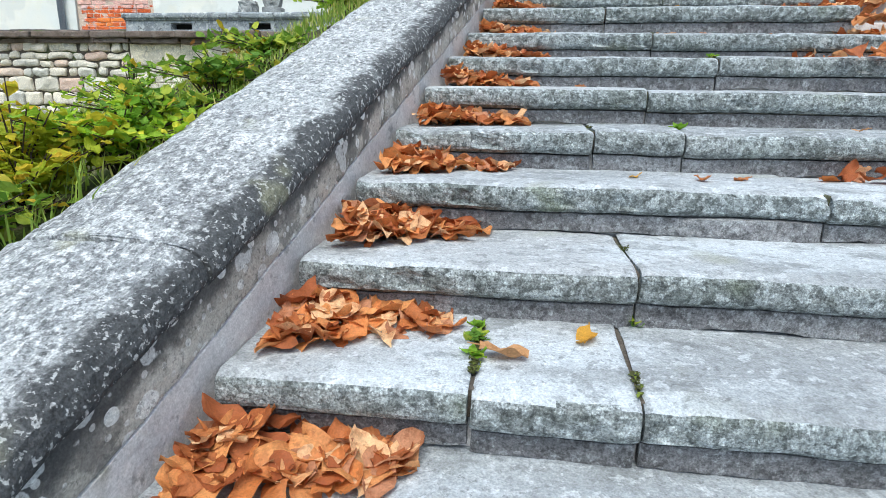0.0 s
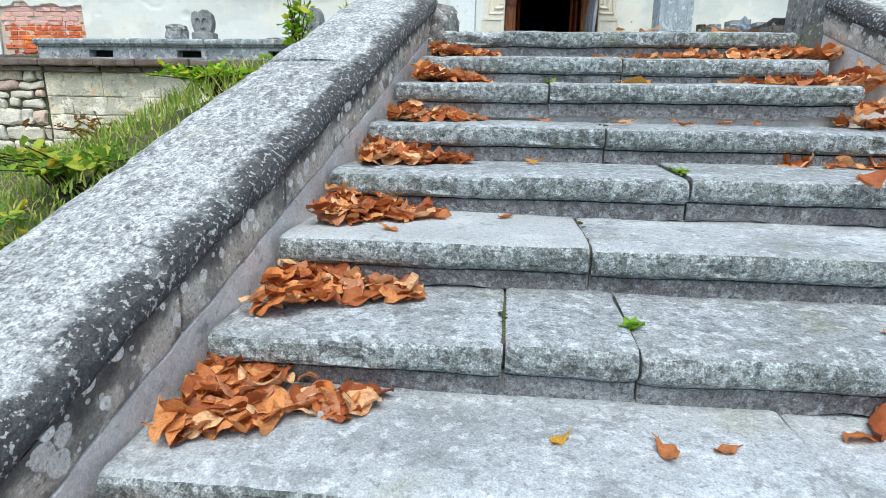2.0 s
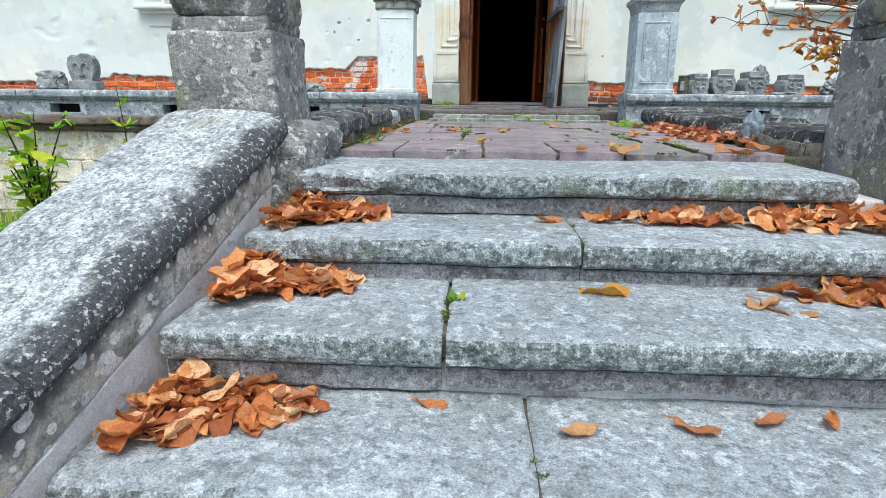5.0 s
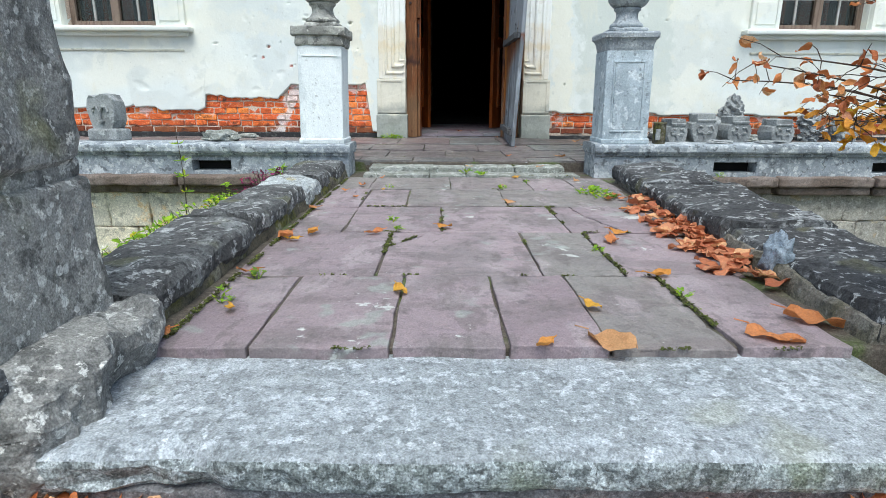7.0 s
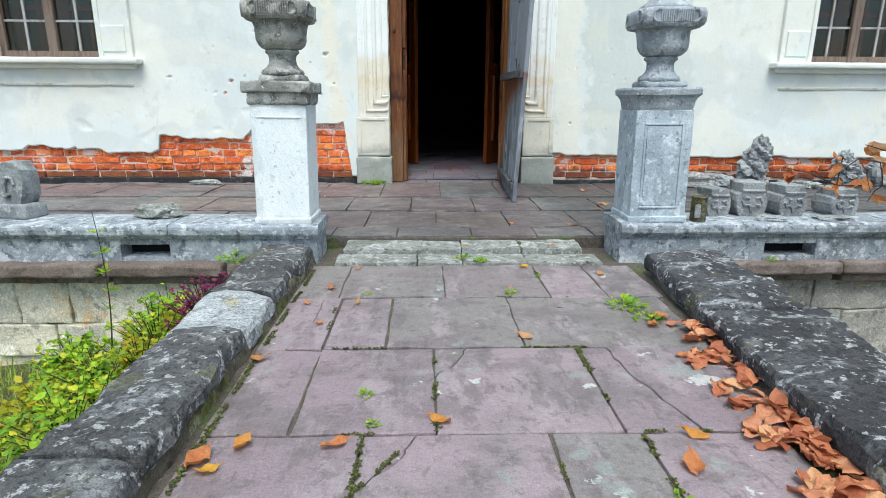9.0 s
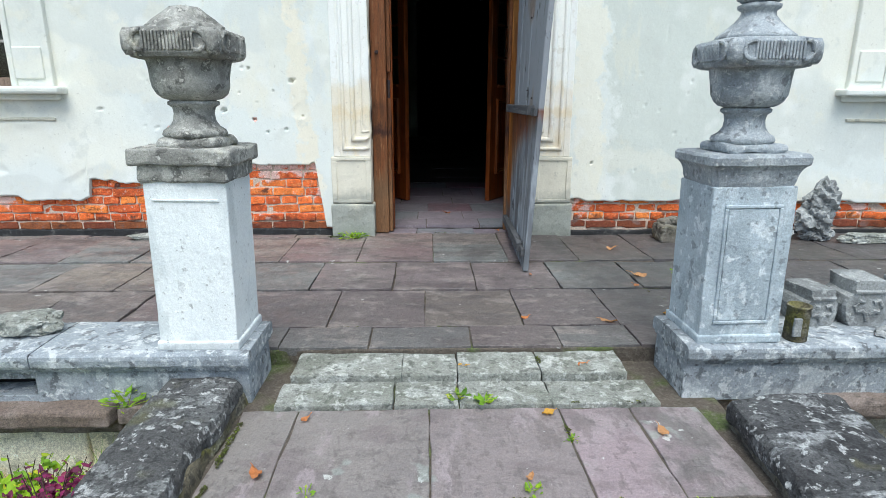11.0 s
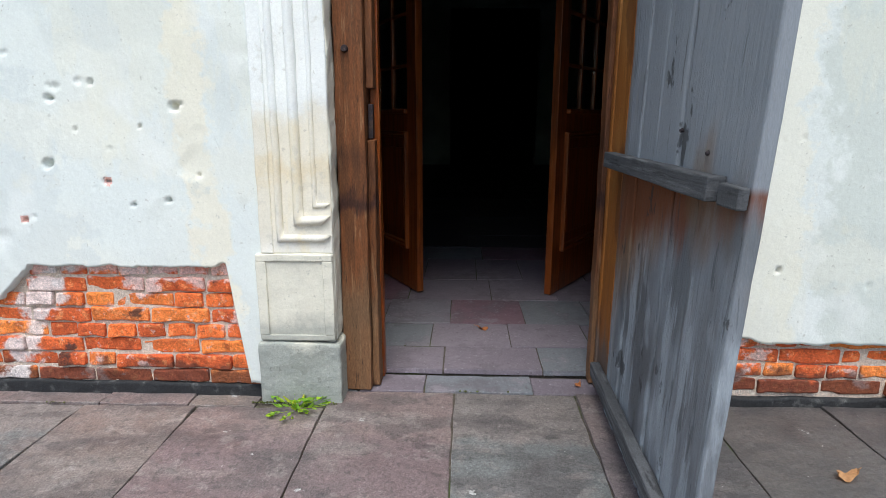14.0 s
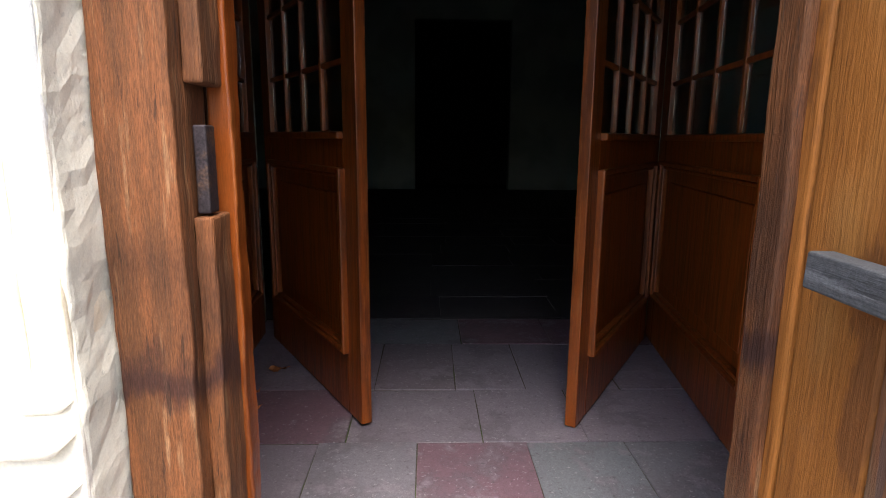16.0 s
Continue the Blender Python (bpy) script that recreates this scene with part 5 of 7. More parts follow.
# ---- carved fragments ----
def carved_shield(x, y, z, w, h, mat, label, turn, seed):
    """A carved baluster fragment: shield with a sprout relief on a small block, one mesh."""
    bm = bmesh.new()
    rounded_box(bm, (-w * 0.52, -0.1, 0), (w * 0.52, 0.1, h * 0.26), 0.02, 0.04, 0.008, 9, seed)
    prof = [(-0.36, 0.24), (-0.46, 0.45), (-0.5, 0.68), (-0.44, 0.86), (-0.3, 0.95), (-0.12, 0.9), (0.08, 0.98), (0.3, 0.96), (0.46, 0.84), (0.5, 0.66), (0.45, 0.44), (0.34, 0.24)]
    front = [bm.verts.new(Vector((a * w, -0.085 + 0.03 * abs(a), b * h)) + wobble((a, b, seed), 0.01, 5)) for a, b in prof]
    mid = [bm.verts.new(Vector((a * w * 1.04, 0.0, b * h)) + wobble((a, b, seed + 1), 0.012, 5)) for a, b in prof]
    back = [bm.verts.new(Vector((a * w * 0.9, 0.085, b * h * 0.97)) + wobble((a, b, seed + 2), 0.012, 5)) for a, b in prof]
    n = len(prof)
    for r0, r1 in ((front, mid), (mid, back)):
        for i in range(n):
            bm.faces.new([r0[i], r0[(i + 1) % n], r1[(i + 1) % n], r1[i]])
    bm.faces.new(front[::-1])
    bm.faces.new(back)
    for pts in (((0, 0.42), (0, 0.6), (-0.1, 0.72), (-0.24, 0.7), (-0.27, 0.6)), ((0, 0.6), (0.1, 0.72), (0.24, 0.7), (0.27, 0.6)), ((-0.1, 0.44), (0.0, 0.38), (0.1, 0.44))):
        tube(bm, [(a * w, -0.088 + 0.03 * abs(a), b * h) for a, b in pts], [0.012] * len(pts), 6)
    bmesh.ops.recalc_face_normals(bm, faces=bm.faces)
    ob = part("carved_fragment", bm, mat, None, label, category="stone fragment", group="carved stone fragments")
    ob.matrix_basis = pose(x, y, z, 0, 0, turn)


def carved_block(x, y, z, w, h, mat, label, turn, seed):
    """A squat carved block with a trefoil relief, one mesh."""
    bm = bmesh.new()
    prof = [(-0.34, 0), (-0.46, 0.2), (-0.5, 0.45), (-0.44, 0.66), (-0.36, 0.72), (-0.36, 0.97), (-0.3, 1.0), (0.3, 1.0), (0.36, 0.97), (0.36, 0.72), (0.44, 0.66), (0.5, 0.45), (0.46, 0.2), (0.34, 0)]
    rings = []
    for d, s in ((-0.1, 0.94), (-0.085, 1.0), (0.0, 1.0), (0.085, 1.0), (0.1, 0.94)):
        rings.append([bm.verts.new(Vector((a * w * s, d, b * h * (0.985 if s < 1 else 1))) + wobble((a * 2, d * 9, b * 2 + seed), 0.007, 2)) for a, b in prof])
    n = len(prof)
    for r0, r1 in zip(rings, rings[1:]):
        for i in range(n):
            bm.faces.new([r0[i], r0[(i + 1) % n], r1[(i + 1) % n], r1[i]])
    bm.faces.new(rings[0][::-1])
    bm.faces.new(rings[-1])
    for pts in (((0.0, 0.16), (-0.04, 0.3), (-0.12, 0.36), (-0.24, 0.34), (-0.3, 0.46), (-0.22, 0.58), (-0.1, 0.54)),
                ((0.0, 0.16), (0.04, 0.3), (0.12, 0.36), (0.24, 0.34), (0.3, 0.46), (0.22, 0.58), (0.1, 0.54)), ((-0.34, 0.76), (0.34, 0.76))):
        tube(bm, [(a * w, -0.103, b * h) for a, b in pts], [0.012] * len(pts), 6)
    bmesh.ops.recalc_face_normals(bm, faces=bm.faces)
    ob = part("carved_block", bm, mat, None, label, category="stone fragment", group="carved blocks on the plinth")
    ob.matrix_basis = pose(x, y, z, 0, 0, turn)


def stone_lump(x, y, z, sx, sy, sz, mat, label, seed, name="stone_lump", group=""):
    bm = bmesh.new()
    bmesh.ops.create_icosphere(bm, subdivisions=4, radius=1)
    for v in bm.verts:
        p = v.co.copy()
        k = 1 + 0.32 * noise.noise(p * 1.7 + Vector((seed, 0, 0))) + 0.16 * noise.noise(p * 4.5 + Vector((0, seed, 0)))
        q = Vector((abs(p.x) ** 0.75 * math.copysign(1, p.x), abs(p.y) ** 0.75 * math.copysign(1, p.y), abs(p.z) ** 0.7 * math.copysign(1, p.z))) * k
        v.co = Vector((q.x * sx / 2, q.y * sy / 2, max(-0.85, q.z) * sz / 2 + sz * 0.425))
    ob = part(name, bm, mat, None, label, category="stone", group=group)
    ob.location = (x, y, z)
    return ob


carved_shield(-3.09, 0.3, 0.174, 0.27, 0.40, CARVED, "carved stone shield fragment standing on the plinth", -12, 1)
carved_shield(-4.52, 0.28, 0.174, 0.27, 0.37, CARVED, "carved stone shield fragment with rounded top on the plinth", 6, 4)
stone_lump(-4.9, 0.28, 0.174, 0.3, 0.22, 0.2, CARVED, "broken grey stone stump on the plinth", 3.0)
stone_lump(-2.14, 0.3, 0.174, 0.3, 0.2, 0.10, THRESH, "pale broken stone lying on the plinth", 8.0)
carved_block(1.775, 0.34, 0.184, 0.185, 0.20, CARVED, "carved trefoil block behind a rusty tin on the plinth", 4, 1)
carved_block(2.02, 0.34, 0.184, 0.225, 0.245, CARVED, "carved trefoil block with square top on the plinth", -3, 2)
carved_block(2.31, 0.34, 0.184, 0.215, 0.225, CARVED, "carved trefoil block with worn top on the plinth", 2, 3)
carved_block(2.68, 0.34, 0.184, 0.22, 0.20, CARVED, "carved trefoil block with chipped top on the plinth", 5, 4)
stone_lump(2.1, 0.13, 0.184, 0.2, 0.12, 0.035, CARVED, "flat stone chip on the plinth", 5.0)
stone_lump(2.55, 0.14, 0.184, 0.26, 0.12, 0.03, CARVED, "flat pale stone chip on the plinth", 6.5)


def carved_bust(x, y, z, w, h, label, seed):
    """A weathered ornamental stone bust, one plain mesh."""
    bm = bmesh.new()
    for cz, r, sq in ((0.14, 0.42, 0.5), (0.42, 0.5, 0.8), (0.72, 0.46, 0.75), (0.92, 0.3, 0.6)):
        b2 = bmesh.ops.create_icosphere(bm, subdivisions=4, radius=1)
        for v in b2["verts"]:
            p = v.co.copy()
            k = 1 + 0.34 * noise.noise(p * 1.6 + Vector((seed, cz * 3, 0))) + 0.30 * noise.noise(p * 4.2 + Vector((seed, cz * 5, 0))) + 0.20 * noise.noise(p * 9 + Vector((seed, cz * 7, 0)))
            # curled leaves and scrolls, cut as ridges round the block
            k += 0.12 * math.sin(5 * math.atan2(p.y, p.x) + 7 * p.z + seed)
            v.co = Vector((p.x * r * w * k + 0.12 * w * math.sin(seed + 7 * cz), p.y * r * w * 0.8 * k, max(0.0, cz * h + p.z * 0.36 * h * sq * k)))
    ob = part("carved_bust", bm, CARVED, None, label, category="stone fragment", group="carved stones by the house wall")
    ob.location = (x, y, z)


carved_bust(3.44, 2.72, 0.03, 0.29, 0.50, "weathered carved stone ornament by the brick wall", 2)
carved_bust(4.46, 2.68, 0.03, 0.27, 0.36, "pale carved stone ornament by the brick wall", 5)
block = part("stone_block", box((1.93, 2.58, 0.028), (2.20, 2.84, 0.19), 0.03, 0.03, 0.022, 7, 3), CURB, None, "squarish mossy broken stone block on the terrace", category="stone", group="loose stones by the house wall")
part("broken_crest", box((1.96, 2.66, 0.18), (2.16, 2.82, 0.235), 0.025, 0.03, 0.03, 9, 5), CURB, block)
stone_lump(2.72, 2.72, 0.030, 0.6, 0.26, 0.17, PIERST, "long pale stone on the terrace", 17.0, group="loose stones by the house wall")
stone_lump(3.05, 2.70, 0.030, 0.22, 0.26, 0.15, CARVED, "grey stone on the terrace", 19.0, group="loose stones by the house wall")
stone_lump(3.85, 2.6, 0.030, 0.5, 0.16, 0.09, THRESH, "flat pale stone on the terrace", 23.0, group="loose stones by the house wall")
stone_lump(4.9, 2.7, 0.030, 0.34, 0.3, 0.32, CARVED, "grey carved stone by the brick wall", 29.0, group="loose stones by the house wall")
stone_lump(-2.75, 2.82, 0.030, 0.3, 0.12, 0.06, THRESH, "white plaster crumbs on the terrace", 31.0)

tin = thing("rusty_tin", "rusty brown tin cup on the plinth", "tin", at=(1.57, 0.1, 0.186))
part("body", lathe([(0.05, 0), (0.052, 0.004), (0.05, 0.16), (0.053, 0.165), (0.053, 0.172), (0.046, 0.172), (0.045, 0.02), (0.01, 0.015)], 24), MOSS, tin, smooth=True)
part("label_patch", box((-0.046, -0.056, 0.03), (-0.01, -0.04, 0.12), 0.004, 0.02, 0.003, 30, 2), CARVED, tin, "peeling pale paint patch")

# ---- house front ----
FACE_Y, CORE_Y, BACK_Y = 2.95, 3.0, 3.32
DOOR = (-0.70, 0.83)
WINDOWS = [(-4.94, -3.79), (4.0, 5.15)]
PITS = [(-2.0, 1.19, 0.022), (-1.73, 1.11, 0.02), (-2.27, 1.21, 0.016), (-2.42, 1.16, 0.018), (-2.5, 1.03, 0.016), (-3.09, 1.2, 0.02), (-1.38, 1.45, 0.022), (-1.75, 1.55, 0.018),
        (-1.55, 1.36, 0.014), (-1.95, 1.48, 0.013), (-2.15, 0.93, 0.018), (-1.62, 1.0, 0.016), (-1.3, 1.14, 0.01), (1.5, 1.12, 0.01), (2.0, 0.9, 0.012), (1.35, 0.72, 0.012), (2.6, 1.5, 0.012), (-1.45, 1.02, 0.02),
        (-1.85, 1.34, 0.01), (1.3, 1.3, 0.008), (3.05, 1.05, 0.012)]


rng_scar = random.Random(8)
# shallow broken scars: x, z, radius, how flat
SCARS = [(rng_scar.uniform(-2.75, -1.12), rng_scar.uniform(0.76, 1.85), rng_scar.uniform(0.006, 0.015), rng_scar.uniform(0.4, 1.0)) for _ in range(26)]
SCARS += [(rng_scar.uniform(1.25, 2.4), rng_scar.uniform(0.5, 1.9), rng_scar.uniform(0.006, 0.014), rng_scar.uniform(0.5, 1.0)) for _ in range(22)]


def plaster_foot(x):
    """Height up to which the plaster has fallen off the bricks: it broke away brick by brick."""
    ragged = 0.020 * noise.noise((x * 3.1, 2.0, 0)) + 0.020 * noise.noise((x * 11, 5.0, 0)) + 0.010 * noise.noise((x * 37, 7.0, 0))
    cell = x / 0.29
    k = math.floor(cell)
    step = [noise.noise((j * 3.7, 0.5, 9.0)) for j in (k, k + 1)]
    ragged += 0.075 * lerp(step[0], step[1], max(0.0, min(1.0, (cell - k) * 4 - 1.5)))
    if x < -1.05:
        if x > -1.25:
            z = lerp(0.10, 0.70, min(1, (-1.13 - x) / 0.08)) if x < -1.13 else 0.1
        elif x > -2.19:
            return 0.705 + 0.012 * noise.noise((x * 11, 5.0, 0)) + 0.010 * noise.noise((x * 37, 7.0, 0))
        elif x > -2.34:
            z = lerp(0.70, 0.55, (-2.19 - x) / 0.15)
        elif x > -3.3:
            z = 0.535
        elif x > -4.2:
            z = 0.37
        elif x > -6.5:
            z = 0.42
        elif x > -8.1:
            z = 0.30
        elif x > -9.75:
            z = 1.0
        else:
            z = 0.12
        return max(0.08, z + ragged)
    return max(0.08, (0.365 if x < 2.6 else 0.34 if x < 7 else 0.15) + 0.45 * ragged)


def build_front():
    core = thing("wall_front", "cream plastered house front with bare brick foot", "wall", kind="structure")
    spans = [(-14, WINDOWS[0][0]), (WINDOWS[0][1], DOOR[0]), (DOOR[1], WINDOWS[1][0]), (WINDOWS[1][1], 14)]
    for a, b in spans:
        part("core", box((a, CORE_Y, -0.3), (b, BACK_Y, 5.5), 0.004, 0.8), MORTAR, core)
    for a, b in WINDOWS:
        part("core", box((a, CORE_Y, -0.3), (b, BACK_Y, 1.33), 0.004, 0.8), MORTAR, core)
        part("core", box((a, CORE_Y, 3.1), (b, BACK_Y, 5.5), 0.004, 0.8), MORTAR, core)
    part("core", box((DOOR[0], CORE_Y, 2.75), (DOOR[1], BACK_Y, 5.5), 0.004, 0.8), MORTAR, core)
    # plaster skin with a ragged lower edge, dents and waves
    bm = bmesh.new()
    dx = 0.02
    zs_top = [2.3, 2.6, 3.1, 3.6, 4.5, 5.5]

    def gap(x, z):
        if -0.72 < x < 0.84 and z < 2.74:
            return True
        return any(a < x < b and 1.33 < z < 3.1 for a, b in WINDOWS)

    def depth(x, z):
        d = 0.006 * noise.noise((x * 1.3, z * 1.3, 3)) + 0.003 * noise.noise((x * 5, z * 5, 8))
        for n_pit, (px, pz, r) in enumerate(PITS):
            r *= 0.8 if n_pit % 3 == 0 else 0.5
            q = math.hypot((x - px) * (0.75 if n_pit % 4 == 1 else 1.0), (z - pz) * 1.25)
            if q < r * 2.4:
                edge = r * 1.5 * (1 + 0.7 * noise.noise((x * 40, z * 40, n_pit)))
                d += 0.045 * max(0.0, min(1.0, (edge - q) / 0.010)) + 0.003 * max(0.0, 1 - q / (r * 2.4))
        for n_scar, (px, pz, r, flat) in enumerate(SCARS):
            if abs(x - px) < r * 3 and abs(z - pz) < r * 2:
                q = math.hypot((x - px) * flat, z - pz)
                edge = r * (1 + 0.9 * noise.noise((x * 55, z * 55, n_scar + 40)))
                d += 0.009 * max(0.0, min(1.0, (edge - q) / 0.007))
        dent = noise.noise((x * 4.3 + 11, z * 6.1, 1.5))
        if dent > 0.5 and x < 0:
            d += (dent - 0.5) * 0.04
        return d
    xs = [-14, -12, -10.5] + [-10.2 + dx * i for i in range(int(3.2 / dx))] + [-7.0 + dx * i for i in range(int(4.2 / dx))] + [-2.8 + 0.01 * i for i in range(170)] + [-1.1 + dx * i for i in range(int(2.3 / dx))] + [1.2 + 0.01 * i for i in range(120)] + [2.4 + dx * i for i in range(int(4.6 / dx) + 1)] + [8, 10, 14]
    columns = []
    for x in xs:
        zb = plaster_foot(x)
        zs = [zb + (1.75 - zb) * (i / 96) for i in range(97)] + [1.78 + 0.06 * i for i in range(9)] + zs_top
        columns.append([(x, z) for z in zs])
    grid = [[bm.verts.new((x, FACE_Y + depth(x, z), z)) for x, z in col] for col in columns]
    for c0, c1, k0, k1 in zip(grid, grid[1:], columns, columns[1:]):
        for j in range(len(c0) - 1):
            xm, zm = (k0[j][0] + k1[j][0]) / 2, (k0[j][1] + k0[j + 1][1]) / 2
            if not gap(xm, zm):
                f = bm.faces.new([c0[j], c1[j], c1[j + 1], c0[j + 1]])
                if any(math.hypot(xm - px, zm - pz) < r * 1.1 for px, pz, r in (PITS[1], PITS[3], PITS[4], PITS[10])):
                    f.material_index = 1
    lower = [bm.verts.new((col[0][0], CORE_Y + 0.01, col[0][1] - 0.012)) for col in columns]
    for i in range(len(lower) - 1):
        if not gap((columns[i][0][0] + columns[i + 1][0][0]) / 2, columns[i][0][1]):
            bm.faces.new([lower[i], lower[i + 1], grid[i + 1][0], grid[i][0]])
    part("plaster", bm, [PLASTER, BRICK], core, smooth=True)
    part("damp_course", box((-14, 2.972, 0.0), (-1.08, 3.03, 0.096), 0.012, 0.1, 0.01, 9, 1), TAR, core, "black tarred strip")
    part("damp_course", box((1.2, 2.972, 0.0), (14, 3.03, 0.07), 0.012, 0.1, 0.01, 9, 2), TAR, core, "black tarred strip")
    # bricks of the bare foot
    shapes = []
    for k in range(8):
        half = 0.142 if k < 5 else 0.068
        shapes.append((half, part("brick", box((-half, -0.03, -0.0335), (half, 0.03, 0.0335), 0.009, 0.04, 0.009, 15, k * 3.3), BRICK, core)))
    for _, ob in shapes:
        ob.matrix_basis = pose(0, 3.15, -0.2)
    rng = random.Random(9)
    course, count = 0, 0
    for course in range(14):
        z = 0.093 + 0.0795 * course + 0.036
        for lo, hi in ((-9.6, -1.10), (1.2, 6.6)):
            x = lo + rng.uniform(-0.15, 0.05)
            stretch = course % 2 == 0
            while x < hi:
                half, src = shapes[rng.randrange(5)] if (stretch or rng.random() < 0.25) else shapes[5 + rng.randrange(3)]
                c = x + half
                if z - 0.05 < plaster_foot(c) + 0.02 and c - half > lo - 0.2 and c + half < hi + 0.09:
                    count += 1
                    shared("brick", src.data, core, pose(c, 3.018 + rng.uniform(-0.012, 0.010), z + rng.uniform(-0.005, 0.005), rng.uniform(-4, 4), rng.uniform(-1.5, 1.5), rng.uniform(-2.5, 2.5) + 180 * rng.randrange(2)))
                x += 2 * half + rng.uniform(0.009, 0.017)


build_front()


def build_door_surround(x_in, x_out, side, name):
    """A moulded stone pilaster beside the door, nearly flush with the plaster; side -1 left, +1 right."""
    trim = thing(name, "moulded cream stone door surround on a grey plinth", "door surround", kind="structure")
    w0, w1 = sorted((x_in, x_out))
    part("plinth_stone", box((w0 - 0.012, 2.922, 0.0), (w1 + 0.022, 3.10, 0.338), 0.016, 0.025, 0.008, 8, x_in), TRIMG, trim)
    part("pedestal_block", box((w0, 2.938, 0.341), (w1, 3.09, 0.776), 0.010, 0.03, 0.004, 7, x_in + 2), TRIMB, trim)
    # thin frame that leaves a sunk panel in the block
    for lo, hi in (((w0 + 0.002, 0.352), (w1 - 0.002, 0.378)), ((w0 + 0.002, 0.742), (w1 - 0.002, 0.774)), ((w0 + 0.002, 0.378), (w0 + 0.05, 0.742)), ((w1 - 0.05, 0.378), (w1 - 0.002, 0.742))):
        part("panel_frame", box((lo[0], 2.928, lo[1]), (hi[0], 2.95, hi[1]), 0.004, 0.025, 0.004, 14, x_in), TRIMB, trim)
    # flat shaft, then three mouldings that run down it and turn towards the opening at the foot
    width = abs(x_out - x_in) - 0.03
    edge = x_in + side * width
    a0, a1 = sorted((edge, x_in))
    part("shaft", box((a0, 2.945, 0.778), (a1, 3.09, 2.80), 0.008, 0.05, 0.004, 6, x_in), TRIM, trim)
    part("outer_fillet", box((min(edge, edge - side * 0.06), 2.936, 0.778), (max(edge, edge - side * 0.06), 2.96, 2.80), 0.006, 0.04, 0.004, 7, x_in + 1), TRIM, trim)
    for off, foot, proud, thick in ((0.095, 0.850, 0.022, 0.018), (0.185, 0.935, 0.026, 0.024), (0.262, 1.005, 0.012, 0.012)):
        if off > width - 0.05:
            continue
        ring = [(thick * math.cos(t), proud * max(0.0, math.sin(t))) for t in [math.pi * i / 8 for i in range(9)]]

        def corner_line(along, u, v):
            # down the shaft, round the mitre, then across to the opening
            if along < 0:
                p = Vector((edge - side * (off + u), 2.947 - v, foot + u - along))
            else:
                p = Vector((edge - side * (off + u + along), 2.947 - v, foot + u))
                if along == 0:
                    p.x = edge - side * (off + u)
            return p + wobble(p, 0.003, 6, x_in) + wobble(p, 0.002, 24, x_in)
        reach = width - off - thick - 0.004
        stations = [-1.90 + 0.05 * i for i in range(38)] + [0.0] + [reach * i / 5 for i in range(1, 6)]
        part("moulding", sweep(ring, stations, corner_line), TRIM, trim, smooth=True)


build_door_surround(-0.695, -1.062, -1, "trim_door_left")
build_door_surround(0.82, 1.172, 1, "trim_door_right")
lintel = thing("trim_door_head", "moulded cream stone door head", "door surround", kind="structure")
part("lintel", box((-1.05, 2.93, 2.78), (1.1, 3.07, 2.98), 0.02, 0.1, 0.005, 6, 3), TRIM, lintel)

door_frame = thing("door_frame", "weathered brown oak door posts", "door frame", kind="structure")


def post_bm(x0, x1, y0, y1, z0, z1, seed):
    bm = box((x0, y0, z0), (x1, y1, z1), 0.006, 0.03, 0.002, 5, seed)
    for v in bm.verts:
        v.co.x += 0.004 * noise.noise((v.co.x * 20, v.co.y * 20, v.co.z * 4 + seed)) + 0.003 * noise.noise((v.co.x * 9, v.co.y * 9, v.co.z * 17 + seed))
    return bm


part("post", post_bm(-0.682, -0.548, 3.055, 3.20, 0.035, 2.7, 1), OAK, door_frame)
part("rebate_strip", post_bm(-0.547, -0.512, 3.10, 3.20, 0.04, 1.295, 2), OAK, door_frame)
part("rebate_strip", post_bm(-0.547, -0.512, 3.10, 3.20, 1.53, 2.7, 2), OAK, door_frame)
part("rebate_back", post_bm(-0.547, -0.50, 3.203, 3.26, 0.04, 2.7, 4), DOORWOOD, door_frame)
part("strike_plate", box((-0.542, 3.115, 1.30), (-0.518, 3.16, 1.46), 0.004, 0.02, 0.001, 9, 1), IRON, door_frame, "rusty iron strike plate")
bolt = bmesh.new()
tube(bolt, [(-0.63, 3.062, 1.70), (-0.63, 3.035, 1.70)], [0.02, 0.014], 10)
part("bolt", bolt, IRON, door_frame, "iron bolt head")
part("post", post_bm(0.66, 0.80, 3.12, 3.27, 0.035, 2.7, 6), OAK, door_frame)
part("head_beam", post_bm(-0.682, 0.80, 3.06, 3.25, 2.66, 2.8, 8), OAK, door_frame)

part("reveal", box((-0.745, 2.952, 0.345), (-0.690, 3.10, 2.76), 0.010, 0.03, 0.010, 9, 4), TRIMB, door_frame, "rough plaster reveal")
jamb = thing("trim_jamb", "thin white plaster jamb edge behind the gate", "jamb", kind="structure")
part("plaster_edge", box((0.622, 3.285, 0.04), (0.86, 3.335, 2.7), 0.006, 0.05, 0.003, 9, 2), PLASTER, jamb)


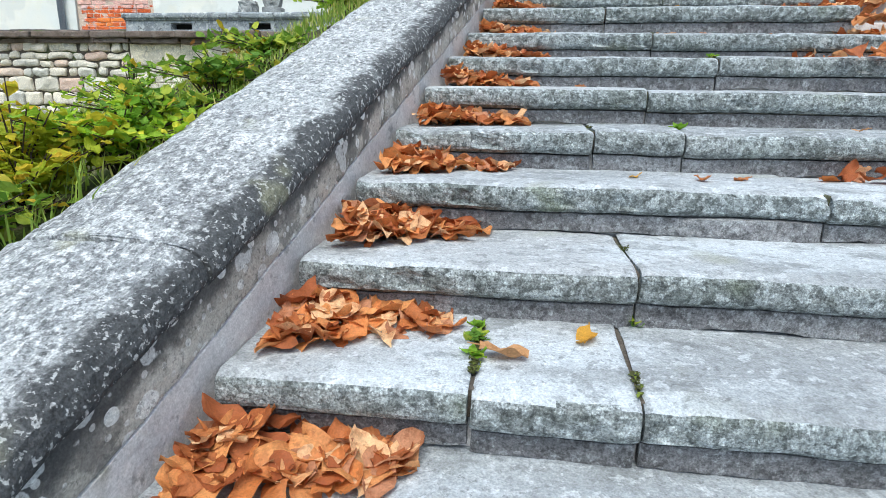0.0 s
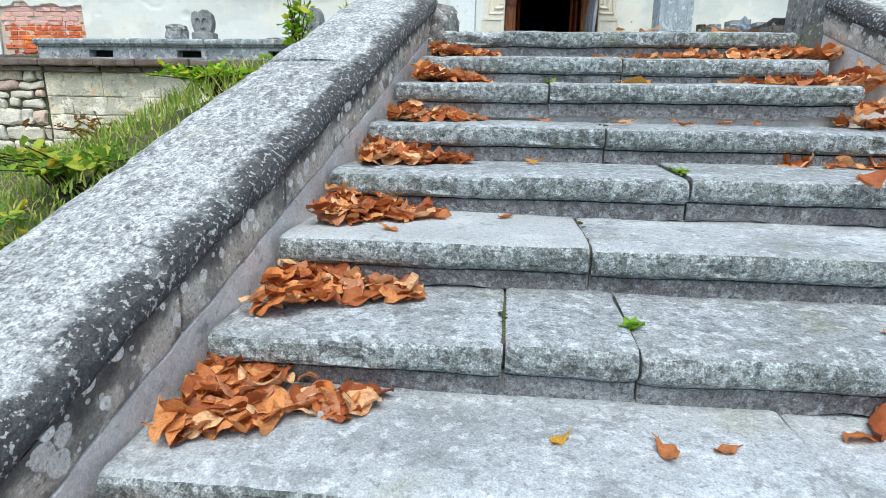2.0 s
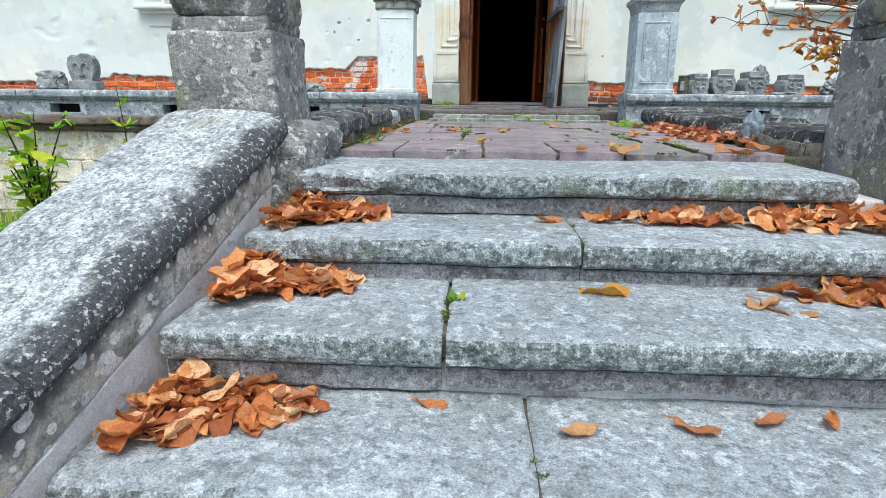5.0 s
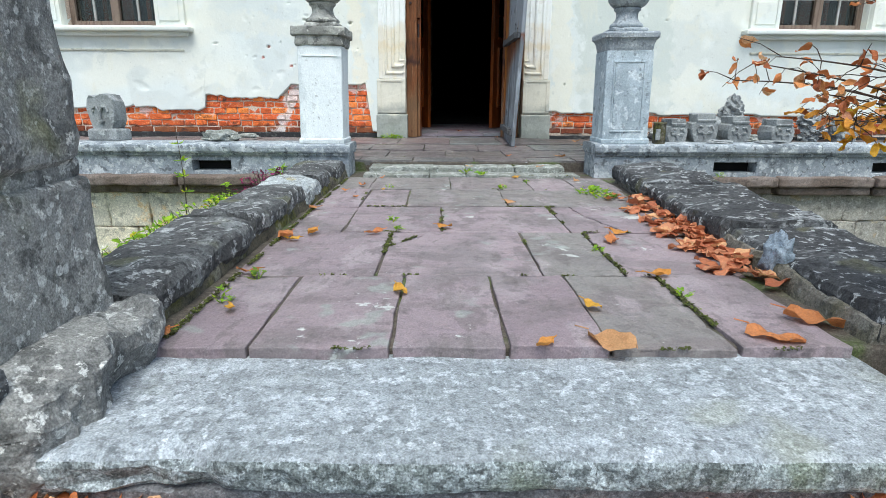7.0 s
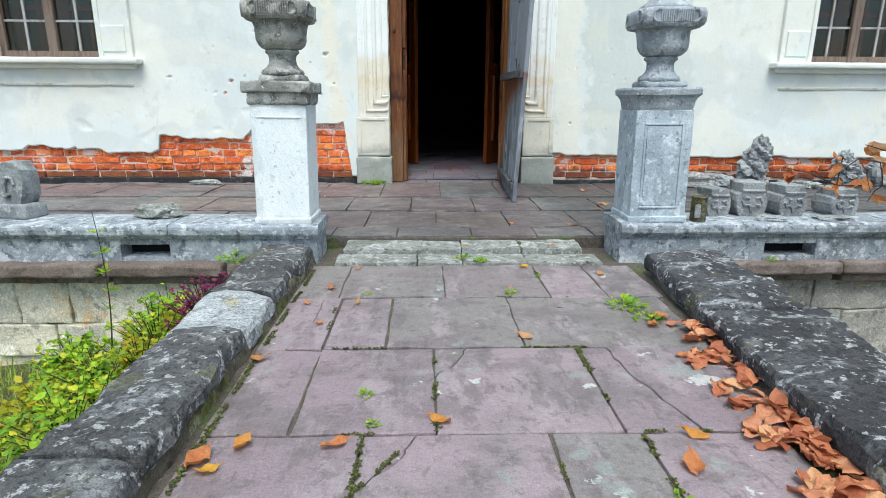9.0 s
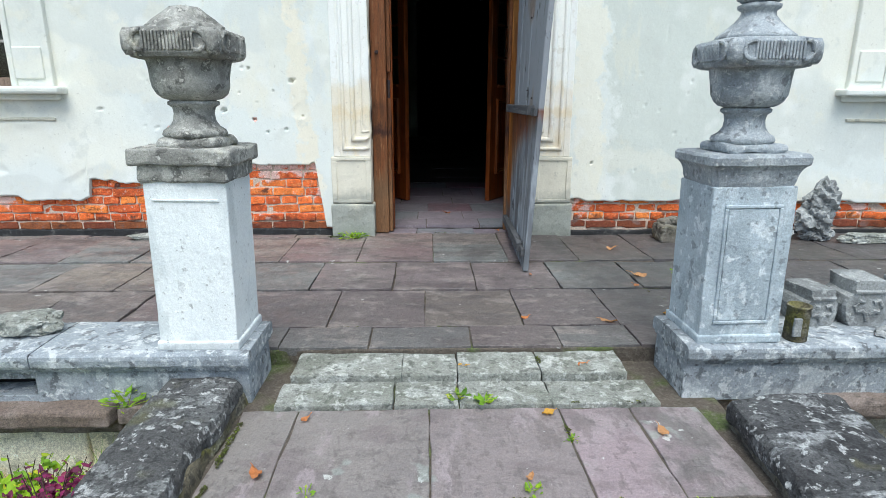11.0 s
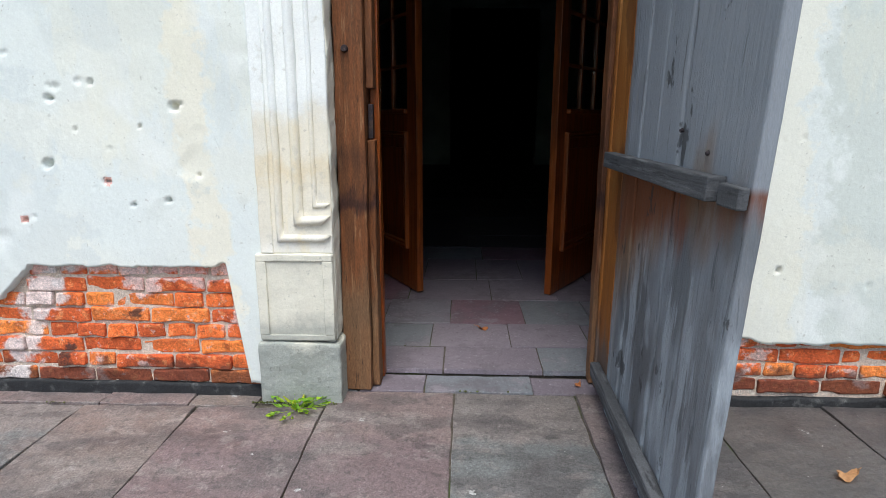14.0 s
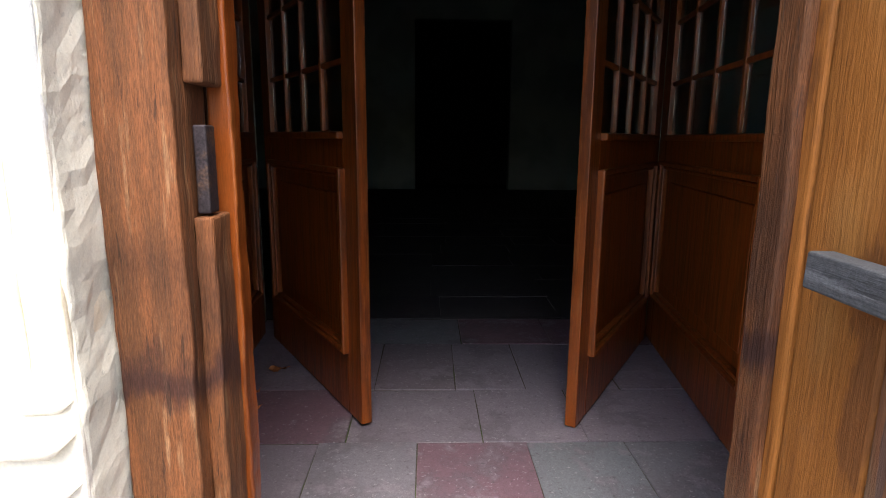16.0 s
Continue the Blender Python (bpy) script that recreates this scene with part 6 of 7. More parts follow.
# ---- plank gate, standing open ----
def build_gate():
    hinge, tip = Vector((0.625, 3.25, 0)), Vector((0.567, 1.77, 0))
    gate = thing("plank_gate", "open weathered grey and brown plank gate with battens", "gate", at=hinge)
    along = (tip - hinge)
    gate.rotation_euler = (0, 0, math.atan2(along.y, along.x))
    L = along.length
    rng = random.Random(3)

    def board(name, bm, mat, label="", parent=None):
        for v in bm.verts:
            v.co.y += 0.053 * v.co.x / L * v.co.z
        return part(name, bm, mat, parent or gate, label)
    cuts = [0.0, 0.11, 0.34, 0.55, 0.74, 0.96, 1.17, L]
    for k, (a, b) in enumerate(zip(cuts, cuts[1:])):
        bm = box((a + 0.0045, -0.02 + 0.004 * (k % 2), 0.02 + rng.uniform(0, 0.012)), (b - 0.0045, 0.022, 2.62), 0.009, 0.05, 0.003, 6, k * 4.1)
        for v in bm.verts:
            v.co.y += 0.003 * noise.noise((v.co.x * 14, 0, v.co.z * 1.5 + k))
        board("plank", bm, GATEBROWN if k < 2 else GATE, "tan brown board" if k < 2 else "")
    board("hinge_stile", box((-0.02, -0.045, 0.03), (0.075, -0.018, 2.6), 0.008, 0.04, 0.004, 6, 9), OAK, "worn brown edge strip")
    for z, d in ((1.172, 0.05), (0.14, 0.045)):
        bat = board("batten", box((0.20, -0.022 - d, z + 0.006), (L - 0.14, -0.022, z + 0.074), 0.005, 0.05, 0.004, 7, z), BATTEN, "grey squared batten")
        board("batten_end", box((L - 0.125, -0.05, z + 0.0), (L - 0.005, -0.023, z + 0.06), 0.006, 0.04, 0.004, 7, z + 3), BATTEN, "", bat)
    board("batten", box((0.20, -0.075, 2.3), (L - 0.14, -0.022, 2.385), 0.008, 0.05, 0.004, 7, 8), BATTEN, "grey squared batten")
    for x, z in ((0.98, 1.36), (1.2, 1.3), (1.25, 0.16), (0.95, 1.9)):
        b2 = bmesh.new()
        tube(b2, [(x, -0.018, z), (x, -0.028, z - 0.004)], [0.008, 0.006], 8)
        board("nail", b2, IRON)
    return gate


build_gate()

# ---- entrance porch and hall ----
porch = thing("floor_porch", "pale purple stone floor of the entrance porch", "floor", kind="structure")
part("bed", box((-1.5, 3.27, -0.3), (1.6, 6.3, 0.064), 0.01, 0.3), JOINT, porch)
lay(porch, [(3.06, 3.25, [-0.62, -0.28, 0.28])], lambda y: -0.70, lambda y: 0.66, 0.028, HALLFLOOR, 0.06, 0.005, 3, "sill_stone")
lay(porch, [(3.25, 3.57, [-0.19, 0.35]), (3.57, 3.96, [-0.28, 0.205, 0.68]), (3.96, 4.47, [-0.62, -0.17, 0.33, 0.78]), (4.47, 5.03, [-0.5, 0.13, 0.62]), (5.03, 5.74, [-0.42, 0.03, 0.42, 0.95]), (5.74, 6.28, [-0.6, 0.1, 0.72])],
    lambda y: -1.35, lambda y: 1.5, 0.07, HALLFLOOR, 0.03, 0.007, 6, "floor_tile")
hall_floor = thing("floor_hall", "stone hall floor coloured dark to look unlit", "floor", kind="structure")
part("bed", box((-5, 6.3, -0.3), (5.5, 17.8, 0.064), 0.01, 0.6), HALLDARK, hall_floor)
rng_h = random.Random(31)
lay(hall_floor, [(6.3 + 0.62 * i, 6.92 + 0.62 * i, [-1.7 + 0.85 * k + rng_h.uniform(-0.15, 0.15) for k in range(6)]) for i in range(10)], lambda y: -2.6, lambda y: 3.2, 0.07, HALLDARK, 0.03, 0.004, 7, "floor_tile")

walls = thing("wall_porch", "plain plaster walls round porch and hall", "wall", kind="structure")
for lo, hi in (((-1.75, 3.33, -0.3), (-1.42, 6.2, 3.4)), ((1.58, 3.33, -0.3), (1.9, 6.2, 3.4)), ((-5.3, 6.0, -0.3), (-1.36, 6.3, 6)), ((1.5, 6.0, -0.3), (5.8, 6.3, 6)),
               ((-1.36, 6.0, 2.75), (1.5, 6.3, 6)), ((-5.4, 6.3, -0.3), (-5, 18, 6)), ((5.5, 6.3, -0.3), (5.9, 18, 6)), ((-5.4, 17.56, -0.3), (-0.5, 17.9, 6)), ((2.0, 17.56, -0.3), (5.9, 17.9, 6)), ((-0.5, 17.56, 4.4), (2.0, 17.9, 6))):
    part("wall_panel", box(lo, hi, 0.01, 0.6, 0.003, 2, lo[0]), HALL, walls)
# passage beyond the hall, its darkness painted on as black walls
part("dark_passage", box((-0.9, 19.2, -0.3), (2.4, 19.4, 5), 0.01, 1.0), SHADEBLACK, walls, "passage end painted black to look unlit")
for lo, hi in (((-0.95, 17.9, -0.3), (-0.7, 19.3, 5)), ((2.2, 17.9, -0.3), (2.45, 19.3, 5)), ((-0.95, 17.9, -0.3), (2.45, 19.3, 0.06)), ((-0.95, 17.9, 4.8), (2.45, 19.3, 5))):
    part("dark_passage", box(lo, hi, 0.01, 1.0), SHADEBLACK, walls)
ceil_1 = part("ceiling_porch", box((-1.8, 3.33, 3.35), (1.95, 6.25, 3.6), 0.01, 0.5), HALL, label="plain porch ceiling", kind="structure", category="ceiling")
ceil_2 = part("ceiling_hall", box((-5.4, 6.2, 5.9), (5.9, 18, 6.2), 0.01, 0.8), HALL, label="plain hall ceiling", kind="structure", category="ceiling")


def build_leaf(start, end, label, name="panelled_door", group="panelled porch doors"):
    """A glazed and panelled wooden leaf from its hinge side to its free edge."""
    s, e = Vector((*start, 0.085)), Vector((*end, 0.085))
    along = e - s
    L, H, T = along.length, 2.55, 0.027
    leaf = thing(name, label, "door", group, at=s)
    leaf.rotation_euler = (0, 0, math.atan2(along.y, along.x))
    st = 0.15

    def bar(nm, lo, hi, r=0.006, lab="", under=None):
        return part(nm, box(lo, hi, r, 0.4, 0.0008, 5, lo[0] + lo[2]), DOORWOOD, under or leaf, lab)
    bar("stile", (0, -T, 0), (st, T, H))
    bar("stile", (L - st, -T, 0), (L, T, H))
    for z0, z1 in ((0, 0.33), (1.2, 1.36), (H - 0.14, H)):
        bar("rail", (st, -T, z0), (L - st, T, z1))
    field = bar("panel", (st, -0.005, 0.33), (L - st, 0.005, 1.2))
    bar("raised_field", (st + 0.11, -0.02, 0.44), (L - st - 0.11, 0.02, 1.09), 0.01, "", field)
    for side in (-1, 1):
        y0, y1 = sorted((side * 0.005, side * (T + 0.03)))
        for cx, h, out in ((0.0, 0.026, 0.034), (0.028, 0.020, 0.016)):
            y0, y1 = sorted((side * 0.005, side * (T + out)))
            a, b, c, d = st - 0.015 + cx, L - st + 0.015 - cx, 0.315 + cx, 1.215 - cx
            for lo, hi in (((a, c), (a + h, d)), ((b - h, c), (b, d))):
                bar("moulding", (lo[0], y0, lo[1]), (hi[0], y1, hi[1]), 0.010, "", field)
            for z0, z1 in ((c, c + h), (d - h, d)):
                bar("moulding", (a + h + 0.001, y0, z0), (b - h - 0.001, y1, z1), 0.010, "", field)
        y0, y1 = sorted((side * 0.005, side * (T + 0.03)))
        bar("moulding", (st, y0, 1.345), (L - st, y1, 1.38), 0.01)
    n = 4
    for i in range(1, n):
        x = lerp(st, L - st, i / n)
        bar("muntin", (x - 0.016, -0.02, 1.38), (x + 0.016, 0.02, H - 0.14), 0.008)
    for z in (1.69, 2.05):
        bar("muntin", (st, -0.016, z - 0.013), (L - st, 0.016, z + 0.013), 0.006)
    for i in range(n):
        pane = part("pane", box((lerp(st, L - st, i / n) + 0.016, -0.003, 1.38), (lerp(st, L - st, (i + 1) / n) - 0.016, 0.003, H - 0.14), 0.001, 1.0), GLASS, leaf)
        pane.visible_shadow = False
    return leaf


build_leaf((-1.16, 5.86), (-0.415, 4.62), "open brown panelled glazed door leaf")
build_leaf((1.345, 5.82), (0.555, 4.58), "open brown panelled glazed door leaf")
build_leaf((-1.29, 5.93), (-1.2, 4.25), "brown panelled glazed side screen of the porch", "porch_screen", "porch side screens")
build_leaf((1.43, 5.88), (1.2, 4.12), "brown panelled glazed side screen of the porch", "porch_screen", "porch side screens")


# ---- windows ----
def build_window(name, x0, x1):
    win = thing(name, "brown wooden casement window in a cream surround", "window", kind="structure")
    z0, z1, y = 1.4, 3.1, 3.12
    part("sill", box((x0 - 0.44, 2.80, 1.325), (x1 + 0.44, 3.3, 1.39), 0.022, 0.1, 0.003, 6, x0), PLASTER, win)
    part("sill_moulding", box((x0 - 0.38, 2.88, 1.275), (x1 + 0.38, 3.0, 1.334), 0.02, 0.1, 0.003, 6, x0), PLASTER, win)
    part("sill_drip", box((x0 - 0.3, 2.935, 1.1), (x1 + 0.3, 2.97, 1.125), 0.006, 0.1, 0.006, 9, x0), TRIMG, win)
    for a, b in ((x0 - 0.36, x0), (x1, x1 + 0.36)):
        part("surround", box((a, 2.90, 1.386), (b, 3.3, 3.2), 0.012, 0.2, 0.002, 6, a), PLASTER, win)
        part("surround_block", box((a + 0.05, 2.885, 1.45), (b - 0.06, 2.92, 1.72), 0.012, 0.2, 0.002, 6, a), PLASTER, win)
        part("surround_moulding", box((b - 0.055 if a < x0 else a + 0.005, 2.88, 1.386), (b - 0.005 if a < x0 else a + 0.055, 2.95, 3.2), 0.01, 0.2, 0.002, 6, a), PLASTER, win)
    fr = 0.07
    for lo, hi in (((x0, z0 - 0.01), (x0 + fr, z1)), ((x1 - fr, z0 - 0.01), (x1, z1)), ((x0 + fr, z0 - 0.01), (x1 - fr, z0 + fr)), ((x0 + fr, z1 - fr), (x1 - fr, z1))):
        part("window_frame", box((lo[0], y - 0.04, lo[1]), (hi[0], y + 0.04, hi[1]), 0.006, 0.3, 0.001, 5, lo[0]), WINWOOD, win)
    mid = (x0 + x1) / 2
    part("mullion", box((mid - 0.05, y - 0.05, z0), (mid + 0.05, y + 0.05, z1), 0.01, 0.3, 0.001, 5, 2), WINWOOD, win)
    for a, b in ((x0 + fr, mid - 0.05), (mid + 0.05, x1 - fr)):
        c = (a + b) / 2
        part("muntin", box((c - 0.013, y - 0.02, z0 + fr), (c + 0.013, y + 0.02, z1 - fr), 0.004, 0.4), WINPALE, win)
        for zz in (1.78, 2.12, 2.46, 2.8):
            part("muntin", box((a, y - 0.018, zz - 0.012), (b, y + 0.018, zz + 0.012), 0.004, 0.4), WINPALE, win)
        pane = part("pane", box((a, y - 0.003, z0 + fr), (b, y + 0.003, z1 - fr), 0.001, 1.0), GLASS, win)
    # inner casement of the double window, painted red-brown
    inner = part("inner_casement", box((x0 + 0.02, y + 0.24, z0), (x0 + 0.10, y + 0.29, z1), 0.006, 0.3), INWOOD, win, "red-brown inner casement")
    for a, b in ((mid - 0.07, mid + 0.07), (x1 - 0.10, x1 - 0.02), (x0 + 0.27, x0 + 0.31), (x1 - 0.31, x1 - 0.27)):
        part("casement_bar", box((a, y + 0.24, z0), (b, y + 0.29, z1), 0.006, 0.3), INWOOD, inner)
    for zz in (z0 + 0.04, 1.95, 2.6):
        part("casement_rail", box((x0 + 0.02, y + 0.245, zz - 0.03), (x1 - 0.02, y + 0.285, zz + 0.03), 0.006, 0.3), INWOOD, inner)
    room = thing("wall_room", "room behind the window with walls coloured dark to look dim", "wall", kind="structure")
    for lo, hi in (((x0 - 0.8, 5.4, 0.4), (x1 + 0.8, 5.5, 4)), ((x0 - 0.9, 3.33, 0.4), (x0 - 0.8, 5.5, 4)), ((x1 + 0.8, 3.33, 0.4), (x1 + 0.9, 5.5, 4)), ((x0 - 0.9, 3.33, 0.3), (x1 + 0.9, 5.5, 0.4)), ((x0 - 0.9, 3.33, 4), (x1 + 0.9, 5.5, 4.1))):
        part("room_wall", box(lo, hi, 0.01, 0.8), DIMROOM, room)


for i, (a, b) in enumerate(WINDOWS):
    build_window("window_%d" % (i + 1), a, b)

pipe_bm = bmesh.new()
tube(pipe_bm, [(-10.0, 2.87, 0.02), (-10.0, 2.87, 5.4)], [0.06, 0.06], 14)
pipe = thing("downpipe", "blue-grey metal rain pipe on the house wall", "pipe")
part("pipe", pipe_bm, PIPE, pipe, smooth=True)
part("bracket", box((-10.09, 2.80, 0.9), (-9.91, 2.96, 0.94), 0.006, 0.1), IRON, pipe)
house_roof = part("roof_eaves", box((-14.5, 2.3, 5.45), (14.5, 19, 6.6), 0.02, 1.5), TRIM, label="plain eaves over the house front", kind="structure", category="roof")

# ---- fallen leaves ----
def leaf_pile(x0, x1, y, z, depth, height, count, seed, size=0.1, mat=None, label="heap of dry brown autumn leaves on the stair", slope=0.0, tilt=1.0):
    """Leaves blown into a corner: thickest near x0, thinning out to x1."""
    rng = random.Random(seed)
    bm = bmesh.new()
    for i in range(count):
        u = rng.random() ** 1.7
        x = lerp(x0, x1, u)
        v = rng.random()
        full = (1 - u) ** 1.1 * (1 - 0.55 * v)
        top = height * full
        yy = y - depth * v * (1.3 - 0.85 * u)
        zz = z + 0.012 + rng.random() ** 0.7 * top
        L = size * rng.uniform(0.65, 1.35)
        m = pose(x, yy, zz + slope * (x - x0), rng.uniform(-30, 30) * tilt, rng.uniform(-32, 32) * tilt, rng.uniform(0, 360))
        leaf_blade(bm, m, L, L * rng.uniform(0.46, 0.68), rng.uniform(-0.18, 0.30) * tilt, rng.uniform(-0.4, 0.8) * tilt, rng)
    part("leaf_pile", bm, mat or LEAF, None, label, smooth=True, kind="stuff", category="leaves", group="heaps of leaves")


for i, (y, z) in enumerate(STEPS[:11]):
    if i == 0:
        continue
    back = STEPS[i - 1][0] + 0.03
    front_y = y
    left = wall_left(back)
    leaf_pile(left + 0.05, left + (0.37 if i < 3 else 0.42), back - 0.02, z, 0.21, 0.066 + 0.012 * (i % 3), 108 if i < 6 else 100, 40 + i, 0.090 if i < 6 else 0.102, tilt=0.75)
# drifts on the right-hand side
leaf_pile(1.0, -0.02, STEPS[0][0] + 0.03, STEPS[1][1], 0.16, 0.06, 130, 70, 0.095)
leaf_pile(1.12, 0.45, STEPS[1][0] + 0.03, STEPS[2][1], 0.22, 0.09, 62, 71, 0.095)
leaf_pile(1.12, 0.80, STEPS[2][0] - 0.05, STEPS[2][1] - 0.10, 0.35, 0.10, 58, 72, 0.098)
leaf_pile(1.2, 0.75, STEPS[2][0] + 0.03, STEPS[3][1], 0.22, 0.08, 52, 73, 0.098)
leaf_pile(1.3, 0.42, STEPS[4][0] + 0.0, STEPS[4][1], 0.12, 0.05, 28, 74, 0.105)
leaf_pile(1.25, 0.4, STEPS[3][0] + 0.03, STEPS[4][1], 0.14, 0.05, 30, 75, 0.105)
leaf_pile(0.40, 0.08, STEPS[6][0] + 0.0, STEPS[7][1], 0.13, 0.06, 16, 76, 0.12)
# drift along the broken parapet of the bridge
for k, (yy, xx, n) in enumerate(((-1.1, 1.0, 12), (-1.4, 0.985, 20), (-1.72, 0.965, 26), (-1.98, 0.945, 34), (-2.25, 0.93, 30), (-2.55, 0.91, 16))):
    leaf_pile(xx + 0.02, xx - 0.15, yy, -0.085, 0.26, 0.036, int(n * 1.0), 80 + k, 0.095, label="drift of brown leaves along the parapet", tilt=0.5, mat=LEAFS)


def single_leaf(x, y, z, size, turn, mat, label, seed, curl=0.12):
    rng = random.Random(seed)
    bm = bmesh.new()
    leaf_blade(bm, Matrix.Identity(4), size, size * rng.uniform(0.5, 0.68), curl * (0.35 if size > 0.12 else 1.0), rng.uniform(-0.1, 0.5), rng)
    tube(bm, [(size * 0.48, 0, curl * size), (size * 0.75, size * 0.05, curl * size * 1.2)], [0.0022, 0.0016], 4)
    ob = part("fallen_leaf", bm, mat, None, label, smooth=True, category="leaf", group="single fallen leaves")
    ob.matrix_basis = pose(x, y, z + 0.004, rng.uniform(-9, 9), rng.uniform(-9, 9), turn)


BRIDGE_LEAVES = [(-0.39, -2.92, 0.08, 110, LEAFY), (0.54, -2.74, 0.10, 170, LEAFY), (0.53, -2.2, 0.10, 80, LEAF), (-0.57, -2.08, 0.09, 20, LEAF), (-0.23, -1.94, 0.085, 150, LEAFY), (-0.9, -3.09, 0.06, 110, LEAFY), (0.2, -3.34, 0.15, 130, LEAFP),
                 (0.66, -3.3, 0.15, 160, LEAF), (0.02, -3.36, 0.07, 40, LEAFY), (-0.97, -2.7, 0.08, 10, LEAFP), (-1.04, -3.3, 0.10, 40, LEAF), (0.22, -3.06, 0.07, 130, LEAFY), (0.84, -3.18, 0.16, 160, LEAF), (-0.86, -2.07, 0.08, 70, LEAFY), (0.61, -2.04, 0.09, 160, LEAFY)]
BRIDGE_LEAVES += [(0.18, -1.23, 0.075, 160, LEAFP), (-0.65, -0.76, 0.06, 80, LEAFY), (-0.8, -1.06, 0.05, 60, LEAF), (-0.83, -0.5, 0.08, 120, LEAF), (-0.98, -1.45, 0.08, 40, LEAFP), (0.82, -1.45, 0.06, 10, LEAF), (-0.92, -0.76, 0.05, 10, LEAF), (0.83, -1.1, 0.09, 60, LEAF),
                  (0.9, -1.0, 0.10, 130, LEAF), (0.2, -0.55, 0.05, 60, LEAFP), (0.82, -0.25, 0.07, 100, LEAFP), (-0.72, -0.12, 0.05, 50, LEAF), (0.36, -0.1, 0.06, 15, LEAFY), (-0.97, -2.15, 0.11, 75, LEAF), (-0.93, -2.2, 0.07, 20, LEAFY)]
TERRACE_LEAVES = [(1.30, 0.90, 0.085, 60, LEAFY), (1.40, 0.93, 0.08, 130, LEAFY), (0.41, 0.85, 0.06, 30, LEAF), (0.9, 0.78, 0.10, 150, LEAFP), (1.36, 0.89, 0.08, 100, LEAFY), (1.45, 0.94, 0.07, 30, LEAFP), (1.39, 1.66, 0.12, 160, LEAFP), (0.59, 1.69, 0.04, 90, LEAF), (1.42, 2.4, 0.10, 20, LEAFP),
                  (1.29, 1.42, 0.05, 120, LEAF), (0.0, 0.3, 0.05, 0, LEAFY), (0.62, 0.3, 0.07, 30, LEAF)]
STEP_LEAVES = [(-0.94, -6.94, 9, 0.11, 170, LEAFP), (-0.75, -6.82, 9, 0.09, 75, LEAFY), (-1.31, -6.85, 9, 0.10, 80, LEAF), (-1.19, -6.82, 9, 0.09, 40, LEAF), (-0.55, -6.16, 7, 0.05, 40, LEAFY), (-0.34, -6.18, 7, 0.08, 100, LEAF), (-0.22, -6.16, 7, 0.05, 10, LEAFP),
               (0.27, -5.84, 6, 0.06, 10, LEAFP), (-1.02, -5.55, 5, 0.06, 150, LEAF), (-0.67, -5.32, 5, 0.06, 40, LEAF), (-0.56, -4.93, 4, 0.07, 20, LEAFY), (-0.51, -4.55, 3, 0.08, 170, LEAF), (-0.18, -4.64, 3, 0.09, 10, LEAFP), (0.09, -4.61, 3, 0.10, 160, LEAFP)]
STEP_LEAVES += [(0.27, -4.57, 3, 0.08, 20, LEAFP), (0.41, -4.56, 3, 0.07, 60, LEAF), (-0.04, -4.2, 2, 0.14, 175, LEAFY), (0.37, -4.27, 2, 0.11, 20, LEAFP), (0.6, -4.2, 2, 0.11, 95, LEAFY), (0.42, -4.3, 2, 0.14, 140, LEAFP), (-0.8, -3.85, 1, 0.05, 0, LEAFY), (-0.17, -3.87, 1, 0.09, 10, LEAF), (-1.1, -3.93, 1, 0.09, 10, LEAF)]
for k, (x, y, s, a, m) in enumerate(BRIDGE_LEAVES):
    single_leaf(x, y, -0.08, s, a, m, "dry fallen leaf on the flagstones", 300 + k)
for k, (x, y, s, a, m) in enumerate(TERRACE_LEAVES):
    single_leaf(x, y, 0.004 + (0.016 if y > 1.4 else 0.003) + (0.016 if y > 2.06 else 0) if y > 0.46 else -0.04, s, a, m, "dry fallen leaf on the terrace", 400 + k)
for k, (x, y, i, s, a, m) in enumerate(STEP_LEAVES):
    single_leaf(x, y, STEPS[i][1] + 0.004, s, a, m, "dry fallen leaf on the stair", 500 + k)
for k, (x, y, s, a) in enumerate(((0.04, 3.86, 0.08, 150), (-1.02, 5.3, 0.10, 10), (0.52, 3.16, 0.06, 60), (-1.0, 4.8, 0.05, 40), (-1.05, 5.0, 0.05, 80))):
    single_leaf(x, y, 0.072 if y > 3.3 else 0.03, s, a, LEAF, "dry fallen leaf on the porch floor", 600 + k)


# ---- plants ----
def weed(x, y, z, r, h, n, seed, mat=LIME, label="small green weed in a joint", name="weed", size=0.04):
    rng = random.Random(seed)
    bm = bmesh.new()
    for i in range(n):
        a, q = rng.uniform(0, 6.28), rng.random() ** 0.6
        p = Vector((r * q * math.cos(a), r * q * math.sin(a), h * rng.random() * (1 - 0.5 * q) + 0.004))
        m = Matrix.Translation(p) @ pose(0, 0, 0, rng.uniform(-35, 35), rng.uniform(-50, 10), math.degrees(a))
        L = size * rng.uniform(0.6, 1.3)
        leaf_blade(bm, m, L, L * 0.55, 0.12, 0.2, rng, 3)
        if i % 3 == 0:
            tube(bm, [(0, 0, -0.01), p], [0.0018, 0.0012], 3)
    ob = part(name, bm, mat, None, label, category="weed", group="weeds")
    ob.location = (x, y, z)


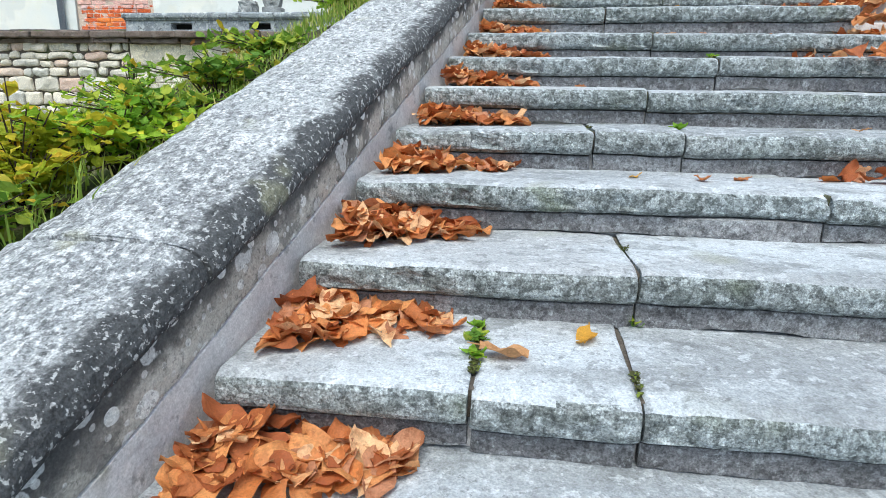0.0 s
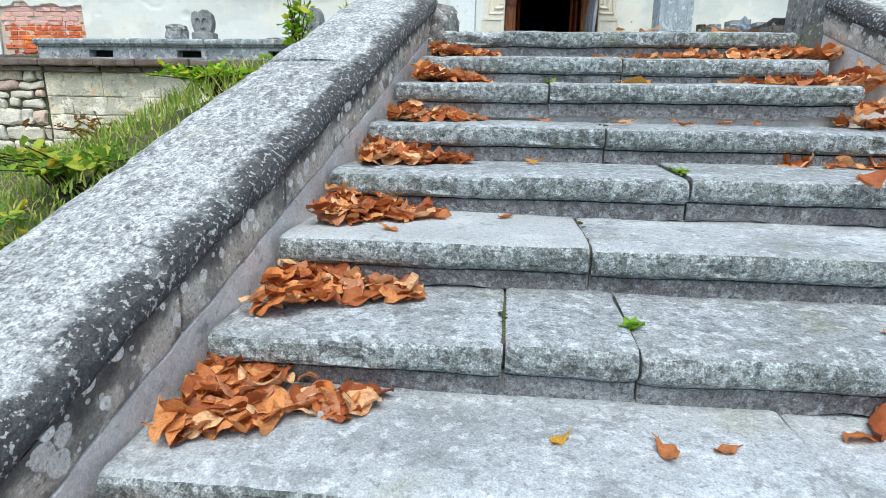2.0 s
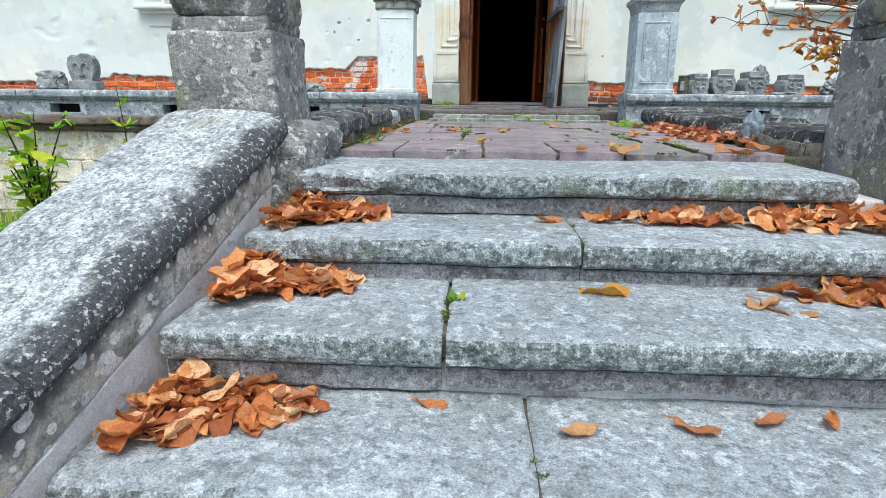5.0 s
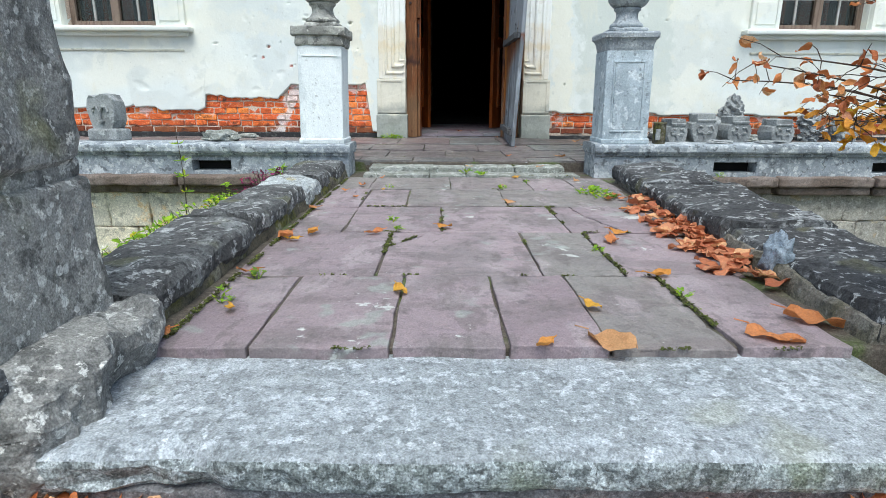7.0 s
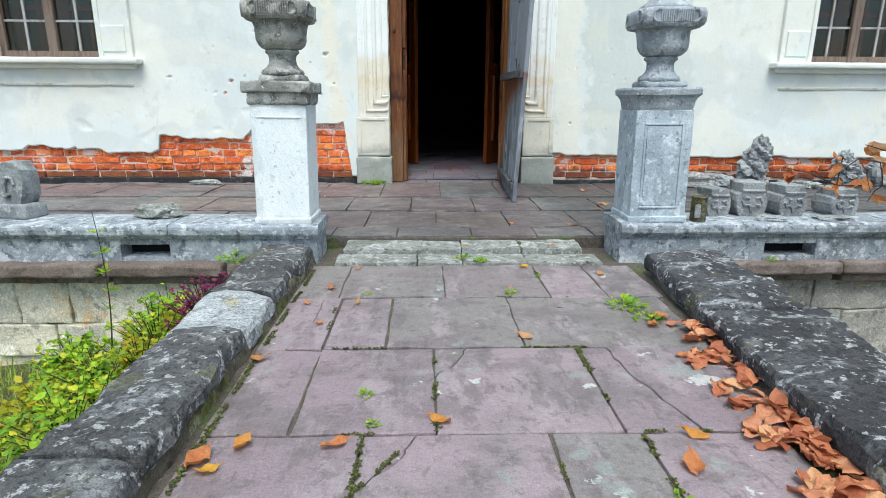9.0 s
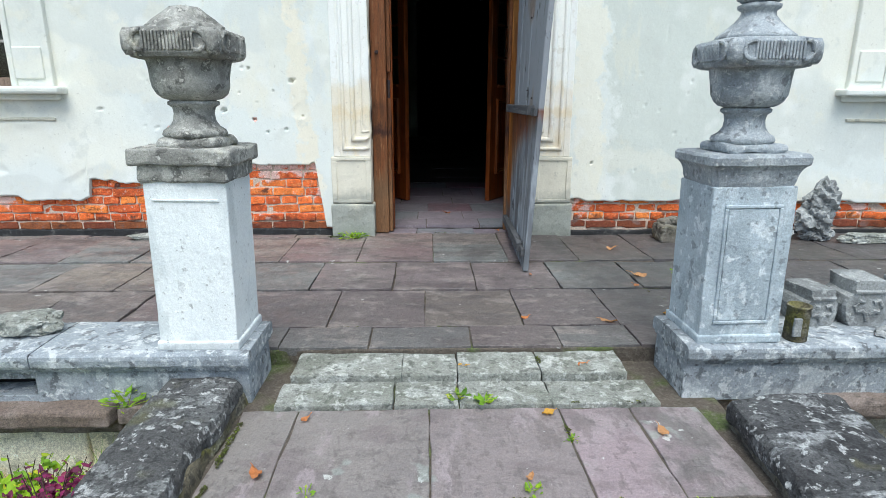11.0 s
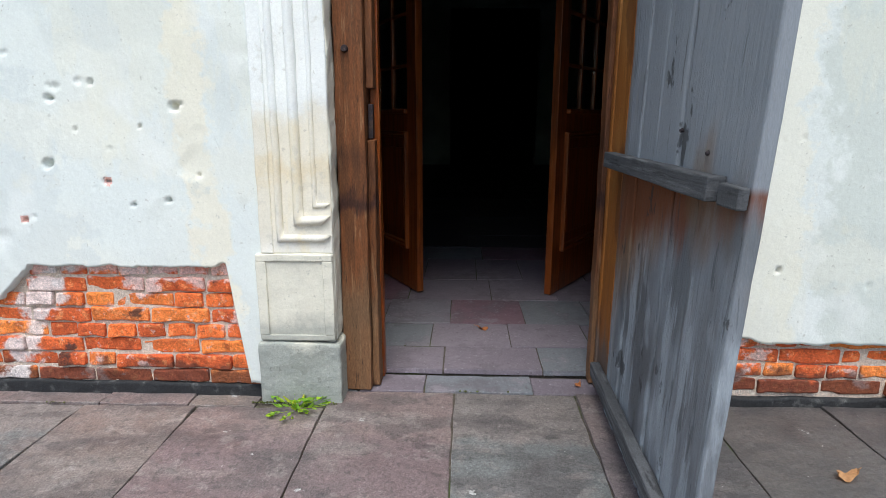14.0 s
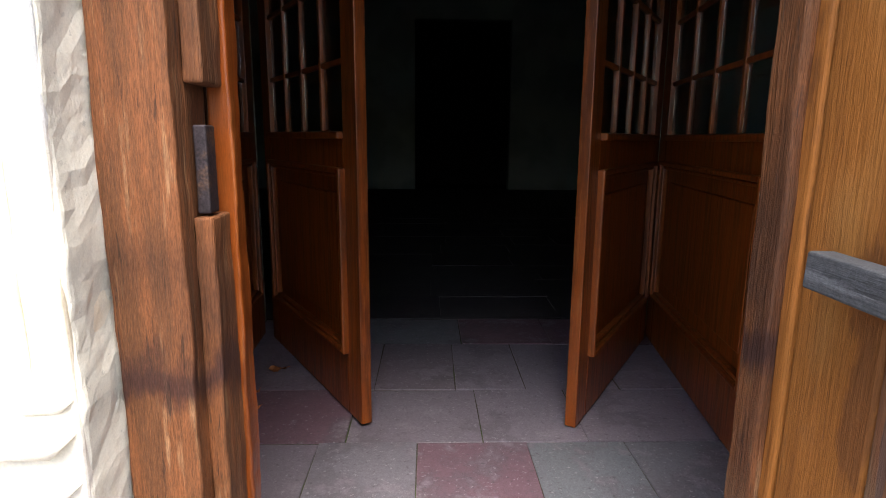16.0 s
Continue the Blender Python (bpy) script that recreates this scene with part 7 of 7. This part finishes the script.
for k, (x, y, z, r, h, n) in enumerate(((1.36, 0.76, 0.0, 0.07, 0.05, 30), (-0.96, -3.0, -0.09, 0.05, 0.05, 16), (0.78, -0.82, -0.085, 0.12, 0.05, 46), (0.84, -1.02, -0.085, 0.08, 0.03, 26), (-0.5, -1.75, -0.09, 0.05, 0.03, 18), (-0.47, -1.95, -0.09, 0.05, 0.02, 14), (-0.92, -2.75, -0.09, 0.06, 0.04, 20),
                                        (0.42, -2.35, -0.09, 0.05, 0.02, 16), (0.2, -0.62, -0.09, 0.06, 0.03, 22), (0.42, -0.3, -0.09, 0.05, 0.02, 12), (-0.62, -0.62, -0.09, 0.06, 0.03, 12), (0.55, -2.95, -0.09, 0.05, 0.03, 14), (-0.03, 0.0, -0.05, 0.06, 0.02, 16),
                                        (0.08, -0.02, -0.06, 0.05, 0.02, 14), (-0.88, 2.86, 0.035, 0.15, 0.05, 70), (1.5, 0.62, 0.0, 0.10, 0.06, 30), (1.75, 1.75, 0.0, 0.10, 0.02, 22), (-1.06, -3.85, -0.27, 0.06, 0.07, 14),
                                        (-1.01, -6.86, -1.478, 0.025, 0.02, 14), (-1.005, -6.95, -1.478, 0.02, 0.015, 10), (-1.0, -6.78, -1.478, 0.02, 0.015, 8), (-0.63, -6.7, -1.478, 0.035, 0.02, 10), (-0.36, -5.88, -1.03, 0.02, 0.012, 8), (-0.06, -5.15, -0.735, 0.02, 0.012, 8), (-0.47, -4.28, -0.42, 0.03, 0.012, 8), (2.08, 0.02, -0.09, 0.06, 0.06, 16), (-1.55, 0.0, -0.07, 0.10, 0.08, 34))):
    low = z == -0.09
    weed(x, y, z, r * (0.7 if low else 1), h, n, 700 + k, LIME if k % 3 else GREEN, size=0.022 if low else 0.04)


def joint_moss(lines, label, seed):
    """Low moss and seedlings growing along joints, given as (x0, y0, x1, y1, z, tufts for each metre)."""
    rng = random.Random(seed)
    bm = bmesh.new()
    for x0, y0, x1, y1, z, dense in lines:
        length = math.hypot(x1 - x0, y1 - y0)
        for i in range(int(length * dense * 0.7)):
            t = rng.random()
            if noise.noise((lerp(x0, x1, t) * 7, lerp(y0, y1, t) * 7, seed)) < (0.22 if dense < 400 else -0.1):
                continue
            spread = rng.gauss(0, 0.005)
            p = Vector((lerp(x0, x1, t) + spread, lerp(y0, y1, t) + spread * 0.4, z - 0.004))
            for k in range(3):
                a, r, h = rng.uniform(0, 6.28), rng.uniform(0.004, 0.011), rng.uniform(0.003, 0.011)
                d = Vector((math.cos(a), math.sin(a), 0)) * r
                n = Vector((-d.y, d.x, 0)) * 0.5
                v = [bm.verts.new(q) for q in (p, p + d * 0.6 + n + Vector((0, 0, h)), p + d * 1.3 + Vector((0, 0, h * 0.8)), p + d * 0.6 - n + Vector((0, 0, h)))]
                bm.faces.new(v)
    part("joint_moss", bm, JOINTGREEN, None, label, kind="stuff", category="moss")


Z_WALK = -0.086
joint_moss([(0.39, -1.34, 0.39, -1.62, Z_WALK, 900), (0.39, -1.62, 0.40, -2.0, Z_WALK, 220), (-0.49, -2.02, -0.49, -2.72, Z_WALK, 520), (-0.31, -2.02, -0.48, -2.3, Z_WALK, 420), (0.44, -2.02, 0.44, -2.7, Z_WALK, 420),
            (-0.9, -2.01, -0.3, -2.01, Z_WALK, 260), (0.2, -2.01, 0.95, -2.01, Z_WALK, 200), (-0.7, -1.335, -0.25, -1.335, Z_WALK, 200), (0.15, -1.335, 0.5, -1.335, Z_WALK, 420), (-0.245, -1.4, -0.245, -2.0, Z_WALK, 260),
            (0.165, -0.68, 0.165, -1.32, Z_WALK, 200), (0.42, -0.05, 0.42, -0.65, Z_WALK, 320), (0.1, -0.66, 0.6, -0.66, Z_WALK, 300), (-0.765, -0.66, -0.74, -1.33, Z_WALK, 200), (-0.075, -2.74, -0.075, -3.34, Z_WALK, 260),
            (0.54, -2.74, 0.54, -3.3, Z_WALK, 420), (0.13, -2.02, 0.13, -2.7, Z_WALK, 180), (-0.9, -2.72, 0.9, -2.72, Z_WALK, 140), (-0.9, -3.365, 0.85, -3.365, Z_WALK, 160), (-1.0, -3.3, -1.0, -0.1, Z_WALK, 420),
            (-0.9, -0.02, 0.9, -0.02, -0.07, 260), (-0.035, -0.02, -0.035, 0.45, -0.03, 260), (0.4, 0.0, 0.4, 0.45, -0.03, 260)], "green moss in the joints of the bridge paving", 3)
joint_moss([(-1.0, 0.74, 0.2, 0.74, 0.0, 50), (0.5, 1.4, 1.8, 1.4, 0.0, 120), (1.34, 1.4, 1.5, 0.76, 0.0, 260), (-1.1, 2.90, -0.7, 2.90, 0.035, 500), (-0.5, 3.06, 0.5, 3.06, 0.033, 120), (-3.0, 2.865, -1.2, 2.865, 0.033, 120)], "moss in the joints of the terrace", 5)
joint_moss([(j, STEPS[i][0] + 0.01, j, STEPS[i][0] + 0.34, STEPS[i][1] + 0.002, d) for i, j, d in ((1, -0.095, 60), (2, -0.485, 300), (3, -0.28, 120), (4, -0.065, 300), (5, -0.43, 90), (6, -0.67, 300), (6, -0.36, 200), (8, -0.625, 160), (9, -1.0, 600), (9, -0.67, 200))], "moss in the cracks between step stones", 7)


def build_bank_grass():
    rng = random.Random(77)
    bm = bmesh.new()
    for i in range(38000):
        y = rng.uniform(-7.6, -0.02) if i < 29000 else rng.uniform(-3.4, 0.0)
        edge = -1.52 + 0.125 * (y + 3.6) if y < -3.3 else -1.40
        x = edge - rng.random() ** 1.5 * (4.6 if i < 29000 else 3.2)
        tuft = noise.noise((x * 1.7, y * 1.7, 4.0))
        if y < -6.2 and x > -2.9 and rng.random() < 0.7:
            continue
        z = ground_z(x, y) - 0.02
        h = rng.uniform(0.05, 0.15) * (1.1 + 0.9 * tuft) * (0.8 if y < -6.2 else 0.9 if y > -3.2 else 0.42)
        a = rng.uniform(0, 6.28)
        lean = rng.uniform(0.2, 1.3) * h
        w = 0.0034
        d = Vector((math.cos(a), math.sin(a), 0))
        s = Vector((-d.y, d.x, 0)) * w
        p = Vector((x, y, z))
        v = [bm.verts.new(q) for q in (p - s, p + s, p + d * lean * 0.35 + Vector((0, 0, h * 0.6)) + s * 0.7, p + d * lean * 0.35 + Vector((0, 0, h * 0.6)) - s * 0.7, p + d * lean + Vector((0, 0, h)))]
        bm.faces.new(v[:4])
        bm.faces.new((v[3], v[2], v[4]))
    part("grass", bm, GRASS, None, "long autumn grass on the bank beside the stair", kind="stuff", category="grass")


build_bank_grass()


def shrub(x, y, z, r, h, n, seed, mat=GREEN, size=0.042, label="leafy green shrub on the bank", name="shrub"):
    """Stems fanning out, each clothed in small pointed leaves."""
    rng = random.Random(seed)
    bush = thing(name, label, "shrub", "shrubs on the bank", at=(x, y, z))
    stems, leaves = bmesh.new(), bmesh.new()
    for i in range(n):
        a, q = rng.uniform(0, 6.28), rng.random() ** 0.6
        tip = Vector((r * q * math.cos(a), r * q * math.sin(a), h * rng.uniform(0.55, 1.1) * (1 - 0.35 * q)))
        mid = Vector((tip.x * 0.35, tip.y * 0.35, tip.z * 0.6))
        tube(stems, [(tip.x * 0.1, tip.y * 0.1, -0.05), mid, tip], [0.004, 0.003, 0.0015], 4)
        for k in range(14):
            t = rng.uniform(0.2, 1.0)
            p = mid.lerp(tip, (t - 0.5) * 2) if t > 0.5 else Vector((tip.x * 0.1, tip.y * 0.1, 0)).lerp(mid, t * 2)
            L = size * rng.uniform(0.6, 1.3)
            m = Matrix.Translation(p) @ pose(0, 0, 0, rng.uniform(-40, 40), rng.uniform(-45, 25), rng.uniform(0, 360)) @ Matrix.Translation((L * 0.5, 0, 0))
            leaf_blade(leaves, m, L, L * 0.58, rng.uniform(-0.15, 0.15), rng.uniform(-0.2, 0.4), rng, 4)
    part("woody_base", stems, TWIG, bush)
    part("foliage", leaves, mat, bush)


rng_s = random.Random(15)
for k in range(17):
    y = -7.75 + 0.25 * k
    x = -1.52 + 0.125 * (y + 3.6) - 0.20 - rng_s.uniform(0, 0.14)
    high = 0.30 if y < -6.5 else 0.2 if y < -5.9 else 0.10
    if y > -5.9 and k % 3:
        continue
    shrub(x, y, ground_z(x, y) - 0.02, 0.30, high + rng_s.uniform(-0.05, 0.05), 46 if y < -6.0 else 24, 900 + k, (GREEN, LIME, GREEN, GREEN, YELLOW, LIME, GREEN)[k % 7], 0.05)
for k in range(14):
    y = -7.7 + 0.36 * k
    x = -2.15 - rng_s.uniform(0, 0.6) - 0.05 * k
    if y > -5.9 and k % 3:
        continue
    shrub(x, y, ground_z(x, y) - 0.02, 0.36, (0.34 if y < -6.2 else 0.26 if y < -5.4 else 0.16), 40 if y < -5.4 else 16, 930 + k, (GREEN, LIME, YELLOW, GREEN, RUSSET)[k % 5], 0.046 if y < -5.9 else 0.034)
for k, (x, y) in enumerate(((-2.95, -7.2), (-3.3, -6.7), (-2.9, -6.2), (-2.55, -6.75))):
    shrub(x, y, ground_z(x, y) - 0.02, 0.40, 0.36, 36, 945 + k, (YELLOW, GREEN, LIME)[k % 3], 0.044)
for k, (x, y) in enumerate(((-1.62, -2.2), (-1.9, -1.4), (-1.75, -0.6), (-2.5, -0.5), (-2.2, -2.4), (-3.0, -1.2), (-1.6, -3.1), (-1.72, -1.0), (-2.1, -0.95), (-1.65, -1.7), (-2.05, -1.9), (-2.7, -1.7), (-2.3, -1.35), (-1.95, -0.9), (-1.85, -0.35), (-1.8, -1.2), (-2.0, -0.6), (-2.1, -1.15), (-2.3, -0.8), (-1.75, -0.75), (-2.45, -0.4))):
    shrub(x, y, ground_z(x, y) - 0.04, 0.24, (0.42, 0.24, 0.34, 0.18, 0.44)[k % 5], (50, 30, 46, 22, 52)[k % 5], 960 + k, (LIME, GREEN, YELLOW, GREEN, LIME)[k % 5], (0.042, 0.034, 0.05)[k % 3], "bright green and yellow weeds by the bridge")
shrub(-1.80, -4.05, ground_z(-1.80, -4.05), 0.15, 0.52, 11, 985, LIME, 0.055, "bright lime green weed on the bank")
shrub(-1.50, -0.66, -0.36, 0.24, 0.46, 70, 980, MAGENTA, 0.032, "magenta creeper on the parapet", "creeper")


def thin_plant(x, y, z, h, seed, label):
    rng = random.Random(seed)
    pl = thing("tall_weed", label, "weed", at=(x, y, z))
    st, lv = bmesh.new(), bmesh.new()
    pts = [Vector((0.04 * math.sin(3 * t) * h, 0.02 * t, h * t)) for t in [i / 8 for i in range(9)]]
    tube(st, pts, [0.006 - 0.0005 * i for i in range(9)], 5)
    for k in range(int(h * 60)):
        t = rng.uniform(0.15, 1)
        p = pts[min(8, int(t * 8))]
        L = rng.uniform(0.03, 0.07)
        leaf_blade(lv, Matrix.Translation(p) @ pose(0, 0, 0, rng.uniform(-30, 30), rng.uniform(-50, 0), rng.uniform(0, 360)) @ Matrix.Translation((L * 0.6, 0, 0)), L, L * 0.4, 0.1, 0.2, rng, 3)
    part("stem", st, TWIG, pl)
    part("foliage", lv, LIME, pl)


thin_plant(-2.3, -0.25, ground_z(-2.3, -0.25), 1.0, 5, "tall thin green weed before the plinth")
thin_plant(-2.05, -3.2, ground_z(-2.05, -3.2), 0.75, 6, "tall green weed on the bank")
thin_plant(-1.85, -2.9, ground_z(-1.85, -2.9), 0.8, 7, "tall green weed on the bank")

# mortar lump on the broken parapet
rag = bmesh.new()
bmesh.ops.create_icosphere(rag, subdivisions=4, radius=1)
for v in rag.verts:
    p = v.co.copy()
    k = 1 + 0.35 * noise.noise(p * 2.2) + 0.3 * noise.noise(p * 5) + 0.12 * noise.noise(p * 12)
    v.co = Vector((p.x * 0.045 * k, p.y * 0.055 * k, p.z * 0.095 * k))
rag_ob = part("mortar_lump", rag, CLOTH, None, smooth=True, label= "lump of blue-grey mortar at the broken parapet", category="mortar")
rag_ob.location = (0.99, -2.72, -0.02)


# ---- overhanging beech branch ----
def build_branch():
    rng = random.Random(12)
    tree = thing("beech_sapling", "young beech with sparse orange autumn leaves", "tree", at=(3.3, -1.7, -1.2))
    wood = bmesh.new()
    leaves, gold = bmesh.new(), bmesh.new()
    tube(wood, [(0, 0, -0.2), (-0.05, 0.03, 0.9), (-0.02, 0.0, 2.0), (0.05, 0.05, 3.0)], [0.035, 0.03, 0.022, 0.012], 8)
    part("trunk", wood, TWIG, tree)
    for k, (z0, tip) in enumerate(((1.3, (-1.88, -0.1, 1.95)), (1.4, (-1.75, 0.4, 1.95)), (1.4, (-1.5, -0.25, 1.85)), (1.5, (-1.6, -0.5, 2.2)), (1.3, (-1.35, 0.35, 1.78)), (1.6, (-1.2, 0.1, 2.25)), (1.25, (-1.9, 0.3, 1.85)), (1.40, (-1.36, 0.0, 1.61)), (1.35, (-1.1, -0.3, 1.9)), (1.7, (-1.3, -0.2, 2.6)), (1.6, (-1.5, 0.1, 2.35)), (1.7, (-1.2, 0.3, 2.45)), (1.42, (-1.42, 0.15, 1.64)))):
        s, e = Vector((-0.04, 0.02, z0)), Vector(tip)
        bend = Vector((0, rng.uniform(-0.15, 0.15), rng.uniform(0.05, 0.22)))
        pts = [s.lerp(e, t) + bend * math.sin(math.pi * t) for t in [i / 9 for i in range(10)]]
        b1 = bmesh.new()
        tube(b1, pts, [0.012 - 0.001 * i for i in range(10)], 5)
        for t in range(3, 10):
            for rep in range(6 if k in (7, 12) else 3 if t < 7 else 2):
                side = Vector((rng.uniform(-0.22, 0.05), rng.uniform(-0.2, 0.2), rng.uniform(-0.14, 0.12)))
                p, q = pts[t], pts[t] + side
                tube(b1, [p, p.lerp(q, 0.5) + Vector((0, 0, 0.015)), q], [0.003, 0.0022, 0.0015], 4)
                for c in range(rng.choice((1, 2, 2))):
                    L = rng.uniform(0.065, 0.10)
                    target = gold if (rng.random() < (0.9 if k in (7, 12) else 0.35 if t < 6 else 0)) else leaves
                    leaf_blade(target, Matrix.Translation(p.lerp(q, rng.uniform(0.6, 1))) @ pose(0, 0, 0, rng.uniform(-60, 60), rng.uniform(-20, 70), rng.uniform(0, 360)) @ Matrix.Translation((L * 0.5, 0, 0)), L, L * 0.55, rng.uniform(-0.1, 0.25), rng.uniform(0, 0.5), rng)
        part("branch", b1, TWIG, tree)
    part("foliage", leaves, LEAF, tree, "orange-brown leaves", smooth=True)
    part("foliage", gold, LEAFGOLD, tree, "yellow leaves", smooth=True)


build_branch()
